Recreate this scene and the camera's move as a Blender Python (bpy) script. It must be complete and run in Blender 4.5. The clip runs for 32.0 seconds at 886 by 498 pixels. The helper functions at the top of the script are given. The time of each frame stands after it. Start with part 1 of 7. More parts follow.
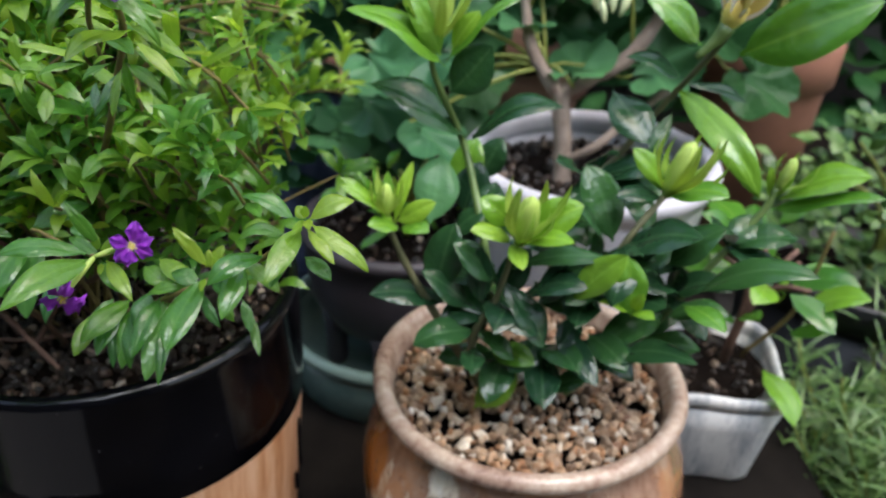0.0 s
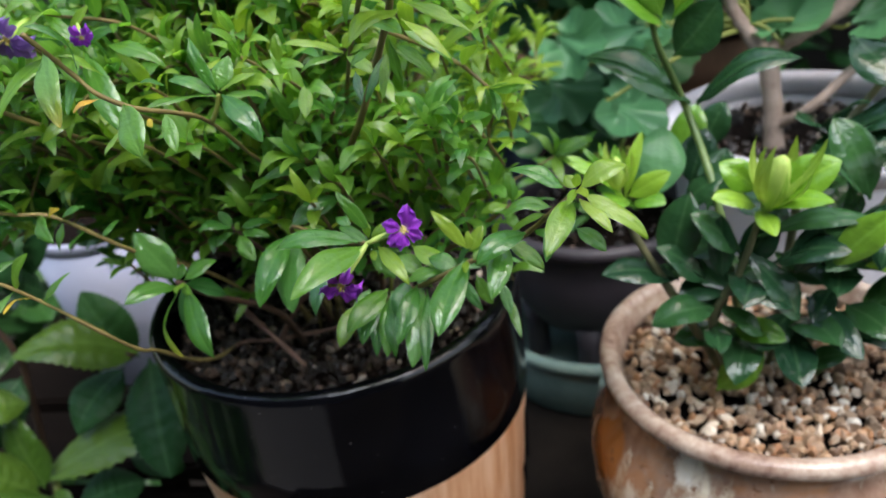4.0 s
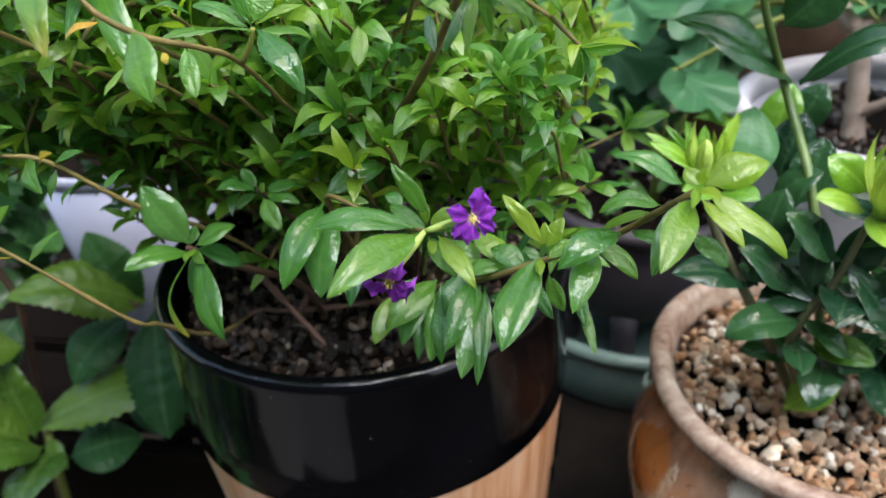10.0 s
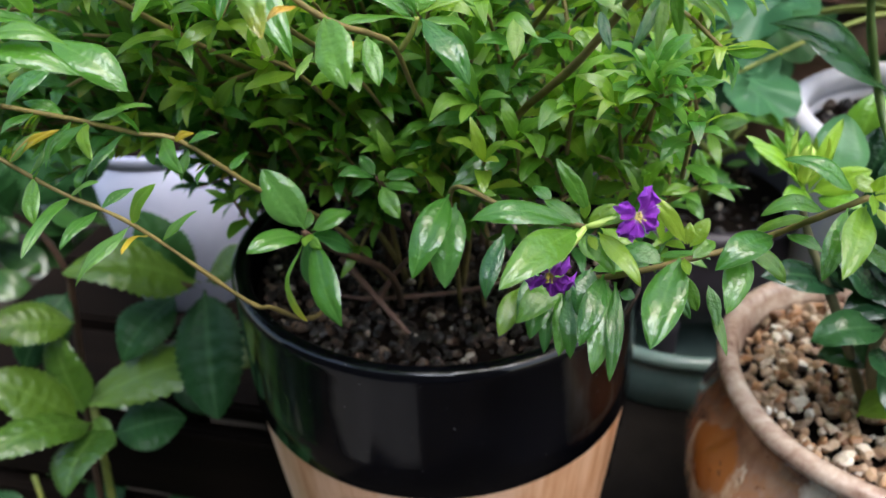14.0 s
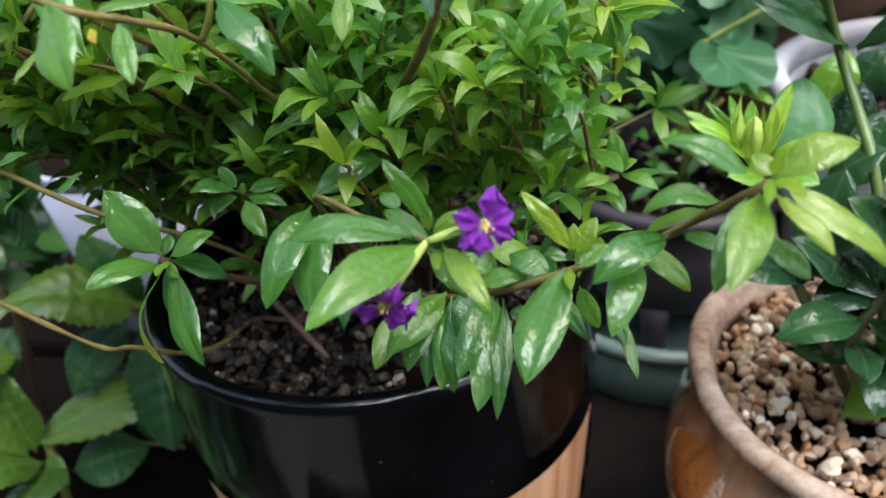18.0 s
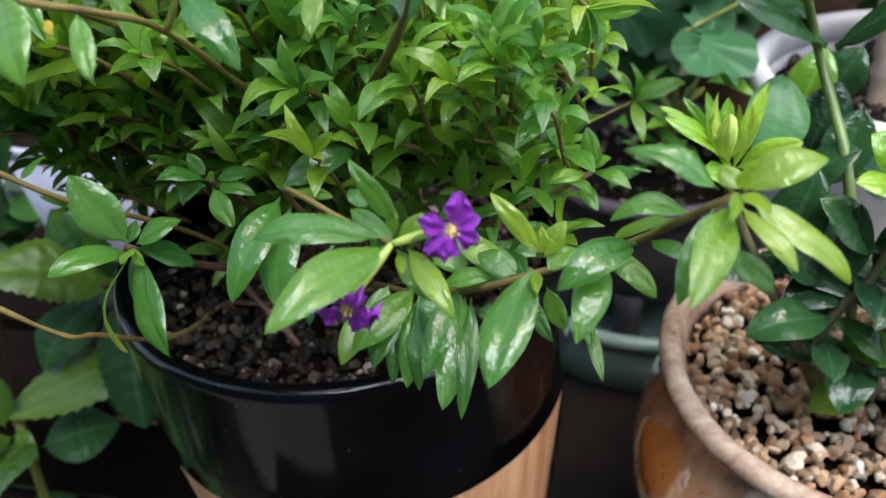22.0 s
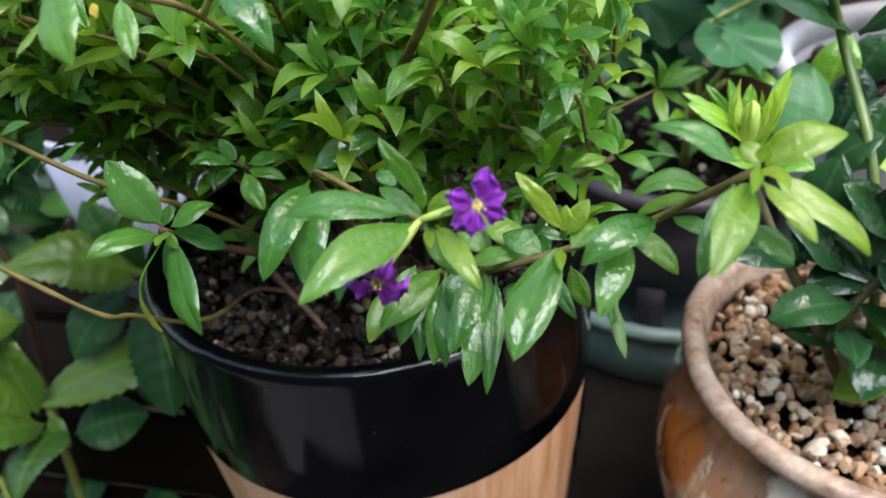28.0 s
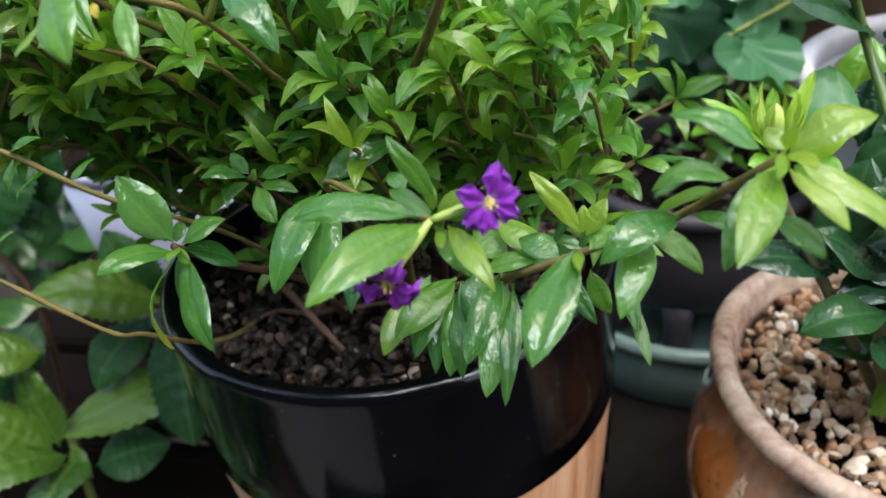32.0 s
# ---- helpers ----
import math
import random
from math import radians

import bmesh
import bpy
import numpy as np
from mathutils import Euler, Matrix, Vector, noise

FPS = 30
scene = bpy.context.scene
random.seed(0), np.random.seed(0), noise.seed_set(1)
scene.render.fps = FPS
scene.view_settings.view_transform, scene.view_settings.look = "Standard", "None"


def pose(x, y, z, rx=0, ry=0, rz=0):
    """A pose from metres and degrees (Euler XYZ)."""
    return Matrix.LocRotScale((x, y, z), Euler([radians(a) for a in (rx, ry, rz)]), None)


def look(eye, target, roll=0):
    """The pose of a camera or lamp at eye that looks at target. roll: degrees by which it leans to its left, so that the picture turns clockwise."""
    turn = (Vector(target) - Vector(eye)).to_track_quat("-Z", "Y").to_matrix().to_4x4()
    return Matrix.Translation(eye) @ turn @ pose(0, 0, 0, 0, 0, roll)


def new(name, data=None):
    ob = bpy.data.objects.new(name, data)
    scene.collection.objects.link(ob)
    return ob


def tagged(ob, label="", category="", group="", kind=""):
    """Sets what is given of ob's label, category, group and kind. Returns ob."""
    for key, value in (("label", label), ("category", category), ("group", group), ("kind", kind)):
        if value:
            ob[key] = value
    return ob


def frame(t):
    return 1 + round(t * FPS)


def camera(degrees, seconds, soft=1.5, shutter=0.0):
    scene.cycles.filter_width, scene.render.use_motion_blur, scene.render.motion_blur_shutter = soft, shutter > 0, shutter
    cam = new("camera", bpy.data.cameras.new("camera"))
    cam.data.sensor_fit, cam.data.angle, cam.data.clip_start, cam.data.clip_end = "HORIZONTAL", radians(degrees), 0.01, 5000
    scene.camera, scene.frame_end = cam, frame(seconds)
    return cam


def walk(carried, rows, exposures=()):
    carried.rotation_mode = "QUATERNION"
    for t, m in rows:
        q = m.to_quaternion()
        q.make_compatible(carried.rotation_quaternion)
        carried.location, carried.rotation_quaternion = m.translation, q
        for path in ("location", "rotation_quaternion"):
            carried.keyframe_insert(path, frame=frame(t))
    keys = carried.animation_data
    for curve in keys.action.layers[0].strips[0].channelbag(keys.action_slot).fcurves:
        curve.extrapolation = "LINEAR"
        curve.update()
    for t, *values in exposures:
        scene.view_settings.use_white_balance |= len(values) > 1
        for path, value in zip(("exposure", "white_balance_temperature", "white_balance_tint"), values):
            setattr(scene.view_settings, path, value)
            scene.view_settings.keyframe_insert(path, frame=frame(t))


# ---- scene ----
cam = camera(58.4, 32.0, shutter=0.1)
cam.data.dof.use_dof, cam.data.dof.focus_distance, cam.data.dof.aperture_fstop = True, 0.145, 25.0
METRES, EYE, TILT, LEAN, TURN = 0.58, 0.335, -29.57, -1.83, 0.0
ROWS = [
    (0.0, 0.0, 0.0, 0.0, 0.0, 0.0, -0.0),
    (0.5, -0.0594, -0.043, -0.0232, 0.08, 1.42, -0.2),
    (1.0, -0.106, -0.073, -0.0534, 2.49, 2.37, -0.51),
    (1.5, -0.1366, -0.0956, -0.064, 4.56, 3.44, -1.16),
    (2.0, -0.134, -0.1133, -0.0541, 5.42, 4.12, -1.13),
    (2.5, -0.0923, -0.0992, -0.0284, 6.34, 4.33, -0.31),
    (3.0, -0.0873, -0.0533, 0.0134, 8.82, 3.05, 0.03),
    (3.5, -0.0775, -0.0183, 0.0033, 10.52, 1.5, 0.35),
    (4.0, -0.0426, 0.0094, -0.0089, 11.43, 0.41, 4.12),
    (4.5, -0.0497, 0.0398, -0.0064, 12.19, -1.43, 4.28),
    (6.5, -0.0656, 0.0609, 0.0075, 12.16, -2.68, 0.47),
    (7.0, -0.0702, 0.0649, 0.0141, 12.28, -2.53, 0.1),
    (7.5, -0.0746, 0.0677, 0.0116, 12.52, -2.39, -0.36),
    (8.0, -0.0782, 0.0655, 0.012, 12.49, -2.42, -0.63),
    (8.5, -0.0736, 0.0683, 0.0054, 12.47, -2.55, -0.71),
    (9.0, -0.0735, 0.0719, 0.0024, 12.47, -3.12, -0.5),
    (9.5, -0.0734, 0.0686, 0.0027, 12.47, -3.25, -0.55),
    (10.0, -0.0721, 0.0627, 0.0037, 12.4, -2.86, -0.62),
    (10.5, -0.0784, 0.0541, 0.0035, 12.36, -2.59, -0.84),
    (11.0, -0.076, 0.0351, 0.0085, 12.35, -2.0, -1.1),
    (11.5, -0.0697, 0.019, 0.0074, 12.48, -1.27, -1.07),
    (12.0, -0.0689, 0.0329, 0.0081, 12.82, -1.5, -1.0),
    (12.5, -0.0782, 0.0481, 0.0023, 12.86, -1.98, -1.11),
    (13.0, -0.0827, 0.0607, -0.004, 12.42, -2.7, -1.48),
    (13.5, -0.1183, 0.0553, -0.0058, 12.25, -3.3, -2.17),
    (14.0, -0.1193, 0.051, 0.0029, 12.26, -3.5, -2.92),
    (14.5, -0.0873, 0.0695, 0.0009, 12.23, -3.86, -2.73),
    (15.0, -0.0777, 0.0876, -0.0048, 11.67, -3.95, -2.21),
    (15.5, -0.0715, 0.089, -0.0056, 11.46, -2.99, -1.5),
    (17.5, -0.0726, 0.1061, 0.0083, 13.3, -3.21, 0.45),
    (18.0, -0.0786, 0.1072, 0.0084, 13.73, -3.96, 1.01),
    (18.5, -0.074, 0.0984, 0.0098, 13.77, -3.93, 0.99),
    (19.0, -0.0714, 0.092, 0.0198, 13.76, -3.75, 0.91),
    (19.5, -0.0872, 0.0819, 0.035, 13.19, -3.5, 0.23),
    (20.0, -0.0858, 0.0809, 0.0407, 12.96, -3.8, -0.67),
    (20.5, -0.072, 0.1034, 0.0255, 12.73, -4.53, -0.94),
    (21.0, -0.0667, 0.1138, 0.0186, 12.56, -5.28, -0.85),
    (21.5, -0.0698, 0.1161, 0.0155, 12.42, -5.65, -0.46),
    (22.0, -0.0755, 0.1106, 0.015, 12.49, -5.79, -0.42),
    (22.5, -0.0741, 0.0982, 0.0146, 12.63, -5.65, -0.55),
    (23.0, -0.0776, 0.0903, 0.0143, 12.73, -5.3, -0.53),
    (23.5, -0.0926, 0.0948, 0.016, 13.11, -5.24, -0.84),
    (24.0, -0.0928, 0.1034, 0.013, 13.37, -5.48, -1.14),
    (24.5, -0.0915, 0.1088, 0.0113, 13.43, -5.78, -1.12),
    (25.0, -0.0932, 0.1112, 0.01, 13.35, -5.92, -1.17),
    (25.5, -0.1046, 0.1033, 0.0065, 13.1, -5.85, -1.56),
    (27.5, -0.0844, 0.1029, 0.0084, 13.74, -5.93, -0.9),
    (28.0, -0.0754, 0.1041, 0.0101, 14.02, -5.93, -0.27),
    (28.5, -0.0667, 0.1049, 0.0123, 14.35, -5.89, 0.57),
    (29.0, -0.0632, 0.1071, 0.0119, 14.49, -5.83, 1.04),
    (29.5, -0.0588, 0.1127, 0.0065, 14.75, -6.09, 1.45),
    (30.0, -0.0596, 0.1169, 0.0016, 15.34, -6.14, 1.95),
    (30.5, -0.0636, 0.1222, 0.0011, 15.64, -5.45, 1.85),
    (31.0, -0.0709, 0.1216, -0.0002, 15.65, -4.49, 1.46),
    (31.5, -0.0749, 0.1169, 0.0001, 15.76, -3.99, 1.09),
    (32.0, -0.0743, 0.1112, 0.0021, 15.66, -3.61, 0.96),
]
walk(cam, [(t, pose(0, 0, EYE, TILT, LEAN, TURN) @ pose(METRES * x, METRES * y, METRES * z, 90 + pitch, roll, yaw)) for t, x, y, z, yaw, pitch, roll in ROWS],
     [(0.0, 1.2), (1.0, 1.24), (3.0, 1.28), (4.5, 1.4), (9.0, 1.53), (13.0, 1.5), (15.0, 1.56), (19.0, 1.52), (20.0, 1.48), (24.0, 1.58), (32.0, 1.59)])

# ---- world and light ----
world = bpy.data.worlds.new("overcast_sky")
scene.world = world
world.use_nodes = True
wn, wl = world.node_tree.nodes, world.node_tree.links
sky = wn.new("ShaderNodeTexSky")
sky.sky_type, sky.sun_disc = "NISHITA", False
sky.sun_elevation, sky.sun_rotation = radians(70), radians(108)
sky.air_density, sky.dust_density = 1.6, 4.0
wl.new(sky.outputs[0], wn["Background"].inputs[0])
wn["Background"].inputs[1].default_value = 0.15
sun = new("sun", bpy.data.lights.new("sun", "SUN"))
sun.data.energy, sun.data.angle, sun.data.color = 1.2, radians(36), (0.88, 0.94, 1.06)
sun.matrix_world = look((0.42, -0.5, 1.4), (0, 0.2, 0))


# ---- materials ----
def material(name):
    m = bpy.data.materials.new(name)
    m.use_nodes = True
    return m, m.node_tree.nodes, m.node_tree.links, m.node_tree.nodes["Principled BSDF"]


def ramp(nodes, stops):
    r = nodes.new("ShaderNodeValToRGB")
    while len(r.color_ramp.elements) < len(stops):
        r.color_ramp.elements.new(0.5)
    for e, (p, c) in zip(r.color_ramp.elements, stops):
        e.position, e.color = p, (*c, 1)
    return r


def math_node(nodes, links, op, a, b=None):
    n = nodes.new("ShaderNodeMath")
    n.operation = op
    for i, v in enumerate((a, b)):
        if v is None:
            continue
        if isinstance(v, (int, float)):
            n.inputs[i].default_value = v
        else:
            links.new(v, n.inputs[i])
    return n.outputs[0]


def mix_colour(nodes, links, fac, a, b, blend="MIX"):
    n = nodes.new("ShaderNodeMix")
    n.data_type, n.blend_type = "RGBA", blend
    for i, v in ((0, fac), (6, a), (7, b)):
        if isinstance(v, (int, float)):
            n.inputs[i].default_value = v
        elif isinstance(v, tuple):
            n.inputs[i].default_value = (*v, 1)
        else:
            links.new(v, n.inputs[i])
    return n.outputs[2]


def random_value(nodes, links):
    """A number from 0 to 1 for each leaf or stone, joined or single."""
    info, geo = nodes.new("ShaderNodeObjectInfo"), nodes.new("ShaderNodeNewGeometry")
    return math_node(nodes, links, "FRACT", math_node(nodes, links, "ADD", info.outputs["Random"], geo.outputs["Random Per Island"]))


def noise_tex(nodes, links, scale, detail=4, coord="Object", rough=0.55, stretch=None):
    tc, n = nodes.new("ShaderNodeTexCoord"), nodes.new("ShaderNodeTexNoise")
    n.inputs["Scale"].default_value, n.inputs["Detail"].default_value, n.inputs["Roughness"].default_value = scale, detail, rough
    out = tc.outputs[coord]
    if stretch:
        mp = nodes.new("ShaderNodeMapping")
        mp.inputs["Scale"].default_value = stretch
        links.new(out, mp.inputs[0])
        out = mp.outputs[0]
    links.new(out, n.inputs["Vector"])
    return n.outputs["Fac"]


def bump(nodes, links, bsdf, height, strength, distance):
    b = nodes.new("ShaderNodeBump")
    b.inputs["Strength"].default_value, b.inputs["Distance"].default_value = strength, distance
    links.new(height, b.inputs["Height"])
    links.new(b.outputs[0], bsdf.inputs["Normal"])


def leaf_material(name, dark, mid, light, rough=0.28, veins=9.0, through_light=0.25, tip=None, relief=0.0007, vein_light=0.28, quilt=0.03, spec=0.58, wet=0.22, glow=1.0):
    """A leaf's skin: midrib and side veins by its UV, colour from leaf to leaf, light that shines through."""
    m, n, l, p = material(name)
    uv = n.new("ShaderNodeUVMap")
    sep = n.new("ShaderNodeSeparateXYZ")
    l.new(uv.outputs[0], sep.inputs[0])
    side = math_node(n, l, "ABSOLUTE", math_node(n, l, "SUBTRACT", sep.outputs[0], 0.5))
    rib = math_node(n, l, "SUBTRACT", 1.0, math_node(n, l, "MINIMUM", math_node(n, l, "MULTIPLY", side, 16.0), 1.0))
    wave = math_node(n, l, "SINE", math_node(n, l, "MULTIPLY", math_node(n, l, "SUBTRACT", sep.outputs[1], math_node(n, l, "MULTIPLY", side, 0.55)), veins * 6.28))
    vein = math_node(n, l, "POWER", math_node(n, l, "ADD", math_node(n, l, "MULTIPLY", wave, 0.5), 0.5), 6.0)
    rnd = random_value(n, l)
    patch = noise_tex(n, l, 90.0, 3)
    tone = math_node(n, l, "ADD", math_node(n, l, "MULTIPLY", rnd, 0.7), math_node(n, l, "MULTIPLY", patch, 0.4))
    r = ramp(n, [(0.1, dark), (0.55, mid), (1.0, light)])
    l.new(tone, r.inputs[0])
    col = mix_colour(n, l, math_node(n, l, "MULTIPLY", math_node(n, l, "MAXIMUM", rib, math_node(n, l, "MULTIPLY", vein, 0.08)), vein_light), r.outputs[0], tuple(min(1, c * 1.6 + 0.06) for c in light))
    margin = math_node(n, l, "MULTIPLY", math_node(n, l, "GREATER_THAN", side, 0.47), 0.12)
    col = mix_colour(n, l, margin, col, tuple(min(1, c * 1.4 + 0.05) for c in light))
    if tip:
        gate = math_node(n, l, "MULTIPLY", math_node(n, l, "GREATER_THAN", rnd, 0.95), math_node(n, l, "MULTIPLY", math_node(n, l, "POWER", sep.outputs[1], 4.0), 0.6))
        col = mix_colour(n, l, gate, col, tip)
    l.new(col, p.inputs["Base Color"])
    l.new(math_node(n, l, "ADD", rough - 0.08, math_node(n, l, "MULTIPLY", noise_tex(n, l, 260.0, 2), 0.2)), p.inputs["Roughness"])
    p.inputs["Specular IOR Level"].default_value = spec
    p.inputs["Coat Weight"].default_value, p.inputs["Coat Roughness"].default_value = wet, 0.06
    lumps = math_node(n, l, "ADD", math_node(n, l, "MULTIPLY", noise_tex(n, l, 3.5, 1, coord="UV", stretch=(1.0, 2.2, 1.0)), 1.4), math_node(n, l, "MULTIPLY", noise_tex(n, l, 8.0, 1, coord="UV", stretch=(1.0, 2.4, 1.0)), 0.55))
    h = math_node(n, l, "SUBTRACT", lumps, math_node(n, l, "MAXIMUM", math_node(n, l, "MULTIPLY", rib, 0.1), math_node(n, l, "MULTIPLY", math_node(n, l, "ADD", wave, 1.0), quilt)))
    bump(n, l, p, h, 0.5, relief)
    tr = n.new("ShaderNodeBsdfTranslucent")
    l.new(mix_colour(n, l, 1.0, col, (1.02 * glow, glow, 0.58 * glow), "MULTIPLY"), tr.inputs[0])
    mx = n.new("ShaderNodeMixShader")
    mx.inputs[0].default_value = through_light
    l.new(p.outputs[0], mx.inputs[1]), l.new(tr.outputs[0], mx.inputs[2])
    l.new(mx.outputs[0], n["Material Output"].inputs[0])
    return m


LEAF_YOUNG = leaf_material("young_cuphea_leaf", (0.075, 0.216, 0.03), (0.125, 0.29, 0.035), (0.23, 0.405, 0.055), 0.14, 8, 0.5, vein_light=0.12, quilt=0.0, spec=0.65, wet=0.42, glow=1.6)
LEAF_TIP = leaf_material("yellow_green_cuphea_leaf", (0.14, 0.285, 0.03), (0.21, 0.359, 0.035), (0.32, 0.451, 0.055), 0.14, 8, 0.5, vein_light=0.1, quilt=0.0, spec=0.65, wet=0.42, glow=1.6)
LEAF_MID = leaf_material("cuphea_leaf", (0.04, 0.152, 0.03), (0.075, 0.225, 0.035), (0.15, 0.331, 0.05), 0.13, 8, 0.46, tip=(0.45, 0.30, 0.02), vein_light=0.12, quilt=0.0, spec=0.65, wet=0.42, glow=1.6)
# darker copy of the cuphea leaf: the shade is in its colour
LEAF_SHADED = leaf_material("shaded_cuphea_leaf", (0.03, 0.12, 0.035), (0.055, 0.179, 0.045), (0.11, 0.267, 0.055), 0.13, 8, 0.36, vein_light=0.12, quilt=0.0, spec=0.65, wet=0.42, glow=1.6)
LEAF_YELLOW = leaf_material("yellowing_leaf", (0.4, 0.331, 0.02), (0.5, 0.386, 0.03), (0.5, 0.23, 0.03), 0.4, 8, 0.3)
GARDENIA_DARK = leaf_material("gardenia_leaf", (0.01, 0.037, 0.018), (0.018, 0.06, 0.022), (0.04, 0.12, 0.028), 0.15, 7, 0.12, vein_light=0.2, spec=0.36, wet=0.1)
GARDENIA_YOUNG = leaf_material("young_gardenia_leaf", (0.06, 0.193, 0.02), (0.1, 0.267, 0.022), (0.19, 0.368, 0.03), 0.24, 7, 0.25)
GARDENIA_LIME = leaf_material("lime_gardenia_leaf", (0.12, 0.304, 0.02), (0.18, 0.377, 0.025), (0.28, 0.46, 0.04), 0.24, 7, 0.3)
SEPAL = leaf_material("lime_sepal", (0.2, 0.368, 0.04), (0.28, 0.442, 0.06), (0.4, 0.534, 0.1), 0.3, 7, 0.3)
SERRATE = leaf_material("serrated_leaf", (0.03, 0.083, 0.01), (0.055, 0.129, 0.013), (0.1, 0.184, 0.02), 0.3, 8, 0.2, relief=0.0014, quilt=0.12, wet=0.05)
# leaf colour with shade put in, for low, rear and background foliage
SHADE_LEAF = leaf_material("shade_toned_leaf", (0.012, 0.046, 0.015), (0.022, 0.078, 0.022), (0.04, 0.12, 0.028), 0.4, 7, 0.15, relief=0.0012, quilt=0.1, spec=0.18, wet=0.0)
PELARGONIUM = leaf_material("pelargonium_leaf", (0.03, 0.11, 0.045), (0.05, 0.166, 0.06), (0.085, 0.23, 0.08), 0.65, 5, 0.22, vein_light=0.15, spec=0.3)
PELARGONIUM_DARK = leaf_material("dark_pelargonium_leaf", (0.015, 0.069, 0.025), (0.03, 0.11, 0.035), (0.05, 0.166, 0.045), 0.65, 5, 0.18, vein_light=0.12, spec=0.25)
NEEDLE = leaf_material("needle_leaf", (0.045, 0.115, 0.025), (0.08, 0.175, 0.035), (0.15, 0.258, 0.06), 0.45, 3, 0.2)
HEDGE = leaf_material("hedge_leaf", (0.012, 0.046, 0.015), (0.03, 0.101, 0.02), (0.06, 0.166, 0.03), 0.35, 6, 0.2)


def petal_material(name, deep, pale, heart, rough=0.5):
    m, n, l, p = material(name)
    uv, sep = n.new("ShaderNodeUVMap"), n.new("ShaderNodeSeparateXYZ")
    l.new(uv.outputs[0], sep.inputs[0])
    fine = noise_tex(n, l, 900.0, 3)
    r = ramp(n, [(0.0, heart), (0.22, deep), (1.0, pale)])
    l.new(math_node(n, l, "ADD", sep.outputs[1], math_node(n, l, "MULTIPLY", math_node(n, l, "SUBTRACT", fine, 0.5), 0.35)), r.inputs[0])
    l.new(r.outputs[0], p.inputs["Base Color"])
    p.inputs["Roughness"].default_value = rough
    bump(n, l, p, fine, 0.6, 0.0004)
    tr, mx = n.new("ShaderNodeBsdfTranslucent"), n.new("ShaderNodeMixShader")
    l.new(r.outputs[0], tr.inputs[0])
    mx.inputs[0].default_value = 0.35
    l.new(p.outputs[0], mx.inputs[1]), l.new(tr.outputs[0], mx.inputs[2])
    l.new(mx.outputs[0], n["Material Output"].inputs[0])
    return m


PETAL = petal_material("purple_petal", (0.36, 0.03, 0.62), (0.46, 0.08, 0.76), (0.6, 0.4, 0.62))
PETAL_PALE = petal_material("lilac_petal", (0.3, 0.12, 0.6), (0.4, 0.22, 0.68), (0.6, 0.5, 0.7))
PETAL_WHITE = petal_material("white_petal", (0.8, 0.76, 0.72), (0.85, 0.8, 0.78), (0.75, 0.55, 0.5))
PETAL_PINK = petal_material("salmon_petal", (0.82, 0.26, 0.22), (0.88, 0.46, 0.43), (0.75, 0.12, 0.09))


def plain(name, dark, light, scale, rough=0.6, relief=0.0, detail=5, stretch=None, spec=0.5, coat=0.0, lo=0.3, hi=0.7):
    """A surface whose colour wanders between two tones, with a second, finer grain."""
    m, n, l, p = material(name)
    big, fine = noise_tex(n, l, scale, detail, stretch=stretch), noise_tex(n, l, scale * 9, 4, stretch=stretch)
    v = math_node(n, l, "ADD", math_node(n, l, "MULTIPLY", big, 0.75), math_node(n, l, "MULTIPLY", fine, 0.25))
    r = ramp(n, [(lo, dark), (hi, light)])
    l.new(v, r.inputs[0]), l.new(r.outputs[0], p.inputs["Base Color"])
    l.new(math_node(n, l, "ADD", rough - 0.1, math_node(n, l, "MULTIPLY", fine, 0.2)), p.inputs["Roughness"])
    p.inputs["Specular IOR Level"].default_value, p.inputs["Coat Weight"].default_value = spec, coat
    p.inputs["Coat Roughness"].default_value = 0.08
    if relief:
        bump(n, l, p, v, 0.6, relief)
    return m


STEM_BROWN = plain("brown_stem", (0.03, 0.015, 0.008), (0.09, 0.045, 0.022), 160, 0.7, 0.0004)
STEM_GREEN = plain("green_stem", (0.12, 0.17, 0.025), (0.26, 0.27, 0.055), 160, 0.55, 0.0003)
STEM_TAN = plain("tan_stem", (0.1, 0.075, 0.022), (0.23, 0.175, 0.052), 200, 0.65, 0.0004)
ROOT = plain("red_brown_twig", (0.075, 0.035, 0.024), (0.19, 0.105, 0.075), 140, 0.75, 0.0004)
BARK = plain("grey_brown_bark", (0.16, 0.11, 0.08), (0.38, 0.3, 0.24), 70, 0.85, 0.0015)
GARDENIA_STEM = plain("gardenia_stem", (0.07, 0.08, 0.035), (0.15, 0.14, 0.065), 120, 0.6, 0.0004)
GARDENIA_GREEN = plain("green_gardenia_stem", (0.075, 0.13, 0.035), (0.15, 0.22, 0.065), 90, 0.4, 0.0003)
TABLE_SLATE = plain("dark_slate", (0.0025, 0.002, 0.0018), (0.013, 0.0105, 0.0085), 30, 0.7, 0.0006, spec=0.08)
CELADON = plain("celadon_glaze", (0.095, 0.15, 0.13), (0.15, 0.215, 0.19), 30, 0.16, 0.0002)
PURPLE_CLAY = plain("purple_brown_clay", (0.02, 0.016, 0.02), (0.045, 0.037, 0.045), 30, 0.55, 0.0003)
WHITE_PLASTIC = plain("white_plastic", (0.38, 0.4, 0.51), (0.45, 0.47, 0.58), 20, 0.4)
WHITE_CERAMIC = plain("grey_white_ceramic", (0.42, 0.41, 0.44), (0.62, 0.6, 0.64), 25, 0.45, 0.0003)
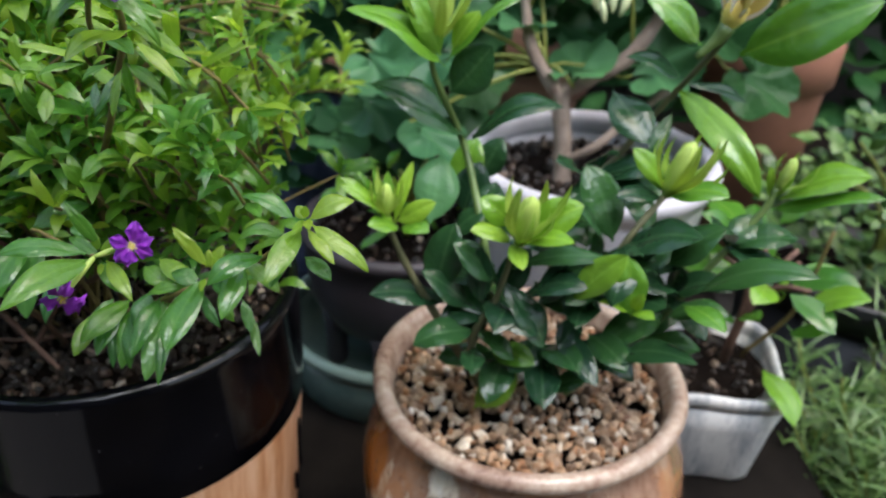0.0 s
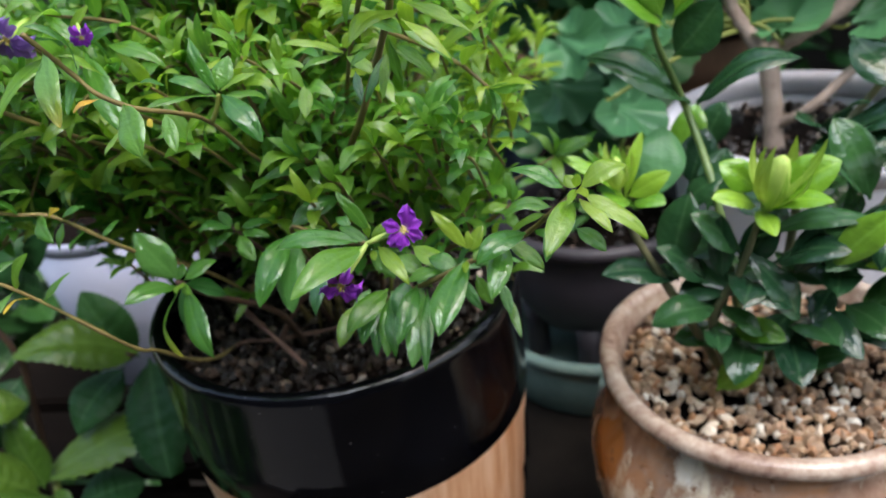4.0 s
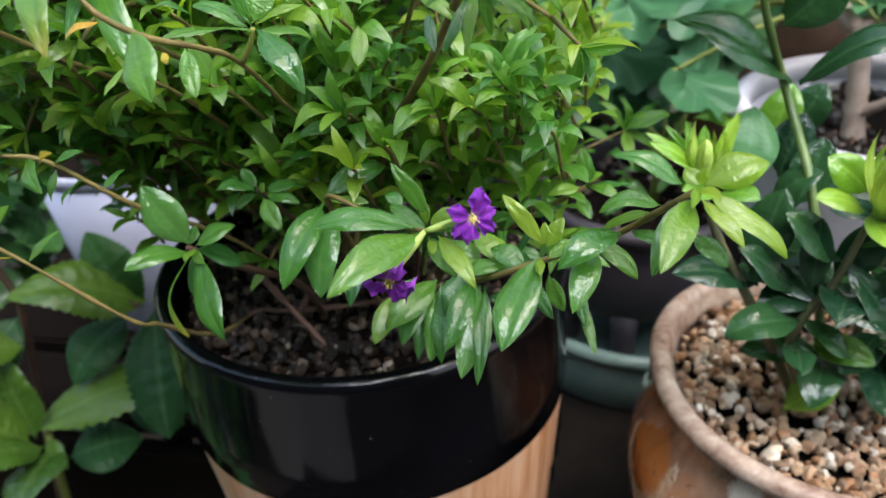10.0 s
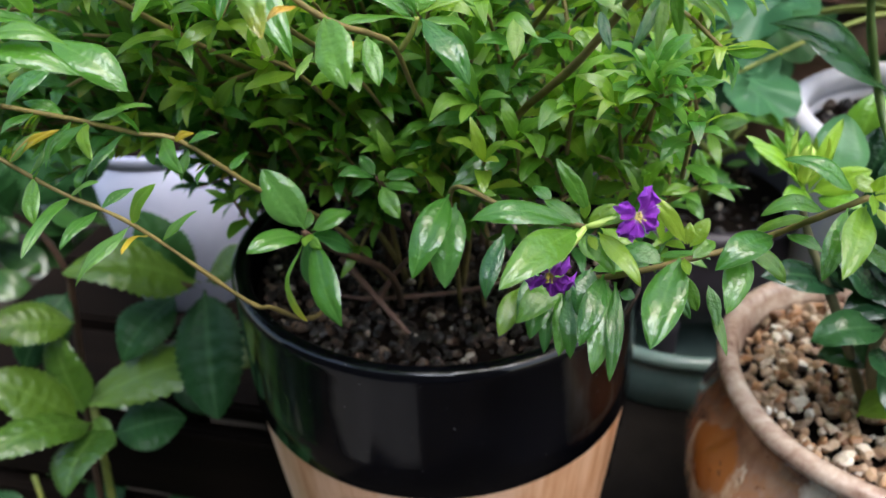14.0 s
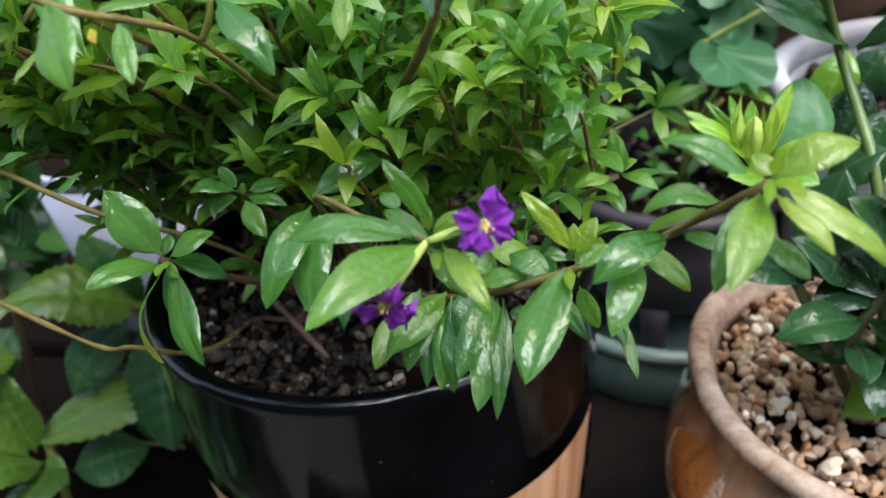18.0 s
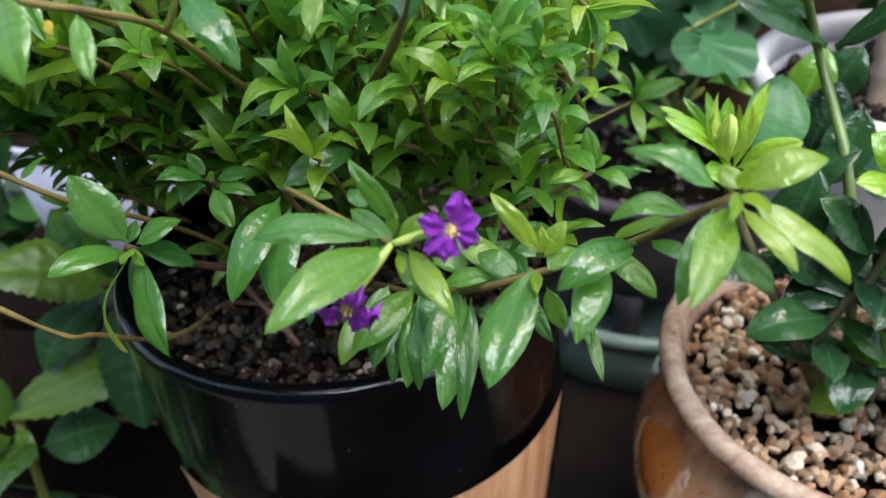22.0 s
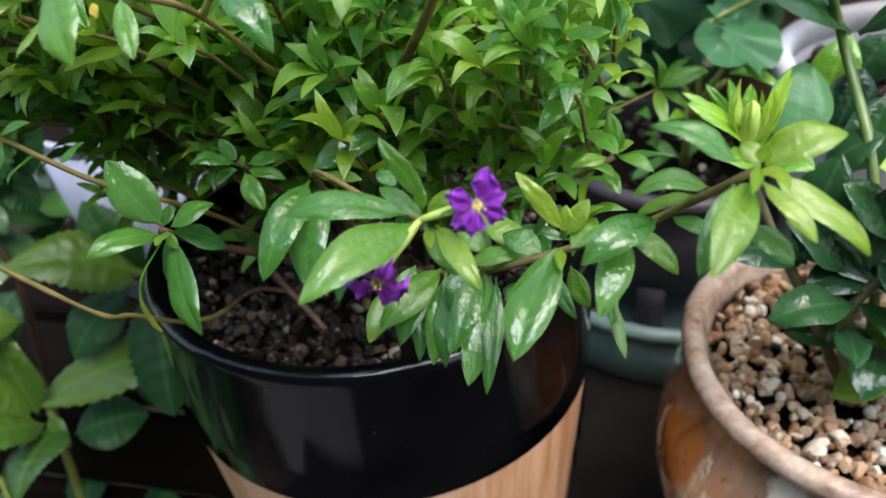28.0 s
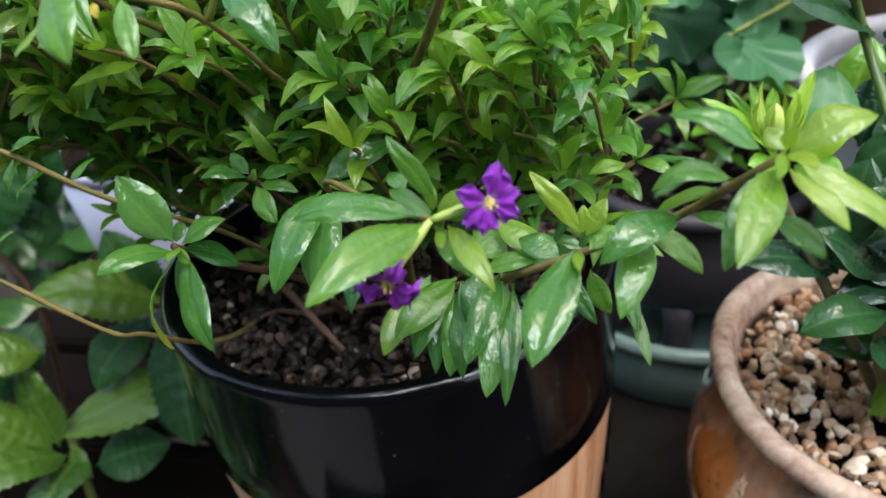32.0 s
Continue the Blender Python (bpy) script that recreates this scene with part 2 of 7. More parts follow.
SQUARE_GLAZE = plain("streaked_white_glaze", (0.27, 0.29, 0.31), (0.66, 0.65, 0.62), 80, 0.3, 0.0008, stretch=(1, 1, 0.16), lo=0.4, hi=0.58)
TERRACOTTA = plain("terracotta", (0.18, 0.075, 0.045), (0.3, 0.13, 0.075), 25, 0.8, 0.0005)
BROWN_CLAY = plain("brown_clay", (0.14, 0.07, 0.045), (0.26, 0.14, 0.09), 25, 0.7, 0.0005)
SOIL = plain("dark_potting_soil", (0.003, 0.002, 0.0015), (0.01, 0.006, 0.004), 220, 0.95, 0.003, spec=0.08)
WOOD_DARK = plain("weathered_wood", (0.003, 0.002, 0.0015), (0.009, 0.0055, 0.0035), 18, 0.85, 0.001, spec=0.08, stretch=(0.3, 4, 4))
BLACK_PLASTIC = plain("black_plastic", (0.008, 0.008, 0.009), (0.016, 0.016, 0.018), 30, 0.4)
EARTH = plain("damp_earth", (0.01, 0.007, 0.005), (0.03, 0.022, 0.015), 6, 0.95, 0.01)
WALL_PLASTER = plain("grey_plaster", (0.05, 0.045, 0.04), (0.09, 0.083, 0.075), 3, 0.9, 0.003)
PAVING = plain("grey_concrete", (0.12, 0.118, 0.115), (0.2, 0.195, 0.19), 9, 0.85, 0.002)
BUD_GREEN = plain("lime_bud", (0.3, 0.46, 0.06), (0.5, 0.62, 0.16), 120, 0.35, 0.0003)
BUD_PINK = plain("cream_pink_bud", (0.6, 0.5, 0.38), (0.8, 0.7, 0.62), 120, 0.5)
BUD_PALE = plain("pale_green_bud", (0.36, 0.42, 0.2), (0.55, 0.6, 0.36), 120, 0.5)
CREAM = plain("cream_yellow_petal", (0.82, 0.6, 0.05), (0.86, 0.76, 0.34), 60, 0.5)
LEAF_HAIR = plain("pale_leaf_hair", (0.4, 0.48, 0.3), (0.6, 0.66, 0.5), 400, 0.6)
STAMEN = plain("yellow_stamen", (0.62, 0.45, 0.05), (0.75, 0.66, 0.3), 400, 0.6)
BLUE_SHARD = plain("slate_blue_glaze", (0.03, 0.04, 0.1), (0.16, 0.19, 0.34), 60, 0.25)


def stone_material(name, stops, grime=0.35):
    m, n, l, p = material(name)
    r = ramp(n, stops)
    l.new(random_value(n, l), r.inputs[0])
    spots = noise_tex(n, l, 900, 4)
    l.new(mix_colour(n, l, math_node(n, l, "MULTIPLY", spots, grime), r.outputs[0], (0.2, 0.12, 0.07)), p.inputs["Base Color"])
    p.inputs["Roughness"].default_value = 0.45
    bump(n, l, p, spots, 0.7, 0.0006)
    return m


GRAVEL = stone_material("mixed_tan_gravel", [(0.0, (0.153, 0.0649, 0.0295)), (0.14, (0.389, 0.189, 0.0826)), (0.3, (0.543, 0.366, 0.224)), (0.44, (0.142, 0.0826, 0.0496)), (0.58, (0.59, 0.437, 0.295)), (0.74, (0.283, 0.165, 0.092)), (0.88, (0.732, 0.614, 0.472)), (1.0, (0.8, 0.755, 0.661))])
PEBBLE = stone_material("grey_soil_grit", [(0.0, (0.003, 0.0018, 0.0012)), (0.5, (0.01, 0.0055, 0.0032)), (0.74, (0.03, 0.016, 0.009)), (0.9, (0.09, 0.052, 0.032)), (0.965, (0.2, 0.14, 0.095)), (1.0, (0.5, 0.42, 0.34))], 0.06)


def black_glaze_material():
    """Glossy black glaze with faint waves and a few specks of dried dirt."""
    m, n, l, p = material("black_glaze")
    tone, speck = ramp(n, [(0.3, (0.001, 0.001, 0.0015)), (0.7, (0.003, 0.003, 0.0045))]), ramp(n, [(0.735, (0, 0, 0)), (0.765, (1, 1, 1))])
    big, dots = noise_tex(n, l, 40, 5), noise_tex(n, l, 420, 2)
    l.new(big, tone.inputs[0]), l.new(dots, speck.inputs[0])
    l.new(mix_colour(n, l, math_node(n, l, "MULTIPLY", speck.outputs[0], 0.7), tone.outputs[0], (0.13, 0.12, 0.115)), p.inputs["Base Color"])
    l.new(math_node(n, l, "ADD", 0.06, math_node(n, l, "ADD", math_node(n, l, "MULTIPLY", big, 0.08), math_node(n, l, "MULTIPLY", speck.outputs[0], 0.4))), p.inputs["Roughness"])
    p.inputs["Specular IOR Level"].default_value = 0.36
    bump(n, l, p, big, 0.5, 0.0003)
    return m


def wood_band_material():
    """The lower half of the planter: peach glaze with vertical wood-like streaks."""
    m, n, l, p = material("peach_wood_grain_glaze")
    streak = noise_tex(n, l, 75, 6, stretch=(1.0, 1.0, 0.06), rough=0.65)
    warp = noise_tex(n, l, 16, 3, stretch=(1, 1, 0.35))
    r = ramp(n, [(0.41, (0.3, 0.1, 0.03)), (0.46, (0.5, 0.24, 0.11)), (0.53, (0.64, 0.38, 0.23)), (0.64, (0.71, 0.47, 0.33))])
    l.new(math_node(n, l, "ADD", math_node(n, l, "MULTIPLY", streak, 0.6), math_node(n, l, "MULTIPLY", warp, 0.42)), r.inputs[0])
    l.new(r.outputs[0], p.inputs["Base Color"])
    p.inputs["Roughness"].default_value = 0.45
    bump(n, l, p, streak, 0.3, 0.0004)
    return m


def run_glaze_material():
    """Rust-brown glaze that has run in pale cream patches, with pits."""
    m, n, l, p = material("rust_and_cream_glaze")
    tc, sep = n.new("ShaderNodeTexCoord"), n.new("ShaderNodeSeparateXYZ")
    l.new(tc.outputs["Object"], sep.inputs[0])
    blot = noise_tex(n, l, 26, 6, rough=0.62)
    fine = noise_tex(n, l, 150, 4)
    drip = noise_tex(n, l, 110, 5, stretch=(1, 1, 0.22), rough=0.6)
    base = ramp(n, [(0.34, (0.1, 0.044, 0.026)), (0.45, (0.23, 0.125, 0.08)), (0.56, (0.37, 0.235, 0.165)), (0.68, (0.52, 0.39, 0.3))])
    l.new(math_node(n, l, "ADD", math_node(n, l, "MULTIPLY", noise_tex(n, l, 38, 6, stretch=(1, 1, 0.6)), 0.6), math_node(n, l, "MULTIPLY", drip, 0.4)), base.inputs[0])
    # orange-brown flush on the belly
    flush = ramp(n, [(0.46, (0, 0, 0)), (0.56, (1, 1, 1))])
    l.new(math_node(n, l, "ADD", math_node(n, l, "MULTIPLY", noise_tex(n, l, 30, 5, rough=0.65, stretch=(1, 1, 1.6)), 1.0), math_node(n, l, "MULTIPLY", math_node(n, l, "SUBTRACT", 0.09, sep.outputs[2]), 2.2)), flush.inputs[0])
    col = mix_colour(n, l, math_node(n, l, "MULTIPLY", flush.outputs[0], 0.6), base.outputs[0], (0.45, 0.2, 0.08))

    def spot(centre, squash, reach, soft, ragged):
        """A blotch round a point of the wall, with a ragged edge that runs downwards."""
        mp, away = n.new("ShaderNodeMapping"), n.new("ShaderNodeVectorMath")
        mp.vector_type = "POINT"
        mp.inputs["Location"].default_value = [-a * k for a, k in zip(centre, squash)]
        mp.inputs["Scale"].default_value = squash
        away.operation = "LENGTH"
        l.new(tc.outputs["Object"], mp.inputs[0]), l.new(mp.outputs[0], away.inputs[0])
        g = ramp(n, [(0.5 - soft, (1, 1, 1)), (0.5 + soft, (0, 0, 0))])
        edge = math_node(n, l, "ADD", math_node(n, l, "MULTIPLY", math_node(n, l, "SUBTRACT", blot, 0.5), ragged), math_node(n, l, "MULTIPLY", math_node(n, l, "SUBTRACT", drip, 0.5), ragged * 1.3))
        l.new(math_node(n, l, "ADD", math_node(n, l, "MULTIPLY", away.outputs["Value"], 0.5 / reach), edge), g.inputs[0])
        return g.outputs[0]

    cream = ramp(n, [(0.36, (0.4, 0.22, 0.1)), (0.45, (0.62, 0.5, 0.34)), (0.56, (0.76, 0.69, 0.55)), (0.66, (0.8, 0.77, 0.7))])
    l.new(math_node(n, l, "ADD", math_node(n, l, "MULTIPLY", noise_tex(n, l, 60, 6, stretch=(1, 1, 0.5), rough=0.62), 0.75), math_node(n, l, "MULTIPLY", fine, 0.25)), cream.inputs[0])
    for centre, squash, reach in (((-0.014, 0.222, 0.066), (1.0, 1.0, 1.3), 0.03), ((0.022, 0.197, 0.06), (1.0, 1.0, 1.3), 0.042), ((0.058, 0.196, 0.05), (1.0, 1.0, 1.3), 0.036), ((0.09, 0.225, 0.055), (1.0, 1.0, 1.3), 0.016), ((0.09, 0.33, 0.08), (1, 1, 1.4), 0.03)):
        col = mix_colour(n, l, spot(centre, squash, reach * 1.3, 0.09, 0.95), col, cream.outputs[0])
    col = mix_colour(n, l, spot((-0.0175, 0.2445, 0.0935), (1, 1, 0.9), 0.0135, 0.03, 0.35), col, (0.34, 0.115, 0.018))
    pit = ramp(n, [(0.29, (1, 1, 1)), (0.33, (0, 0, 0))])
    l.new(noise_tex(n, l, 230, 2), pit.inputs[0])
    col = mix_colour(n, l, math_node(n, l, "MULTIPLY", pit.outputs[0], 0.7), col, (0.16, 0.06, 0.02))
    l.new(col, p.inputs["Base Color"])
    l.new(math_node(n, l, "ADD", 0.04, math_node(n, l, "MULTIPLY", fine, 0.2)), p.inputs["Roughness"])
    p.inputs["Coat Weight"].default_value, p.inputs["Coat Roughness"].default_value = 1.0, 0.03
    bump(n, l, p, math_node(n, l, "ADD", blot, math_node(n, l, "ADD", math_node(n, l, "MULTIPLY", fine, 0.3), math_node(n, l, "MULTIPLY", pit.outputs[0], -0.25))), 0.5, 0.0016)
    return m


def lip_glaze_material():
    """The thinner glaze of the lip: pinkish beige, worn pale on its edge."""
    m, n, l, p = material("pinkish_beige_glaze")
    big, fine = noise_tex(n, l, 60, 6, rough=0.65), noise_tex(n, l, 330, 4)
    r = ramp(n, [(0.32, (0.17, 0.095, 0.068)), (0.44, (0.33, 0.225, 0.17)), (0.58, (0.48, 0.38, 0.3)), (0.7, (0.7, 0.63, 0.54))])
    l.new(math_node(n, l, "ADD", math_node(n, l, "MULTIPLY", big, 0.7), math_node(n, l, "MULTIPLY", fine, 0.3)), r.inputs[0])
    l.new(r.outputs[0], p.inputs["Base Color"])
    l.new(math_node(n, l, "ADD", 0.1, math_node(n, l, "MULTIPLY", fine, 0.22)), p.inputs["Roughness"])
    bump(n, l, p, math_node(n, l, "ADD", big, math_node(n, l, "MULTIPLY", fine, 0.4)), 0.5, 0.0012)
    return m


LIP_GLAZE = lip_glaze_material()
WOOD_BAND, RUN_GLAZE, BLACK_GLAZE = wood_band_material(), run_glaze_material(), black_glaze_material()


# ---- building helpers ----
PLACE = {}


def thing(name, at, label, category, group="", kind=""):
    ob = new(name)
    ob.empty_display_size = 0.01
    ob.location = at
    PLACE[ob] = Matrix.Translation(at)
    return tagged(ob, label, category, group, kind)


def part(name, data, mat, parent, label="", m=None, kind=""):
    """Links a mesh or bmesh as one part of a thing; its vertices (or m) are in the world."""
    if isinstance(data, bmesh.types.BMesh):
        mesh = bpy.data.meshes.new(name)
        data.to_mesh(mesh)
        data.free()
        data = mesh
    if mat and not data.materials:
        data.materials.append(mat)
    ob = new(name, data)
    world_m = m if m is not None else Matrix.Identity(4)
    PLACE[ob] = world_m
    if parent:
        ob.parent = parent
        ob.matrix_basis = PLACE[parent].inverted() @ world_m
    else:
        ob.matrix_basis = world_m
    return tagged(ob, label, kind=kind)


def smooth(mesh):
    mesh.polygons.foreach_set("use_smooth", [True] * len(mesh.polygons))
    return mesh


def mesh_from(name, verts, faces, uvs=None, soft=True):
    mesh = bpy.data.meshes.new(name)
    mesh.from_pydata([tuple(v) for v in verts], [], [tuple(f) for f in faces])
    if uvs is not None:
        layer = mesh.uv_layers.new(name="UVMap")
        idx = np.zeros(len(mesh.loops), dtype=np.int32)
        mesh.loops.foreach_get("vertex_index", idx)
        layer.data.foreach_set("uv", np.asarray(uvs, dtype=np.float32)[idx].ravel())
    if soft:
        smooth(mesh)
    mesh.update()
    return mesh


def lathe(name, profile, seg=72, wobble=0.0, centre=(0, 0, 0), seed=0):
    """A turned body from (radius, height) pairs, closed at both ends where the radius is 0."""
    verts, faces = [], []
    n = len(profile)
    for i in range(seg):
        a = 2 * math.pi * i / seg
        for j, (r, z) in enumerate(profile):
            k = 1 + wobble * noise.noise((math.cos(a) * 1.3 + seed, math.sin(a) * 1.3, z * 14))
            verts.append((centre[0] + r * k * math.cos(a), centre[1] + r * k * math.sin(a), centre[2] + z))
    for i in range(seg):
        for j in range(n - 1):
            a, b = i * n + j, ((i + 1) % seg) * n + j
            faces.append((a, b, b + 1, a + 1))
    mesh = mesh_from(name, verts, faces)
    bm = bmesh.new()
    bm.from_mesh(mesh)
    bmesh.ops.remove_doubles(bm, verts=bm.verts, dist=1e-5)
    bmesh.ops.recalc_face_normals(bm, faces=bm.faces)
    bm.to_mesh(mesh)
    bm.free()
    return smooth(mesh)


def arc(cr, cz, r, a0, a1, n=6):
    return [(cr + r * math.cos(radians(a0 + (a1 - a0) * i / n)), cz + r * math.sin(radians(a0 + (a1 - a0) * i / n))) for i in range(n + 1)]


def box(name, size, at, bevel=0.003, turn=0.0):
    bm = bmesh.new()
    bmesh.ops.create_cube(bm, size=1.0, matrix=Matrix.Translation(at) @ Matrix.Rotation(radians(turn), 4, "Z") @ Matrix.Diagonal((*size, 1)))
    if bevel:
        bmesh.ops.bevel(bm, geom=bm.edges[:], offset=bevel, segments=2, affect="EDGES")
    mesh = bpy.data.meshes.new(name)
    bm.to_mesh(mesh)
    bm.free()
    return mesh


def tube_arrays(points, radii, sides=6):
    pts = [Vector(p) for p in points]
    verts, faces = [], []
    ref = Vector((0.31, 0.77, 0.55))
    for i, p in enumerate(pts):
        d = (pts[min(i + 1, len(pts) - 1)] - pts[max(i - 1, 0)]).normalized()
        u = d.cross(ref).normalized()
        v = d.cross(u)
        for k in range(sides):
            a = 2 * math.pi * k / sides
            verts.append(p + (u * math.cos(a) + v * math.sin(a)) * radii[i])
    for i in range(len(pts) - 1):
        for k in range(sides):
            a, b = i * sides + k, i * sides + (k + 1) % sides
            faces.append((a, b, b + sides, a + sides))
    faces.append(tuple(range(sides))[::-1])
    faces.append(tuple(range((len(pts) - 1) * sides, len(pts) * sides)))
    return verts, faces


def bezier(p0, p1, p2, p3, n=10):
    p0, p1, p2, p3 = map(Vector, (p0, p1, p2, p3))
    return [p0 * (1 - t) ** 3 + p1 * 3 * t * (1 - t) ** 2 + p2 * 3 * t * t * (1 - t) + p3 * t ** 3 for t in (i / n for i in range(n + 1))]


def spline(pts, n=6):
    """A smooth line through the points."""
    p = [Vector(q) for q in pts]
    p = [p[0] * 2 - p[1]] + p + [p[-1] * 2 - p[-2]]
    out = []
    for i in range(1, len(p) - 2):
        for k in range(n):
            t = k / n
            out.append(0.5 * (2 * p[i] + (p[i + 1] - p[i - 1]) * t + (2 * p[i - 1] - 5 * p[i] + 4 * p[i + 1] - p[i + 2]) * t * t + (3 * p[i] - p[i - 1] - 3 * p[i + 1] + p[i + 2]) * t ** 3))
    return out + [p[-2]]


def taper(n, a, b):
    return [a + (b - a) * i / max(1, n - 1) for i in range(n)]


def stem(pts, r0, r1, mat, parent, name="stem", sides=7, rough=0.0):
    v, f = tube_arrays(pts, [r * (1 + rough * noise.noise(Vector(q) * 300)) for r, q in zip(taper(len(pts), r0, r1), pts)], sides)
    return part(name, mesh_from(name, v, f), mat, parent)


def rand_dir(rng, flat=1.0):
    a, z = rng.uniform(0, 2 * math.pi), rng.uniform(-1, 1)
    r = math.sqrt(1 - z * z)
    return Vector((r * math.cos(a), r * math.sin(a), z * flat))


# ---- leaves ----
def blade(width, arch, fold, wave, seed, rows=10, teeth=0, full=0.78, skew=0.9, stalk=0.05):
    """A leaf one long: from the origin along y, its upper face towards z; each half bulges beside the midrib."""
    rng = random.Random(seed)
    ph, lean, twist = rng.uniform(0, 6), rng.uniform(-0.05, 0.05), rng.uniform(-0.25, 0.25)
    cols = (-1, -0.7, -0.35, 0, 0.35, 0.7, 1)
    verts, uvs, faces = [], [], []
    for i in range(rows + 1):
        v = i / rows
        u = max(0.0, (v - stalk) / (1 - stalk))
        prof = math.sin(math.pi * u ** skew) ** full if 0 < u < 1 else 0.0
        if teeth and 1 < i < rows:
            prof *= 1.0 + (0.08 if i % 2 else -0.06)
        half = max(0.018 * (1 - v * 0.8), prof * width / 2)
        for s in cols:
            x = s * half
            lift = fold * abs(x) * (1.15 - 0.95 * abs(s)) + wave * math.sin(v * 10 + ph + s * 1.2) * abs(s)
            z = 4 * arch * v * (1 - v) * (0.55 + 0.9 * v) + lift + twist * x * (v - 0.5)
            y = v + (0.018 * abs(s) if teeth and i % 2 else 0) - 0.04 * abs(s) * half
            verts.append((x + lean * math.sin(math.pi * v), y, z))
            uvs.append((0.5 + s * 0.5, v))
    n = len(cols)
    for i in range(rows):
        for k in range(n - 1):
            a = i * n + k
            faces.append((a, a + 1, a + n + 1, a + n))
    return np.array(verts), faces, np.array(uvs)


def round_leaf(seed, lobes=7, depth=0.1, cup=0.12, wave=0.05):
    """A scalloped round leaf, its stalk at the origin, one across."""
    rng = random.Random(seed)
    ph = rng.uniform(0, 6)
    verts, uvs, faces = [(0, 0.12, -0.02)], [(0.5, 0.1)], []
    n = 42
    for ring, rr in enumerate((0.4, 0.75, 1.0)):
        for k in range(n):
            a = -math.pi / 2 + 0.28 + (2 * math.pi - 0.56) * k / (n - 1)
            lob = abs(math.sin(lobes * 0.5 * (a + ph))) * depth + 0.055 * abs(math.sin(lobes * 2.1 * a))
            r = 0.5 * rr * (1 - depth + lob * (rr ** 2) * 1.1) * (1 - 0.15 * math.exp(-((abs(a - 3 * math.pi / 2)) ** 2)))
            x, y = r * math.cos(a), 0.42 + r * math.sin(a)
            if rr < 1:
                y = 0.12 + (y - 0.12)
            z = cup * (rr ** 2) * (0.35 + 0.2 * math.sin(a * 2 + ph)) + wave * rr * math.sin(a * lobes * 0.5 + ph)
            verts.append((x, y, z))
            uvs.append((0.5 + 0.5 * rr * math.sin(a * 3.5), 0.3 + 0.5 * rr))
    for k in range(n - 1):
        faces.append((0, 1 + k, 2 + k))
        for ring in range(2):
            a = 1 + ring * n + k
            faces.append((a, a + n, a + n + 1, a + 1))
    return np.array(verts), faces, np.array(uvs)


KINDS = {
    "cuphea": [blade(0.285 + 0.03 * (i % 3), 0.05 + 0.05 * (i % 4), 0.5 + 0.15 * (i % 2), 0.018, i, 11, full=0.68) for i in range(8)],
    "fine": [blade(0.27 + 0.03 * (i % 3), 0.08 + 0.06 * (i % 4), 0.25, 0.012, 200 + i, 8, full=0.66) for i in range(8)],
    "narrow": [blade(0.2, 0.1 + 0.05 * (i % 3), 0.5, 0.006, 40 + i, 8) for i in range(4)],
    "gardenia": [blade(0.44 + 0.04 * (i % 3), 0.06 + 0.05 * (i % 3), 0.45, 0.03, 60 + i, 12, full=0.62, skew=1.12) for i in range(6)],
    "serrate": [blade(0.46 + 0.03 * (i % 2), 0.08 + 0.04 * (i % 3), 0.3, 0.012, 80 + i, 26, teeth=1) for i in range(4)],
    "oval": [blade(0.55, 0.06 + 0.04 * (i % 2), 0.25, 0.015, 90 + i, 10, full=0.65, skew=1.0) for i in range(3)],
    "needle": [blade(0.068, 0.05 + 0.05 * (i % 2), 0.3, 0.0, 100 + i, 4) for i in range(3)],
    "round": [round_leaf(120 + i, 7 + i % 2, 0.2, 0.16 + 0.07 * (i % 3), 0.085) for i in range(6)],
    "small_round": [round_leaf(140 + i, 5, 0.2, 0.1) for i in range(4)],
}
SHARED = {}


def shared_leaf(kind, i, mat):
    key = (kind, i, mat.name)
    if key not in SHARED:
        v, f, uv = KINDS[kind][i]
        SHARED[key] = mesh_from(kind + "_leaf", v, f, uv)
        SHARED[key].materials.append(mat)
    return SHARED[key]


def leaf_pose(base, tip, up=(0, -0.35, 1), wide=1.0, roll=0.0):
    """The pose of a leaf from its base to its tip, its face turned towards up."""
    b, t, u = Vector(base), Vector(tip), Vector(up)
    y = t - b
    length = y.length
    y.normalize()
    x = y.cross(u)
    if x.length < 1e-4:
        x = y.cross(Vector((1, 0, 0.2)))
    x.normalize()
    z = x.cross(y)
    m = Matrix((x, y, z)).transposed().to_4x4()
    return Matrix.Translation(b) @ m @ Matrix.Rotation(radians(roll), 4, "Y") @ Matrix.Diagonal((length * wide, length, length, 1))


FACING = {"u": (0, -0.35, 1), "l": (0, -0.75, 0.65), "c": (0, -0.8, 0.55), "s": (-0.9, -0.35, 0.3)}


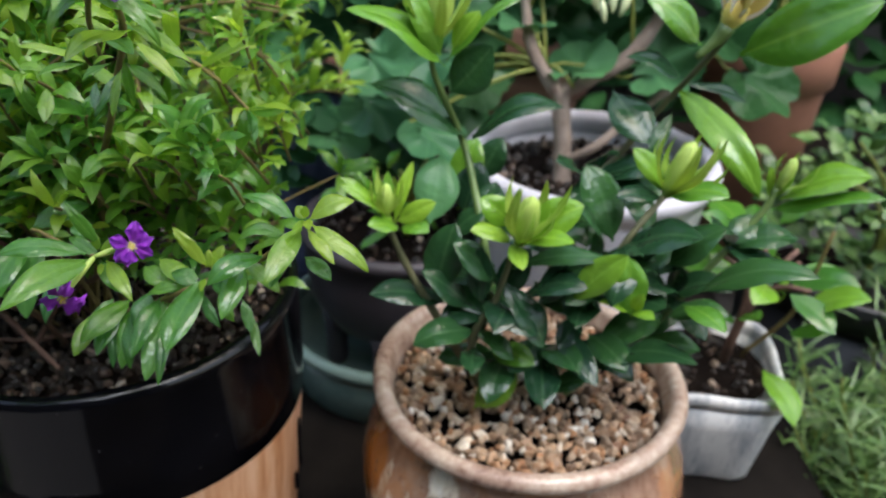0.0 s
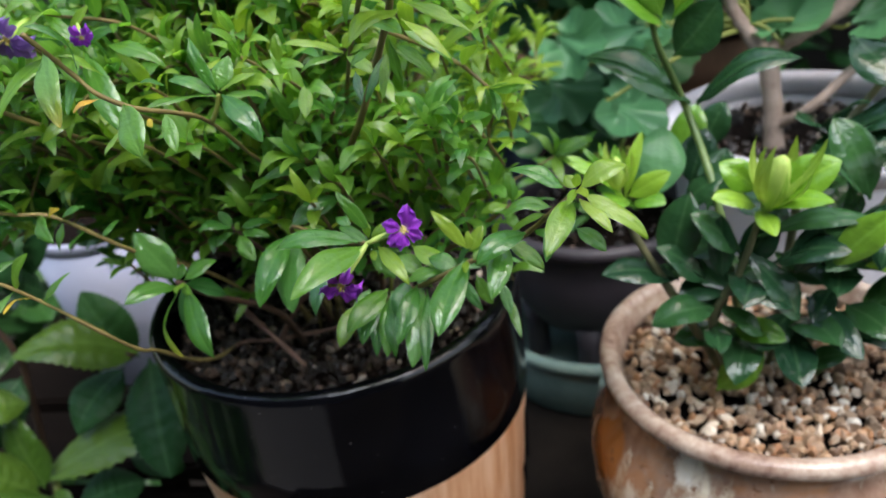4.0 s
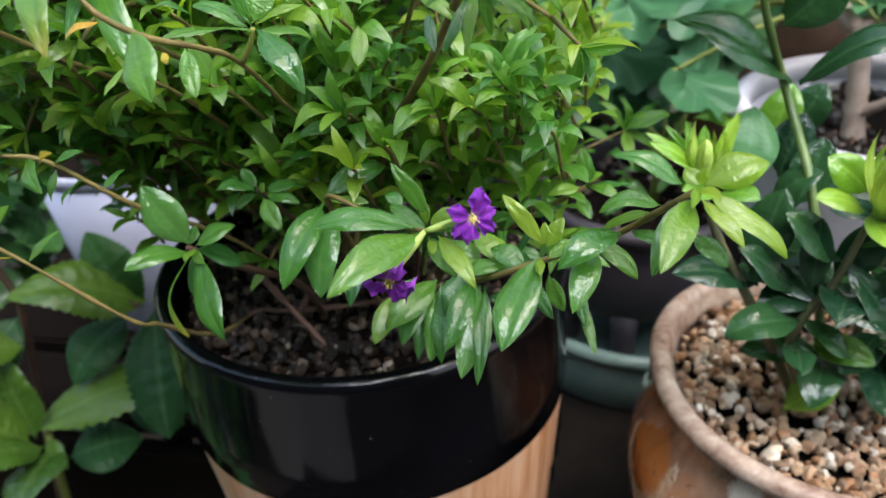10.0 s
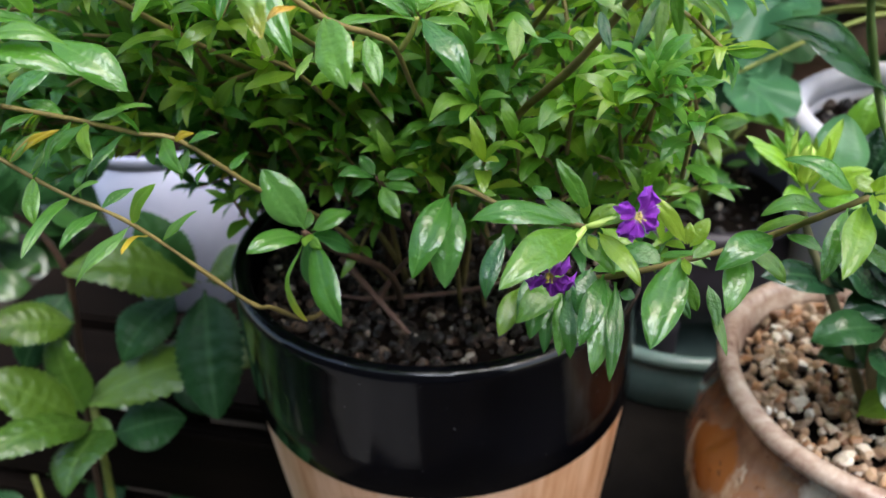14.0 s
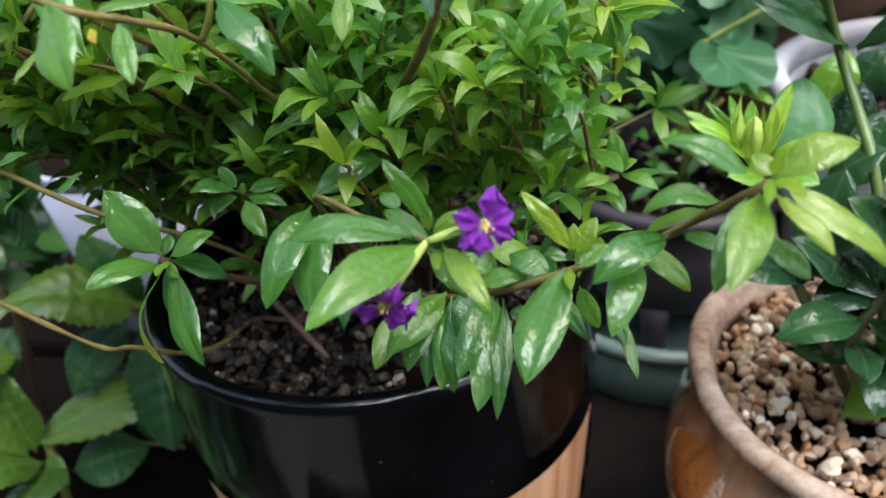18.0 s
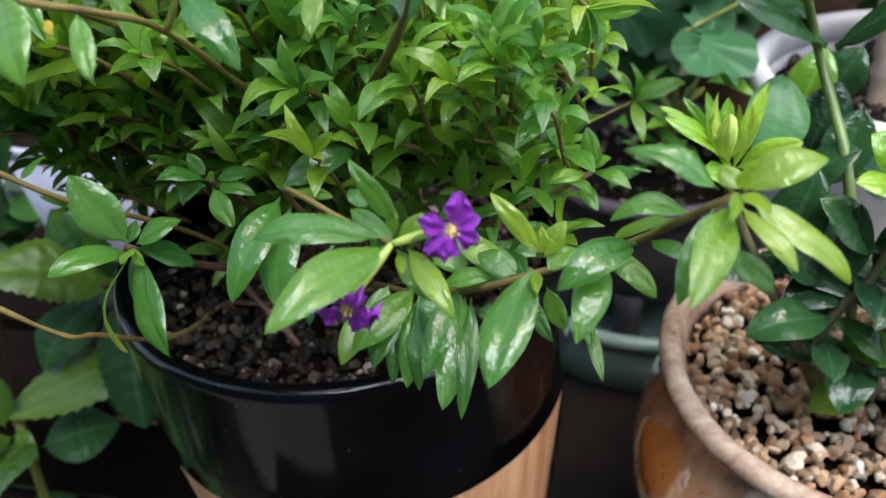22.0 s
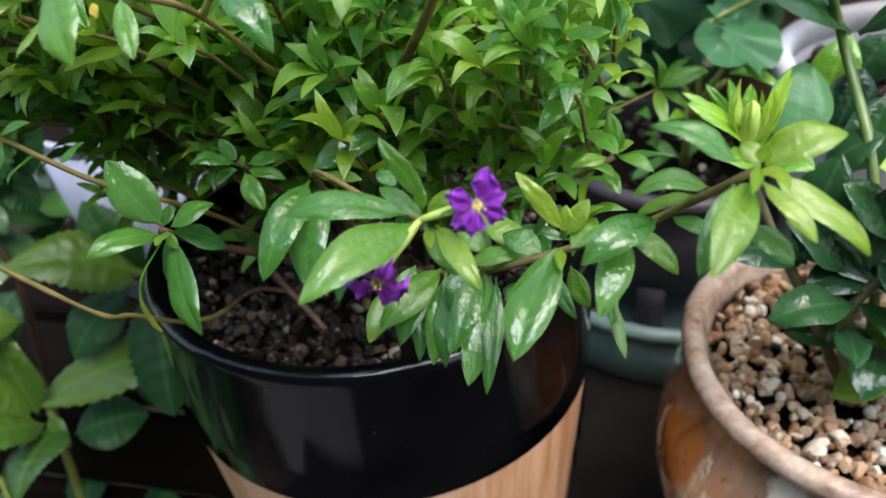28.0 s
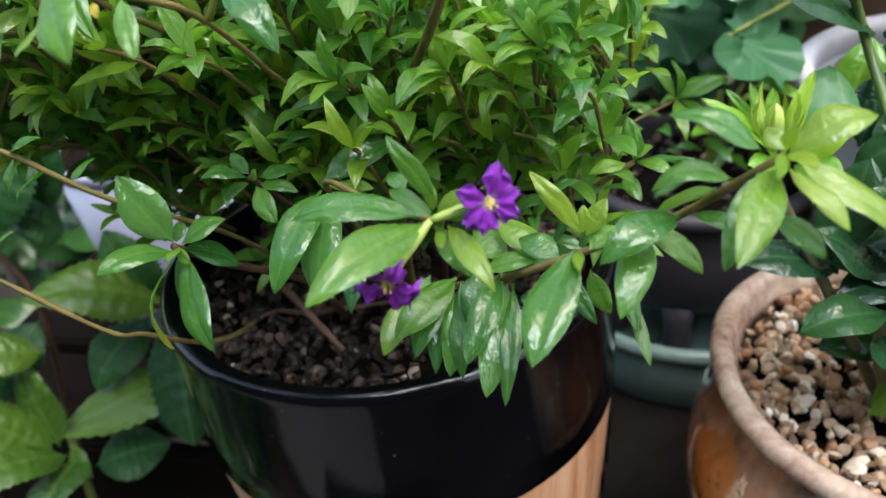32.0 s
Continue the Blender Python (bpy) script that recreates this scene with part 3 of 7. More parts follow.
def formed_blade(width, arch, seed, rows=16, teeth=0, full=0.72, skew=0.92, edge=0.16, quilt=0.012, ribs=6.5):
    """A leaf one long with a sunken midrib, puffed strips between its side veins and edges that roll down."""
    rng = random.Random(seed)
    ph, lean, twist = rng.uniform(0, 6), rng.uniform(-0.03, 0.03), rng.uniform(-0.35, 0.35)
    cols = (-1, -0.82, -0.58, -0.3, 0, 0.3, 0.58, 0.82, 1)
    verts, uvs, faces = [], [], []
    for i in range(rows + 1):
        v = i / rows
        u = max(0.0, (v - 0.05) / 0.95)
        prof = math.sin(math.pi * u ** skew) ** full if 0 < u < 1 else 0.0
        if teeth and 1 < i < rows:
            prof *= 1.06 if i % 2 else 0.945
        half = max(0.016 * (1 - v * 0.9), prof * width / 2)
        for s in cols:
            a = abs(s)
            swell = math.sin(math.pi * a ** 0.8)
            z = 4 * arch * v * (1 - v) * (0.6 + 0.8 * v)
            z += half * (0.07 * swell + 0.12 * a - edge * a ** 2.4) + 0.02 * math.sin(v * 9 + ph + s) * a
            z += quilt * width * math.sin(6.283 * (ribs * v - 1.1 * a) + ph * 0.3) * swell * prof
            verts.append((s * half * (1 - 0.12 * a ** 3) + lean * math.sin(math.pi * v), v - 0.05 * a * half, z + twist * s * half * (v - 0.4)))
            uvs.append((0.5 + s * 0.5, v))
    n = len(cols)
    for i in range(rows):
        for k in range(n - 1):
            q = i * n + k
            faces.append((q, q + 1, q + n + 1, q + n))
    return np.array(verts), faces, np.array(uvs)


def margin_hairs(v, n, seed):
    """Fine pale hairs along the two margins of a leaf whose rows have n points."""
    rng = random.Random(seed)
    vs, fs = [], []
    for col in (0, n - 1):
        for r in range(1, len(v) // n - 1):
            for k in range(4):
                f = (k + rng.random()) / 4
                p = v[r * n + col] * (1 - f) + v[(r + 1) * n + col] * f
                out = p - (v[r * n + n // 2] * (1 - f) + v[(r + 1) * n + n // 2] * f)
                size = float(np.linalg.norm(out))
                if size < 0.02:
                    continue
                d = out / size + np.array((0, rng.uniform(0.1, 0.9), rng.uniform(-0.5, 0.4)))
                d *= rng.uniform(0.006, 0.016) / np.linalg.norm(d)
                m = len(vs)
                vs += [p + np.array((0, -0.0008, 0)), p + np.array((0, 0.0008, 0)), p + d]
                fs.append((m, m + 1, m + 2))
    return mesh_from("hair_fringe", vs, fs)


class Foliage:
    """The leaves of one plant: the nearest as parts, the rest joined by colour."""

    def __init__(self, parent, seed):
        self.parent, self.rng, self.rest, self.count = parent, random.Random(seed), {}, 0

    def leaf(self, base, tip, mat, kind="cuphea", up=(0, -0.35, 1), wide=1.0, roll=0.0, single=True, variant=None):
        i = self.rng.randrange(len(KINDS[kind])) if variant is None else variant
        m = leaf_pose(base, tip, up, wide, roll)
        if single and self.count < 300:
            self.count += 1
            part("leaf", shared_leaf(kind, i, mat), mat, self.parent, m=m)
        else:
            self.rest.setdefault(mat.name, []).append((kind, i, m, mat))

    def formed(self, base, tip, width, arch, mat, face, seed, hairy=False, **shape):
        """One leaf with a shape of its own, from its base to its tip, that wide in metres."""
        length = (Vector(tip) - Vector(base)).length
        v, f, uv = formed_blade(width / length, arch, seed, **shape)
        rng = random.Random(seed)
        up = Vector(FACING[face]) + Vector((rng.uniform(-0.2, 0.2), 0, rng.uniform(-0.1, 0.1)))
        m = leaf_pose(base, tip, up)
        self.count += 1
        ob = part("leaf", mesh_from("leaf", v, f, uv), mat, self.parent, m=m)
        if hairy:
            part("hair_fringe", margin_hairs(v, 9, seed), LEAF_HAIR, ob, m=m)

    def close(self):
        for rows in self.rest.values():
            vs, fs, us, off = [], [], [], 0
            for kind, i, m, mat in rows:
                v, f, uv = KINDS[kind][i]
                mm = np.array(m)
                vs.append(v @ mm[:3, :3].T + mm[:3, 3])
                us.append(uv)
                fs += [tuple(k + off for k in q) for q in f]
                off += len(v)
            part("foliage", mesh_from("foliage", np.concatenate(vs), fs, np.concatenate(us)), rows[0][3], self.parent, kind="stuff")


# ---- setting ----
part("ground", box("ground", (60, 60, 0.1), (0, 0, -0.45), 0), EARTH, None, "damp dark earth under the bench", kind="structure")
# two unseen walls, added to cut sky light from the back and the front
part("wall_back", box("wall_back", (8, 0.15, 2.4), (0, 2.6, 0.8), 0), WALL_PLASTER, None, "grey plastered garden wall", kind="structure")
part("wall_house", box("wall_house", (5.4, 0.15, 2.4), (-1.4, -1.3, 0.8), 0), WALL_PLASTER, None, "grey plastered house wall", kind="structure")

# unseen slab, added to keep sky light off the hedge and back pots
part("ceiling", box("ceiling", (8, 1.7, 0.12), (0, 1.82, 1.06), 0), WALL_PLASTER, None, "grey plastered eave over the back of the garden", kind="structure")
part("pavement", box("pavement", (1.3, 1.0, 0.04), (-0.78, -0.62, -0.38), 0.004), PAVING, None, "pale grey concrete paving before the bench", kind="structure")

bench = thing("plant_bench", (0.02, 0.35, -0.4), "dark slate-topped low plant bench holding potted plants", "bench")
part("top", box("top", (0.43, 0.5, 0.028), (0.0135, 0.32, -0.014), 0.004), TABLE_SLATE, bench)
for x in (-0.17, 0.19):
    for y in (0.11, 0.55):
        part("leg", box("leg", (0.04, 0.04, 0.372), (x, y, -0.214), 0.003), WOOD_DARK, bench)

# ---- black and wood-grain planter ----
PC = (-0.1255, 0.2619)
planter = thing("planter", (*PC, 0), "round ceramic planter with glossy black band over peach wood-grain base", "plant pot")
C3 = (*PC, 0)
part("base", lathe("base", [(0, 0.0), (0.058, 0.0), (0.0612, 0.003), (0.0660, 0.045), (0.0697, 0.085), (0.0724, 0.1158)], 96, 0.004, C3, 1), WOOD_BAND, planter, "peach wood-grain lower wall")
part("glazed_band", lathe("glazed_band", [(0.0724, 0.1156), (0.0729, 0.1162), (0.0730, 0.13), (0.0731, 0.15), (0.0732, 0.163)] + arc(0.0702, 0.1655, 0.0032, -10, 190, 8) + [(0.067, 0.15), (0.066, 0.1), (0.066, 0.01), (0, 0.008)], 96, 0.004, C3, 1), BLACK_GLAZE, planter, "glossy black glazed band and rim")
for k, (az, z, h) in enumerate(((-3, 0.098, 0.012), (0, 0.082, 0.016), (-5, 0.07, 0.009))):
    a, r = radians(az), 0.0725 - (0.1156 - z) * 0.075
    m = Matrix.Translation((PC[0] + r * math.cos(a), PC[1] + r * math.sin(a), z)) @ Matrix.Rotation(a, 4, "Z")
    part("brush_mark", box("brush_mark", (0.0012, 0.003, h), (0, 0, 0), 0.0004), BLACK_GLAZE, planter, "black brushed mark", m=m)


def pebbles(name, centre, radius, z, count, size, mat, parent, seed, label="", dome=0.0, single=0):
    """Loose stones lying in a round mouth: the front ones are parts, the rest one joined bed."""
    rng = random.Random(seed)
    bm = bmesh.new()
    bmesh.ops.create_icosphere(bm, subdivisions=2, radius=1.0)
    bv, bf = [v.co.copy() for v in bm.verts], [tuple(v.index for v in f.verts) for f in bm.faces]
    bm.free()
    shapes = []
    for k in range(24):
        o = rng.uniform(0, 50)
        sc = Vector((rng.uniform(0.75, 1.3), rng.uniform(0.7, 1.1), rng.uniform(0.6, 0.95)))
        cuts = [(rand_dir(rng), rng.uniform(0.45, 0.75)) for _ in range(9)]
        vs = []
        for co in bv:
            q = co * (1 + 0.15 * noise.noise(co * 1.6 + Vector((o, 0, 0))))
            for nrm, lim in cuts:
                over = q.dot(nrm) - lim
                if over > 0:
                    q = q - nrm * over * 0.92
            vs.append((q.x * sc.x, q.y * sc.y, q.z * sc.z))
        shapes.append(vs)
    meshes = {}
    vs, fs, made = [], [], 0
    for k in range(count):
        rr, a = radius * math.sqrt(rng.random()), rng.uniform(0, 2 * math.pi)
        s = size * rng.uniform(0.45, 1.4)
        lift = rng.uniform(-0.4, 0.35)
        at = Vector((centre[0] + rr * math.cos(a), centre[1] + rr * math.sin(a), z + dome * (1 - (rr / radius) ** 2) + lift * size))
        m = Matrix.Translation(at) @ Euler((rng.uniform(0, 6), rng.uniform(0, 6), rng.uniform(0, 6))).to_matrix().to_4x4() @ Matrix.Diagonal((s, s, s, 1))
        h = rng.randrange(len(shapes))
        if made < single and lift > -0.12 and at.y < centre[1] + 0.012:
            made += 1
            if h not in meshes:
                meshes[h] = mesh_from("stone", shapes[h], bf, soft=False)
            part("stone", meshes[h], mat, parent, m=m)
        else:
            base = len(vs)
            vs += [m @ Vector(q) for q in shapes[h]]
            fs += [tuple(i + base for i in f) for f in bf]
    return part(name, mesh_from(name, vs, fs, soft=False), mat, parent, label, kind="stuff")


soil = thing("potting_soil", (*PC, 0.15), "dark gritty potting soil in the black planter", "soil", kind="stuff")
part("soil_bed", lathe("soil_bed", [(0, 0.157), (0.03, 0.1565), (0.055, 0.155), (0.0668, 0.153)], 60, 0.0, C3), SOIL, soil)
pebbles("grit", PC, 0.063, 0.1572, 2000, 0.0018, PEBBLE, soil, 5, single=290)

# ---- glazed gardenia pot ----
GC = (0.0425, 0.2645)
G3 = (*GC, 0)
jar = thing("gardenia_pot", (*GC, 0), "squat round pot with runny rust-brown and cream glaze", "plant pot")
part("body", lathe("body", [(0, 0), (0.046, 0), (0.049, 0.003), (0.056, 0.025), (0.0655, 0.05), (0.0703, 0.07), (0.0708, 0.084), (0.0682, 0.098), (0.0627, 0.108), (0.0598, 0.114), (0.06, 0.1185), (0.0562, 0.1185), (0.0545, 0.112), (0.056, 0.1), (0.058, 0.07), (0.045, 0.01), (0, 0.008)], 110, 0.022, G3, 4), RUN_GLAZE, jar)
part("lip", lathe("lip", [(0.0577, 0.1175), (0.06, 0.1183)] + arc(0.0619, 0.1256, 0.0038, -70, 170, 10) + [(0.0567, 0.1215), (0.055, 0.117), (0.0577, 0.1175)], 110, 0.022, G3, 4), LIP_GLAZE, jar, "rolled pinkish-brown glazed lip")
gravel = thing("gravel", (*GC, 0.11), "mixed tan and cream gravel mulch in the gardenia pot", "gravel", kind="stuff")
part("soil_bed", lathe("soil_bed", [(0, 0.117), (0.04, 0.115), (0.0572, 0.112)], 48, 0.0, G3), SOIL, gravel)
pebbles("stones", GC, 0.055, 0.119, 1500, 0.0024, GRAVEL, gravel, 9, dome=0.004, single=298)

# ---- celadon dish and dark bowl on it ----
DC = (-0.02, 0.44)
dish = thing("saucer", (*DC, 0), "wide celadon-green glazed dish under a dark bowl", "dish")
part("rim", lathe("rim", [(0.0712, 0.0325), (0.0757, 0.0332)] + arc(0.0745, 0.0370, 0.0042, -30, 200, 8) + [(0.0712, 0.0325)], 80, 0.006, (*DC, 0), 2), CELADON, dish)
part("body", lathe("body", [(0, 0), (0.071, 0), (0.0728, 0.002), (0.0738, 0.015), (0.0752, 0.033), (0.0715, 0.033), (0.07, 0.022), (0.066, 0.008), (0, 0.007)], 80, 0.006, (*DC, 0), 2), CELADON, dish)
bowl = thing("bonsai_bowl", (*DC, 0.008), "purple-brown unglazed bowl on short feet", "plant pot")
part("body", lathe("body", [(0, 0.034), (0.03, 0.034), (0.046, 0.042), (0.056, 0.06), (0.0595, 0.082), (0.058, 0.098)] + arc(0.0585, 0.104, 0.0045, -60, 180, 7) + [(0.052, 0.095), (0.05, 0.06), (0, 0.05)], 72, 0.008, (*DC, 0), 3), PURPLE_CLAY, bowl)
for a in (-100, -20, 60, 140, 200):
    x, y = DC[0] + 0.042 * math.cos(radians(a)), DC[1] + 0.042 * math.sin(radians(a))
    part("foot", lathe("foot", [(0, 0.0075), (0.006, 0.0075), (0.0075, 0.012), (0.007, 0.03), (0.009, 0.046), (0, 0.046)], 16, 0, (x, y, 0)), PURPLE_CLAY, bowl)
bsoil = thing("bowl_soil", (*DC, 0.09), "dark crumbly soil in the bowl", "soil", kind="stuff")
part("soil_bed", lathe("soil_bed", [(0, 0.1), (0.03, 0.099), (0.053, 0.096)], 40, 0.03, (*DC, 0)), SOIL, bsoil)
pebbles("grit", DC, 0.048, 0.099, 120, 0.003, PEBBLE, bsoil, 6)

# ---- round white pot with the pelargonium ----
WC = (0.09, 0.42)
wpot = thing("white_pot", (*WC, 0), "round greyish-white ceramic pot with thick lip", "plant pot")
part("body", lathe("body", [(0, 0), (0.045, 0), (0.05, 0.004), (0.06, 0.08), (0.067, 0.145), (0.0675, 0.151), (0.064, 0.151), (0.0625, 0.145), (0.05, 0.02), (0, 0.015)], 80, 0.012, (*WC, 0), 7), WHITE_CERAMIC, wpot)
part("lip", lathe("lip", [(0.0645, 0.15), (0.0695, 0.1505)] + arc(0.068, 0.159, 0.005, -50, 190, 8) + [(0.063, 0.152), (0.0645, 0.15)], 80, 0.012, (*WC, 0), 7), WHITE_CERAMIC, wpot, "thick rounded white lip")
wsoil = thing("pot_soil", (*WC, 0.14), "dark crumbly soil in the white pot", "soil", kind="stuff")
part("soil_bed", lathe("soil_bed", [(0, 0.149), (0.04, 0.147), (0.0635, 0.145)], 40, 0.04, (*WC, 0)), SOIL, wsoil)
pebbles("grit", WC, 0.06, 0.148, 260, 0.003, PEBBLE, wsoil, 8)

# ---- small square white pot ----
SQ = Vector((0.158, 0.364, 0))


def square_pot():
    t = thing("square_pot", tuple(SQ), "small square pot with streaked chalky white glaze", "plant pot")
    def shell(rings, close_top, close_base):
        bm, prev = bmesh.new(), None
        for h, z in rings:
            loop = []
            for k in range(40):
                a = 2 * math.pi * k / 40
                c, s = math.cos(a), math.sin(a)
                q = 1.0 / (abs(c) ** 7 + abs(s) ** 7) ** (1 / 7)
                w = 1 + 0.03 * noise.noise((c * 2, s * 2, z * 30))
                loop.append(bm.verts.new((c * q * h * w, s * q * h * w, z * (1 + 0.02 * noise.noise((c * 2, s * 2, 5))))))
            if prev:
                for k in range(40):
                    bm.faces.new((prev[k], prev[(k + 1) % 40], loop[(k + 1) % 40], loop[k]))
            elif close_base:
                bm.faces.new(loop[::-1])
            prev = loop
        if close_top:
            bm.faces.new(prev)
        for f in bm.faces:
            f.smooth = True
        return bm

    at = Matrix.Translation(SQ) @ Matrix.Rotation(radians(-8), 4, "Z")
    part("body", shell([(0.031, 0.0), (0.033, 0.004), (0.0375, 0.04), (0.0405, 0.057), (0.0365, 0.057), (0.034, 0.03), (0.03, 0.012)], True, True), SQUARE_GLAZE, t, m=at)
    part("rim", shell([(0.037, 0.0565), (0.0407, 0.0572), (0.0414, 0.062), (0.041, 0.0652), (0.0385, 0.066), (0.037, 0.063), (0.037, 0.0565)], False, False), SQUARE_GLAZE, t, m=at)
    so = thing("square_pot_soil", (SQ.x, SQ.y, 0.05), "dark soil in the small square pot", "soil", kind="stuff")
    part("soil_bed", lathe("soil_bed", [(0, 0.058), (0.02, 0.0575), (0.0365, 0.056)], 40, 0.03, tuple(SQ)), SOIL, so)
    pebbles("grit", (SQ.x, SQ.y), 0.033, 0.057, 130, 0.003, PEBBLE, so, 12)


square_pot()

# ---- white plastic pot by the bench, on a crate ----
LC = (-0.338, 0.435)
crate = thing("wooden_crate", (LC[0], LC[1], -0.4), "weathered dark wooden crate beside the bench", "crate")
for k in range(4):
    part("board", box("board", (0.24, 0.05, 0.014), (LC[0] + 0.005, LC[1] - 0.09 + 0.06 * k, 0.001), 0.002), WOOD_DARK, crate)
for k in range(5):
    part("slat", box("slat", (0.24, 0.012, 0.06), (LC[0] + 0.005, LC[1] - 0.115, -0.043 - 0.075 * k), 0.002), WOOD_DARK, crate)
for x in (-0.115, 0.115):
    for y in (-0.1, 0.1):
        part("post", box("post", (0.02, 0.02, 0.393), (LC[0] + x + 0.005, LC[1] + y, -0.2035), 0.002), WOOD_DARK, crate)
lpot = thing("white_plastic_pot", (*LC, 0.009), "white plastic nursery pot filled with dark soil", "plant pot")
part("body", lathe("body", [(0, 0.008), (0.040, 0.008), (0.042, 0.011), (0.0475, 0.06), (0.0535, 0.118), (0.052, 0.118), (0.042, 0.03), (0, 0.025)], 72, 0, (*LC, 0)), WHITE_PLASTIC, lpot)
part("rim", lathe("rim", [(0.0525, 0.1175), (0.0538, 0.118), (0.0552, 0.124), (0.0548, 0.127), (0.0532, 0.1272), (0.0525, 0.1175)], 72, 0, (*LC, 0)), WHITE_PLASTIC, lpot)
part("soil_bed", lathe("soil_bed", [(0, 0.126), (0.03, 0.125), (0.0525, 0.1225)], 40, 0.005, (*LC, 0)), SOIL, lpot, "dark soil")

# ---- cuphea: the flowering bush in the planter ----
cuphea = thing("cuphea_bush", (*PC, 0.15), "small-leaved glossy green cuphea bush with purple flowers in the black planter", "plant")
leaves = Foliage(cuphea, 11)


def spray(node, tips, mat=LEAF_MID, kind="cuphea", up=(0, -0.35, 1)):
    """Leaves from one node to their tips: (x, y, z, width)."""
    for k, t in enumerate(tips):
        w = t[3] if len(t) > 3 else 1.0
        leaves.leaf(node, t[:3], mat, kind, up=up, wide=w, variant=(2, 3, 7, 6, 3, 2)[k % 6] if kind == "cuphea" else None)


def pairs(pts, mat, r_leaf, every=1, wide=1.0, start=0, rng=random.Random(2), single=True, spread=0.8):
    """Opposite leaf pairs along a line of points, each pair turned from the last."""
    flip = rng.random() * 3
    for i in range(start, len(pts), every):
        p = Vector(pts[i])
        d = (Vector(pts[min(i + 1, len(pts) - 1)]) - Vector(pts[max(0, i - 1)])).normalized()
        u = d.cross(Vector((0, 0, 1)))
        u = u.normalized() if u.length > 1e-3 else Vector((1, 0, 0))
        v = d.cross(u)
        flip += math.pi / 2 + rng.uniform(-0.3, 0.3)
        for s in (0, math.pi):
            side = u * math.cos(flip + s) + v * math.sin(flip + s)
            out = (d * rng.uniform(0.35, 0.8) + side * spread + Vector((0, 0, rng.uniform(-0.05, 0.35)))).normalized()
            if out.z < -0.15:
                out.z *= rng.uniform(-0.5, 0.3)
                out.normalize()
            le = r_leaf * rng.uniform(0.65, 1.15)
            leaves.leaf(p, p + out * le, mat, "cuphea" if single else "fine", up=(rng.uniform(-.3, .3), rng.uniform(-.5, .2), 1), wide=wide * rng.uniform(0.85, 1.15), single=single)


def crown(p, d, mat, le, rng, single=True, n=5):
    """The young upright leaves at a shoot's end."""
    p, d = Vector(p), Vector(d).normalized()
    for k in range(n):
        o = (d + rand_dir(rng) * 0.75).normalized()
        leaves.leaf(p, p + o * le * rng.uniform(0.5, 1.0), mat, "cuphea" if single else "fine", up=d + Vector((0, -.2, .4)), single=single, wide=0.9)


SOILC = Vector((PC[0], PC[1] - 0.01, 0.152))

LEAF_NO = [0]


def cleaf(base, tip, width, arch, mat, face):
    """A near leaf of the bush; those in front carry hairs on their margins."""
    LEAF_NO[0] += 1
    leaves.formed(base, tip, width, arch, mat, face, 300 + LEAF_NO[0], hairy=Vector(base).y < 0.17)


# the branch that carries the two purple flowers
CA = Vector((-0.0712, 0.1455, 0.2483))
M0 = Vector((-0.1014, 0.1778, 0.236))
stem(spline([SOILC + Vector((0.012, -0.01, 0)), (-0.108, 0.21, 0.2), M0, (-0.086, 0.166, 0.238), CA]), 0.0007, 0.0005, STEM_TAN, cuphea, rough=0.25)
cleaf((-0.0723, 0.1466, 0.2472), (-0.0837, 0.1285, 0.2456), 0.0076, 0.1, LEAF_YOUNG, "l")
cleaf((-0.0740, 0.1477, 0.2477), (-0.0910, 0.1435, 0.2488), 0.0062, 0.16, LEAF_MID, "u")
cleaf((-0.0711, 0.1485, 0.2495), (-0.0772, 0.1496, 0.2590), 0.0034, 0.13, LEAF_YOUNG, "l")
cleaf((-0.0691, 0.1462, 0.2470), (-0.0613, 0.1374, 0.2426), 0.0039, 0.13, LEAF_TIP, "u")
cleaf((-0.0708, 0.1475, 0.2478), (-0.0660, 0.1487, 0.2513), 0.0035, 0.08, LEAF_TIP, "l")
cleaf((-0.0704, 0.1475, 0.2477), (-0.0645, 0.1449, 0.2506), 0.0028, 0.1, LEAF_TIP, "u")
cleaf((-0.0715, 0.1482, 0.2482), (-0.0717, 0.1489, 0.2524), 0.0021, 0.08, LEAF_TIP, "l")
cleaf((-0.0712, 0.1474, 0.2460), (-0.0656, 0.1427, 0.2409), 0.0038, 0.12, LEAF_MID, "u")
cleaf((-0.0714, 0.1480, 0.2470), (-0.0792, 0.1528, 0.2489), 0.0034, 0.1, LEAF_MID, "u")
cleaf((-0.0781, 0.1568, 0.2467), (-0.0820, 0.1606, 0.2474), 0.0032, 0.1, LEAF_MID, "u")
cleaf((-0.0706, 0.1464, 0.2461), (-0.0690, 0.1418, 0.2460), 0.0019, 0.05, LEAF_TIP, "c")
cleaf((-0.1021, 0.1769, 0.2351), (-0.1067, 0.1591, 0.2239), 0.0084, 0.12, LEAF_MID, "c")
cleaf((-0.1010, 0.1782, 0.2322), (-0.1009, 0.1643, 0.2185), 0.0093, 0.1, LEAF_SHADED, "c")
cleaf((-0.1017, 0.1779, 0.2365), (-0.0907, 0.1886, 0.2387), 0.0069, 0.14, LEAF_MID, "l")
cleaf((-0.1009, 0.1778, 0.2356), (-0.0915, 0.1769, 0.2356), 0.0033, 0.05, LEAF_YOUNG, "u")
cleaf((-0.0880, 0.1645, 0.2336), (-0.0901, 0.1536, 0.2243), 0.0050, 0.1, LEAF_SHADED, "c")

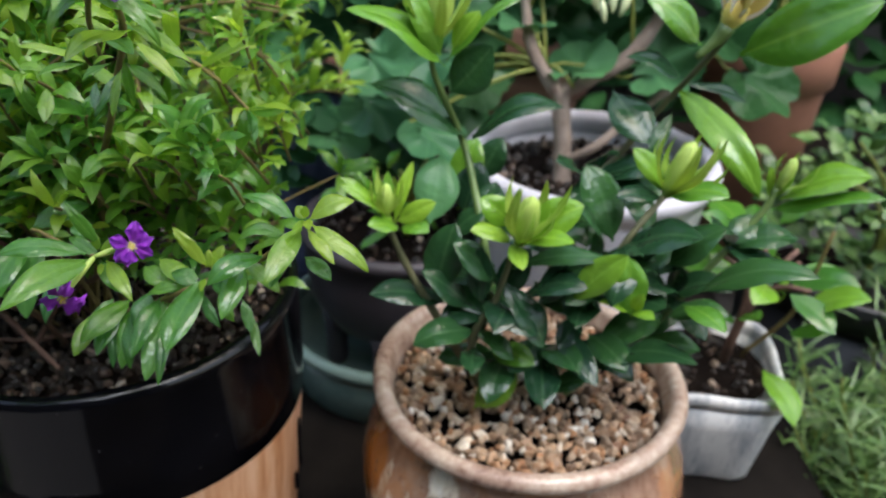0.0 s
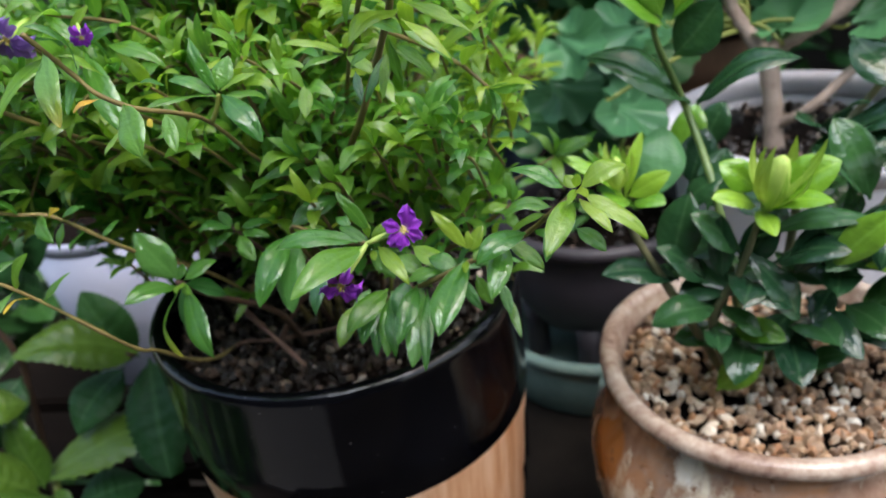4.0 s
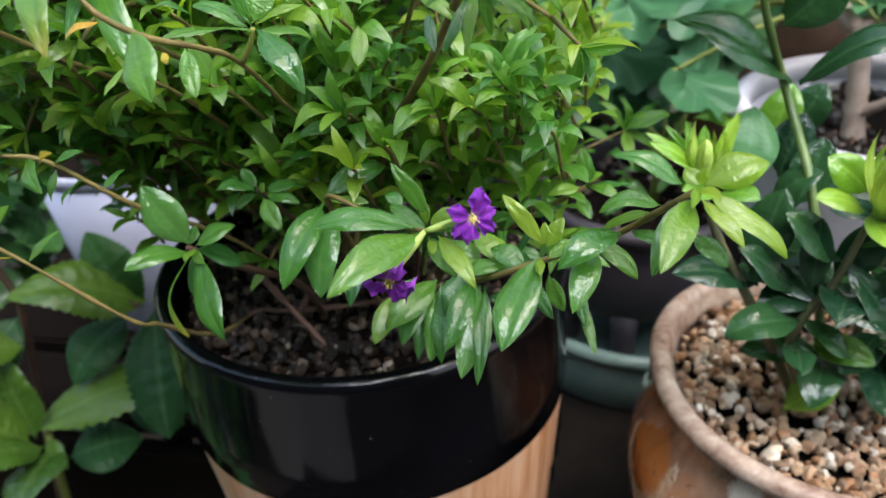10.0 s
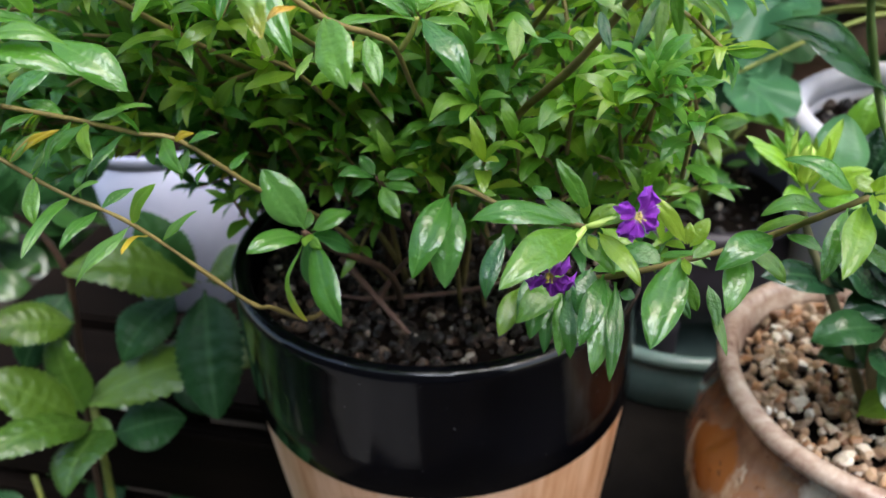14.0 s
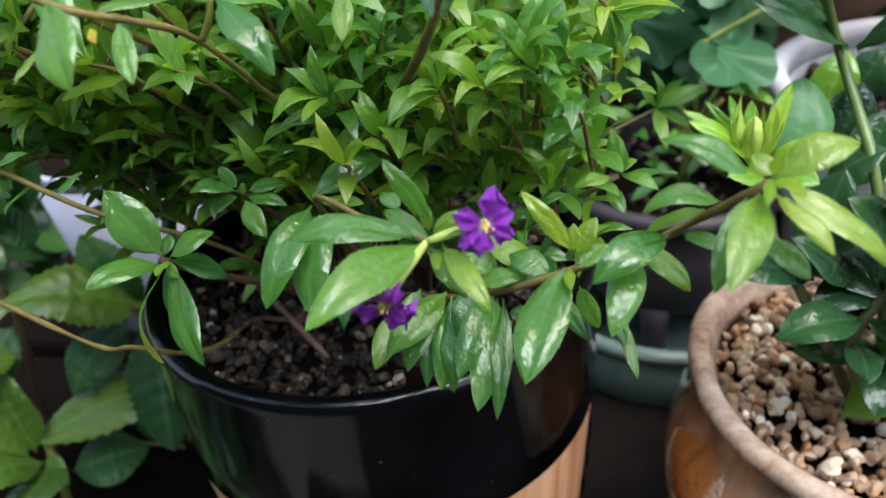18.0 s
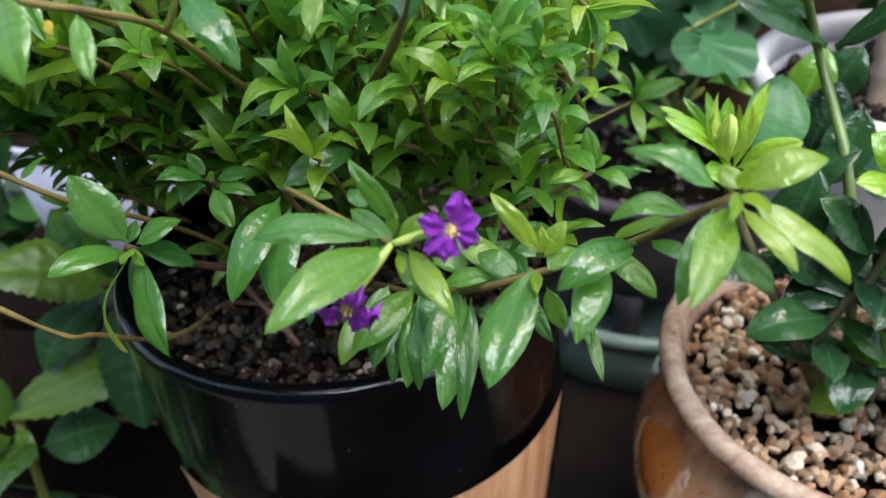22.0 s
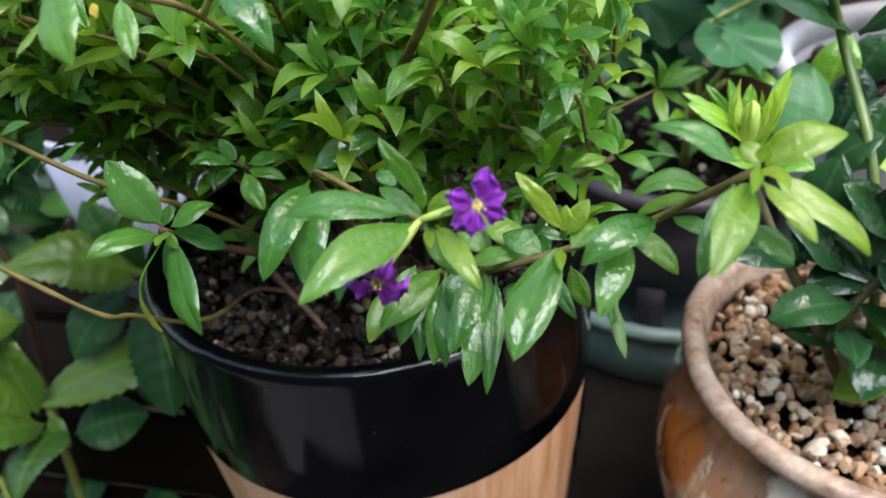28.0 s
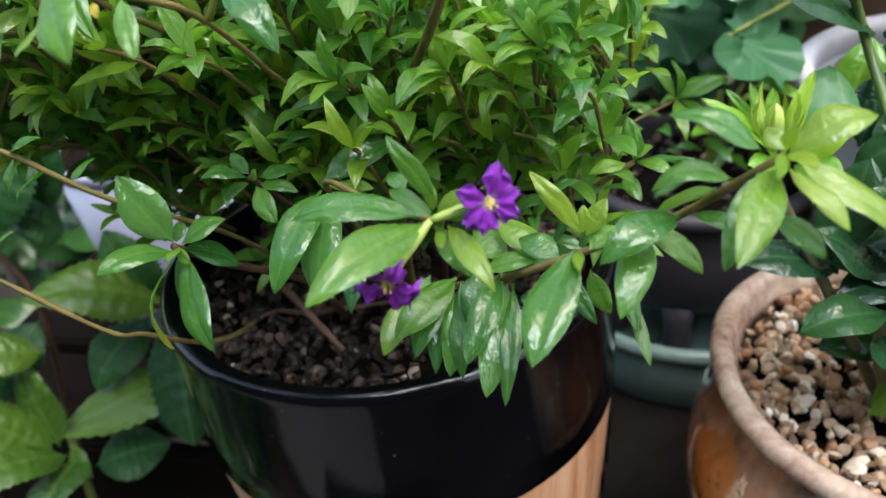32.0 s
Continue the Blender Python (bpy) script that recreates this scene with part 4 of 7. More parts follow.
# the long shoot that leans over the gardenia pot
H0, B0 = Vector((-0.0655, 0.1664, 0.2243)), Vector((-0.0525, 0.1597, 0.2341))
CS, CC = Vector((-0.0403, 0.16, 0.2396)), Vector((-0.027, 0.1498, 0.2556))
stem(spline([SOILC + Vector((0.02, -0.008, 0)), (-0.1, 0.215, 0.185), (-0.082, 0.185, 0.208), H0, B0, CS, CC]), 0.0007, 0.0006, STEM_TAN, cuphea, rough=0.25)
cleaf((-0.0289, 0.1502, 0.2560), (-0.0403, 0.1524, 0.2603), 0.0048, 0.15, LEAF_MID, "u")
cleaf((-0.0261, 0.1499, 0.2563), (-0.0164, 0.1525, 0.2597), 0.0061, 0.16, LEAF_TIP, "u")
cleaf((-0.0255, 0.1489, 0.2556), (-0.0130, 0.1440, 0.2472), 0.0048, 0.13, LEAF_TIP, "u")
cleaf((-0.0262, 0.1484, 0.2546), (-0.0199, 0.1418, 0.2501), 0.0033, 0.1, LEAF_TIP, "u")
cleaf((-0.0271, 0.1481, 0.2481), (-0.0212, 0.1453, 0.2440), 0.0044, 0.1, LEAF_MID, "u")
cleaf((-0.0274, 0.1483, 0.2550), (-0.0328, 0.1336, 0.2499), 0.0058, 0.09, LEAF_TIP, "c")
cleaf((-0.0293, 0.1504, 0.2531), (-0.0334, 0.1405, 0.2447), 0.0044, 0.09, LEAF_MID, "c")
cleaf((-0.0267, 0.1496, 0.2566), (-0.0290, 0.1521, 0.2583), 0.0033, 0.05, LEAF_TIP, "l")
cleaf((-0.0268, 0.1488, 0.2571), (-0.0262, 0.1482, 0.2604), 0.0023, 0.05, LEAF_TIP, "l")
cleaf((-0.0266, 0.1485, 0.2566), (-0.0244, 0.1410, 0.2585), 0.0026, 0.08, LEAF_TIP, "u")
cleaf((-0.0268, 0.1486, 0.2568), (-0.0284, 0.1418, 0.2567), 0.0019, 0.06, LEAF_TIP, "c")
cleaf((-0.0319, 0.1529, 0.2509), (-0.0421, 0.1517, 0.2497), 0.0044, 0.26, LEAF_MID, "u")
cleaf((-0.0338, 0.1551, 0.2483), (-0.0413, 0.1570, 0.2432), 0.0030, 0.1, LEAF_YOUNG, "u")
cleaf((-0.0383, 0.1567, 0.2429), (-0.0487, 0.1467, 0.2408), 0.0065, 0.2, LEAF_MID, "u")
cleaf((-0.0431, 0.1577, 0.2406), (-0.0459, 0.1446, 0.2333), 0.0060, 0.1, LEAF_MID, "c")
cleaf((-0.0428, 0.1586, 0.2402), (-0.0347, 0.1552, 0.2341), 0.0046, 0.12, LEAF_YOUNG, "u")
cleaf((-0.0363, 0.1560, 0.2438), (-0.0309, 0.1516, 0.2434), 0.0034, 0.12, LEAF_MID, "u")
cleaf((-0.0450, 0.1665, 0.2205), (-0.0416, 0.1578, 0.2134), 0.0026, 0.05, LEAF_YOUNG, "c")
cleaf((-0.0515, 0.1634, 0.2284), (-0.0482, 0.1616, 0.2210), 0.0039, 0.08, LEAF_MID, "c")
cleaf((-0.0533, 0.1592, 0.2348), (-0.0580, 0.1412, 0.2263), 0.0087, 0.08, LEAF_MID, "c")
cleaf((-0.0526, 0.1610, 0.2371), (-0.0603, 0.1633, 0.2463), 0.0036, 0.13, LEAF_TIP, "l")
cleaf((-0.0517, 0.1607, 0.2366), (-0.0487, 0.1631, 0.2419), 0.0038, 0.05, LEAF_TIP, "l")
cleaf((-0.0522, 0.1609, 0.2370), (-0.0522, 0.1624, 0.2411), 0.0025, 0.05, LEAF_TIP, "l")
cleaf((-0.0511, 0.1586, 0.2354), (-0.0469, 0.1634, 0.2367), 0.0041, 0.12, LEAF_YOUNG, "u")
cleaf((-0.0527, 0.1585, 0.2354), (-0.0521, 0.1525, 0.2356), 0.0021, 0.05, LEAF_TIP, "c")
cleaf((-0.0562, 0.1633, 0.2305), (-0.0635, 0.1677, 0.2314), 0.0055, 0.12, LEAF_SHADED, "u")
cleaf((-0.0549, 0.1607, 0.2302), (-0.0499, 0.1564, 0.2227), 0.0030, 0.1, LEAF_SHADED, "c")
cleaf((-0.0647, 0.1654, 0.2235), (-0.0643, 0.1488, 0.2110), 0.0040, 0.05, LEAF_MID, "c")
cleaf((-0.0669, 0.1674, 0.2233), (-0.0678, 0.1506, 0.2107), 0.0070, 0.08, LEAF_SHADED, "c")
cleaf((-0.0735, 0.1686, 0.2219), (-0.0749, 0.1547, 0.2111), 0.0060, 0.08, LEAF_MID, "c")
cleaf((-0.0778, 0.1701, 0.2205), (-0.0781, 0.1566, 0.2097), 0.0048, 0.08, LEAF_SHADED, "c")
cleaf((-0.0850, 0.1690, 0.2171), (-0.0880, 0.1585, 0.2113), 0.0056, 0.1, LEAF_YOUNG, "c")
cleaf((-0.0698, 0.1672, 0.2256), (-0.0719, 0.1596, 0.2185), 0.0061, 0.1, LEAF_SHADED, "c")
cleaf((-0.0656, 0.1669, 0.2273), (-0.0582, 0.1679, 0.2271), 0.0054, 0.14, LEAF_SHADED, "u")
cleaf((-0.0636, 0.1652, 0.2212), (-0.0604, 0.1642, 0.2210), 0.0036, 0.1, LEAF_SHADED, "u")
cleaf((-0.0811, 0.1707, 0.2209), (-0.0845, 0.1621, 0.2152), 0.0055, 0.1, LEAF_SHADED, "c")

# leaves that hang from it over the rim
cleaf((-0.0755, 0.1683, 0.2222), (-0.0841, 0.1554, 0.2177), 0.0071, 0.12, LEAF_YOUNG, "c")
cleaf((-0.0744, 0.1674, 0.2221), (-0.0724, 0.1537, 0.2114), 0.0055, 0.08, LEAF_MID, "c")
cleaf((-0.0779, 0.1682, 0.2216), (-0.0811, 0.1561, 0.2135), 0.0064, 0.08, LEAF_MID, "c")
cleaf((-0.0672, 0.1665, 0.2245), (-0.0708, 0.1520, 0.2165), 0.0059, 0.1, LEAF_MID, "c")
cleaf((-0.0687, 0.1732, 0.2317), (-0.0581, 0.1687, 0.2260), 0.0060, 0.12, LEAF_YOUNG, "u")
cleaf((-0.0699, 0.1644, 0.2265), (-0.0601, 0.1650, 0.2285), 0.0042, 0.14, LEAF_MID, "u")
cleaf((-0.0732, 0.1747, 0.2284), (-0.0665, 0.1705, 0.2246), 0.0060, 0.1, LEAF_MID, "u")
cleaf((-0.0661, 0.1671, 0.2223), (-0.0659, 0.1553, 0.2119), 0.0039, 0.05, LEAF_SHADED, "c")
cleaf((-0.0464, 0.1653, 0.2252), (-0.0439, 0.1605, 0.2186), 0.0032, 0.06, LEAF_SHADED, "c")

# the rosette over the planter's rim and the sprig beside it
R0 = Vector((-0.1375, 0.1761, 0.2219))
stem(spline([SOILC + Vector((-0.008, -0.012, 0)), (-0.13, 0.215, 0.185), (-0.136, 0.188, 0.21), R0]), 0.0012, 0.0008, STEM_BROWN, cuphea)
S0 = Vector((-0.1214, 0.1859, 0.2329))
stem(spline([SOILC, (-0.122, 0.22, 0.195), S0]), 0.001, 0.0006, STEM_BROWN, cuphea)
cleaf((-0.1375, 0.1766, 0.2226), (-0.1471, 0.1789, 0.2367), 0.0106, 0.1, LEAF_SHADED, "l")
cleaf((-0.1360, 0.1770, 0.2221), (-0.1269, 0.1815, 0.2254), 0.0065, 0.14, LEAF_MID, "u")
cleaf((-0.1376, 0.1752, 0.2215), (-0.1458, 0.1623, 0.2239), 0.0073, 0.16, LEAF_MID, "u")
cleaf((-0.1374, 0.1744, 0.2201), (-0.1324, 0.1595, 0.2087), 0.0057, 0.2, LEAF_MID, "s")
cleaf((-0.1351, 0.1759, 0.2197), (-0.1244, 0.1610, 0.2068), 0.0086, 0.09, LEAF_MID, "c")
cleaf((-0.1373, 0.1769, 0.2195), (-0.1348, 0.1735, 0.2071), 0.0064, 0.1, LEAF_SHADED, "c")
cleaf((-0.1370, 0.1778, 0.2204), (-0.1296, 0.1851, 0.2113), 0.0070, 0.12, LEAF_SHADED, "u")
cleaf((-0.1380, 0.1780, 0.2216), (-0.1383, 0.1824, 0.2242), 0.0038, 0.08, LEAF_MID, "l")
cleaf((-0.1367, 0.1759, 0.2214), (-0.1320, 0.1726, 0.2200), 0.0030, 0.06, LEAF_YOUNG, "c")
cleaf((-0.1358, 0.1756, 0.2220), (-0.1348, 0.1694, 0.2226), 0.0032, 0.06, LEAF_YOUNG, "u")
cleaf((-0.1218, 0.1854, 0.2328), (-0.1289, 0.1797, 0.2356), 0.0054, 0.18, LEAF_MID, "u")
cleaf((-0.1200, 0.1862, 0.2324), (-0.1123, 0.1909, 0.2311), 0.0052, 0.2, LEAF_MID, "u")
cleaf((-0.1196, 0.1858, 0.2313), (-0.1111, 0.1847, 0.2302), 0.0040, 0.14, LEAF_MID, "u")
cleaf((-0.1221, 0.1867, 0.2331), (-0.1262, 0.1888, 0.2369), 0.0037, 0.08, LEAF_MID, "l")
cleaf((-0.1204, 0.1852, 0.2311), (-0.1148, 0.1798, 0.2257), 0.0053, 0.08, LEAF_MID, "c")
cleaf((-0.1208, 0.1856, 0.2322), (-0.1195, 0.1854, 0.2350), 0.0024, 0.05, LEAF_YOUNG, "l")
cleaf((-0.1221, 0.1857, 0.2315), (-0.1279, 0.1850, 0.2276), 0.0049, 0.14, LEAF_SHADED, "u")

# sprigs behind the flowers
V0 = Vector((-0.0699, 0.2202, 0.2387))
stem(spline([SOILC + Vector((0.02, 0, 0)), (-0.095, 0.24, 0.2), V0]), 0.0011, 0.0006, STEM_BROWN, cuphea)
W0 = Vector((-0.046, 0.2082, 0.2247))
stem(spline([SOILC + Vector((0.025, -0.005, 0)), (-0.085, 0.225, 0.19), (-0.062, 0.212, 0.212), W0]), 0.0011, 0.0006, STEM_TAN, cuphea)
cleaf((-0.0695, 0.2204, 0.2393), (-0.0515, 0.2140, 0.2331), 0.0072, 0.16, LEAF_YOUNG, "u")
cleaf((-0.0698, 0.2205, 0.2398), (-0.0768, 0.2226, 0.2484), 0.0044, 0.1, LEAF_TIP, "l")
cleaf((-0.0695, 0.2209, 0.2407), (-0.0665, 0.2242, 0.2510), 0.0051, 0.08, LEAF_MID, "l")
cleaf((-0.0701, 0.2204, 0.2396), (-0.0647, 0.2185, 0.2436), 0.0051, 0.06, LEAF_TIP, "l")
cleaf((-0.0740, 0.2235, 0.2356), (-0.0793, 0.2137, 0.2314), 0.0086, 0.1, LEAF_MID, "c")
cleaf((-0.0725, 0.2253, 0.2291), (-0.0624, 0.2171, 0.2233), 0.0079, 0.16, LEAF_MID, "u")
cleaf((-0.0463, 0.2088, 0.2257), (-0.0475, 0.2103, 0.2342), 0.0047, 0.1, LEAF_YOUNG, "l")
cleaf((-0.0455, 0.2084, 0.2251), (-0.0377, 0.2027, 0.2242), 0.0041, 0.16, LEAF_YOUNG, "u")
cleaf((-0.0474, 0.2086, 0.2244), (-0.0549, 0.2045, 0.2239), 0.0044, 0.12, LEAF_YOUNG, "u")
cleaf((-0.0465, 0.2088, 0.2257), (-0.0421, 0.2075, 0.2286), 0.0038, 0.08, LEAF_YOUNG, "u")
cleaf((-0.0480, 0.2101, 0.2210), (-0.0443, 0.2038, 0.2180), 0.0038, 0.12, LEAF_MID, "c")
cleaf((-0.0519, 0.2131, 0.2186), (-0.0582, 0.2066, 0.2163), 0.0055, 0.14, LEAF_MID, "u")
cleaf((-0.0943, 0.2020, 0.2351), (-0.1020, 0.2031, 0.2435), 0.0047, 0.12, LEAF_MID, "l")
cleaf((-0.1044, 0.2030, 0.2377), (-0.1094, 0.1972, 0.2378), 0.0062, 0.1, LEAF_MID, "c")
cleaf((-0.1140, 0.2079, 0.2510), (-0.1224, 0.2038, 0.2574), 0.0054, 0.18, LEAF_MID, "u")
cleaf((-0.1135, 0.2081, 0.2507), (-0.0999, 0.2117, 0.2514), 0.0054, 0.2, LEAF_MID, "u")
cleaf((-0.1140, 0.2084, 0.2521), (-0.1128, 0.1994, 0.2459), 0.0050, 0.08, LEAF_MID, "c")
cleaf((-0.1099, 0.1967, 0.2373), (-0.1149, 0.1917, 0.2372), 0.0043, 0.2, LEAF_MID, "u")
pairs(spline([(-0.085, 0.225, 0.19), (-0.062, 0.212, 0.212), W0], 3), LEAF_MID, 0.011)
pairs(spline([(-0.105, 0.215, 0.205), (-0.085, 0.2, 0.215), (-0.064, 0.19, 0.222)], 3), LEAF_MID, 0.011)
pairs(spline([(-0.1, 0.215, 0.2), (-0.075, 0.2, 0.21), (-0.055, 0.19, 0.215)], 3), LEAF_SHADED, 0.012)

# the branch that hangs in from above with the large pale leaf
top_branch = spline([SOILC + Vector((-0.005, -0.004, 0)), (-0.112, 0.215, 0.225), (-0.1113, 0.1856, 0.2552), (-0.1082, 0.1629, 0.2722), (-0.1081, 0.1506, 0.2787), (-0.1117, 0.1421, 0.2831), (-0.1158, 0.1381, 0.2876), (-0.1191, 0.1376, 0.2919), (-0.1212, 0.1343, 0.2979), (-0.1226, 0.1323, 0.3015)])
stem(top_branch, 0.00055, 0.00045, STEM_TAN, cuphea, rough=0.35)
stem(spline([(-0.1077, 0.1641, 0.2716), (-0.1053, 0.1634, 0.2750), (-0.1040, 0.1631, 0.2782)]), 0.0006, 0.0005, STEM_GREEN, cuphea)
cleaf((-0.1127, 0.1403, 0.2847), (-0.1071, 0.1319, 0.2766), 0.0072, 0.07, LEAF_MID, "c")
cleaf((-0.1079, 0.1457, 0.2802), (-0.1047, 0.1401, 0.2740), 0.0036, 0.07, LEAF_MID, "c")
cleaf((-0.1143, 0.1383, 0.2797), (-0.1155, 0.1329, 0.2770), 0.0020, 0.05, LEAF_YOUNG, "u")
cleaf((-0.1156, 0.1380, 0.2868), (-0.1188, 0.1328, 0.2860), 0.0023, 0.14, LEAF_YELLOW, "u")
cleaf((-0.1209, 0.1338, 0.2977), (-0.1153, 0.1231, 0.2867), 0.0056, 0.06, LEAF_MID, "c")
cleaf((-0.1182, 0.1381, 0.2929), (-0.1210, 0.1314, 0.3029), 0.0036, 0.22, LEAF_MID, "u")
cleaf((-0.1157, 0.1415, 0.2902), (-0.1210, 0.1371, 0.2960), 0.0030, 0.12, LEAF_YOUNG, "u")
cleaf((-0.1040, 0.1631, 0.2782), (-0.1098, 0.1684, 0.2894), 0.0035, 0.12, LEAF_MID, "l")
cleaf((-0.1044, 0.1627, 0.2778), (-0.1156, 0.1495, 0.2795), 0.0035, 0.08, LEAF_YOUNG, "u")
cleaf((-0.1033, 0.1633, 0.2778), (-0.0932, 0.1557, 0.2688), 0.0060, 0.14, LEAF_MID, "u")
cleaf((-0.1036, 0.1636, 0.2787), (-0.0946, 0.1663, 0.2812), 0.0027, 0.08, LEAF_TIP, "u")
cleaf((-0.1040, 0.1635, 0.2790), (-0.1018, 0.1684, 0.2851), 0.0058, 0.05, LEAF_MID, "l")
cleaf((-0.1052, 0.1637, 0.2781), (-0.1152, 0.1637, 0.2819), 0.0048, 0.16, LEAF_MID, "u")
cleaf((-0.1032, 0.1632, 0.2774), (-0.0956, 0.1686, 0.2745), 0.0039, 0.14, LEAF_MID, "u")
cleaf((-0.1124, 0.1579, 0.2821), (-0.1165, 0.1540, 0.2847), 0.0029, 0.16, LEAF_MID, "u")
cleaf((-0.1103, 0.1430, 0.2805), (-0.1091, 0.1417, 0.2790), 0.0017, 0.05, LEAF_YELLOW, "c")

# two twigs that reach out past the rim
low_twig = spline([(-0.1, 0.245, 0.164), (-0.1124, 0.239, 0.163), (-0.128, 0.2345, 0.1622), (-0.144, 0.231, 0.1618), (-0.1550, 0.2310, 0.1612), (-0.1475, 0.2000, 0.1780), (-0.1455, 0.1830, 0.1900), (-0.1445, 0.1670, 0.2055), (-0.1455, 0.1580, 0.2139), (-0.1603, 0.1470, 0.2387), (-0.1729, 0.1425, 0.2487), (-0.1860, 0.1380, 0.2620)])
stem(low_twig[:27], 0.0008, 0.0008, ROOT, cuphea, "twig", rough=0.45)
stem(low_twig[26:], 0.0007, 0.0004, STEM_TAN, cuphea, rough=0.55)
cleaf((-0.1704, 0.1434, 0.2467), (-0.1698, 0.1262, 0.2433), 0.0032, 0.1, LEAF_MID, "c")
cleaf((-0.1660, 0.1450, 0.2432), (-0.1688, 0.1345, 0.2403), 0.0037, 0.1, LEAF_MID, "u")
cleaf((-0.1660, 0.1450, 0.2432), (-0.1620, 0.1518, 0.2447), 0.0029, 0.1, LEAF_MID, "u")
cleaf((-0.1609, 0.1468, 0.2392), (-0.1527, 0.1456, 0.2498), 0.0039, 0.1, LEAF_YOUNG, "c")
cleaf((-0.1573, 0.1492, 0.2337), (-0.1497, 0.1530, 0.2399), 0.0027, 0.1, LEAF_YOUNG, "u")
cleaf((-0.1609, 0.1468, 0.2392), (-0.1696, 0.1361, 0.2305), 0.0044, 0.1, LEAF_MID, "u")
cleaf((-0.1588, 0.1481, 0.2362), (-0.1574, 0.1367, 0.2391), 0.0027, 0.1, LEAF_YELLOW, "c")
cleaf((-0.1755, 0.1416, 0.2514), (-0.1723, 0.1345, 0.2450), 0.0044, 0.1, LEAF_MID, "u")
cleaf((-0.1762, 0.1414, 0.2520), (-0.1721, 0.1501, 0.2561), 0.0024, 0.1, LEAF_YOUNG, "u")
cleaf((-0.1788, 0.1405, 0.2547), (-0.1662, 0.1414, 0.2621), 0.0022, 0.1, LEAF_YELLOW, "c")
cleaf((-0.1704, 0.1434, 0.2467), (-0.1641, 0.1448, 0.2498), 0.0022, 0.1, LEAF_MID, "u")
cleaf((-0.1808, 0.1398, 0.2567), (-0.1850, 0.1328, 0.2474), 0.0037, 0.1, LEAF_MID, "u")
cleaf((-0.1821, 0.1394, 0.2580), (-0.1805, 0.1295, 0.2654), 0.0037, 0.1, LEAF_YOUNG, "c")
cleaf((-0.1894, 0.1366, 0.2684), (-0.1918, 0.1254, 0.2643), 0.0069, 0.08, LEAF_YOUNG, "c")
cleaf((-0.1898, 0.1366, 0.2692), (-0.1905, 0.1390, 0.2781), 0.0070, 0.06, LEAF_YOUNG, "l")
cleaf((-0.1858, 0.1382, 0.2641), (-0.1710, 0.1424, 0.2734), 0.0058, 0.1, LEAF_MID, "u")
cleaf((-0.1865, 0.1375, 0.2631), (-0.1867, 0.1293, 0.2575), 0.0067, 0.06, LEAF_MID, "c")
cleaf((-0.1878, 0.1376, 0.2656), (-0.1821, 0.1401, 0.2714), 0.0071, 0.08, LEAF_YOUNG, "u")
cleaf((-0.1789, 0.1405, 0.2548), (-0.1708, 0.1419, 0.2610), 0.0046, 0.08, LEAF_YOUNG, "u")
cleaf((-0.1752, 0.1410, 0.2517), (-0.1621, 0.1436, 0.2624), 0.0042, 0.08, LEAF_MID, "u")
cleaf((-0.1810, 0.1399, 0.2560), (-0.1825, 0.1319, 0.2497), 0.0033, 0.08, LEAF_MID, "u")
cleaf((-0.1887, 0.1367, 0.2676), (-0.1969, 0.1246, 0.2704), 0.0070, 0.14, LEAF_MID, "u")
cleaf((-0.1761, 0.1548, 0.2773), (-0.1918, 0.1420, 0.2790), 0.0064, 0.12, LEAF_MID, "u")
cleaf((-0.1761, 0.1550, 0.2781), (-0.1774, 0.1514, 0.2889), 0.0061, 0.06, LEAF_YOUNG, "l")
cleaf((-0.1740, 0.1548, 0.2739), (-0.1584, 0.1527, 0.2652), 0.0085, 0.1, LEAF_MID, "u")
cleaf((-0.1718, 0.1547, 0.2704), (-0.1789, 0.1438, 0.2639), 0.0064, 0.1, LEAF_MID, "u")
mid_twig = spline([SOILC + Vector((-0.015, 0, 0)), (-0.1400, 0.2050, 0.2050), (-0.1472, 0.1753, 0.2333), (-0.1570, 0.1645, 0.2495), (-0.1647, 0.1607, 0.2527), (-0.1708, 0.1513, 0.2595), (-0.1779, 0.1422, 0.2656)])
stem(mid_twig, 0.0006, 0.0005, STEM_TAN, cuphea, rough=0.2)
cleaf((-0.1605, 0.1628, 0.2509), (-0.1517, 0.1538, 0.2479), 0.0051, 0.1, LEAF_MID, "c")
cleaf((-0.1656, 0.1593, 0.2537), (-0.1693, 0.1477, 0.2479), 0.0033, 0.1, LEAF_MID, "u")
cleaf((-0.1696, 0.1531, 0.2581), (-0.1606, 0.1624, 0.2583), 0.0032, 0.1, LEAF_MID, "u")
cleaf((-0.1582, 0.1639, 0.2500), (-0.1501, 0.1585, 0.2547), 0.0023, 0.1, LEAF_YELLOW, "c")
cleaf((-0.1565, 0.1650, 0.2487), (-0.1487, 0.1660, 0.2514), 0.0028, 0.1, LEAF_MID, "u")
cleaf((-0.1560, 0.1656, 0.2479), (-0.1583, 0.1629, 0.2408), 0.0033, 0.1, LEAF_MID, "u")
cleaf((-0.1699, 0.1527, 0.2585), (-0.1628, 0.1430, 0.2554), 0.0037, 0.1, LEAF_YOUNG, "c")
cleaf((-0.1639, 0.1611, 0.2524), (-0.1661, 0.1572, 0.2587), 0.0030, 0.1, LEAF_MID, "u")
cleaf((-0.1715, 0.1504, 0.2601), (-0.1787, 0.1487, 0.2638), 0.0042, 0.1, LEAF_MID, "u")
cleaf((-0.1708, 0.1513, 0.2595), (-0.1684, 0.1373, 0.2560), 0.0037, 0.1, LEAF_MID, "c")
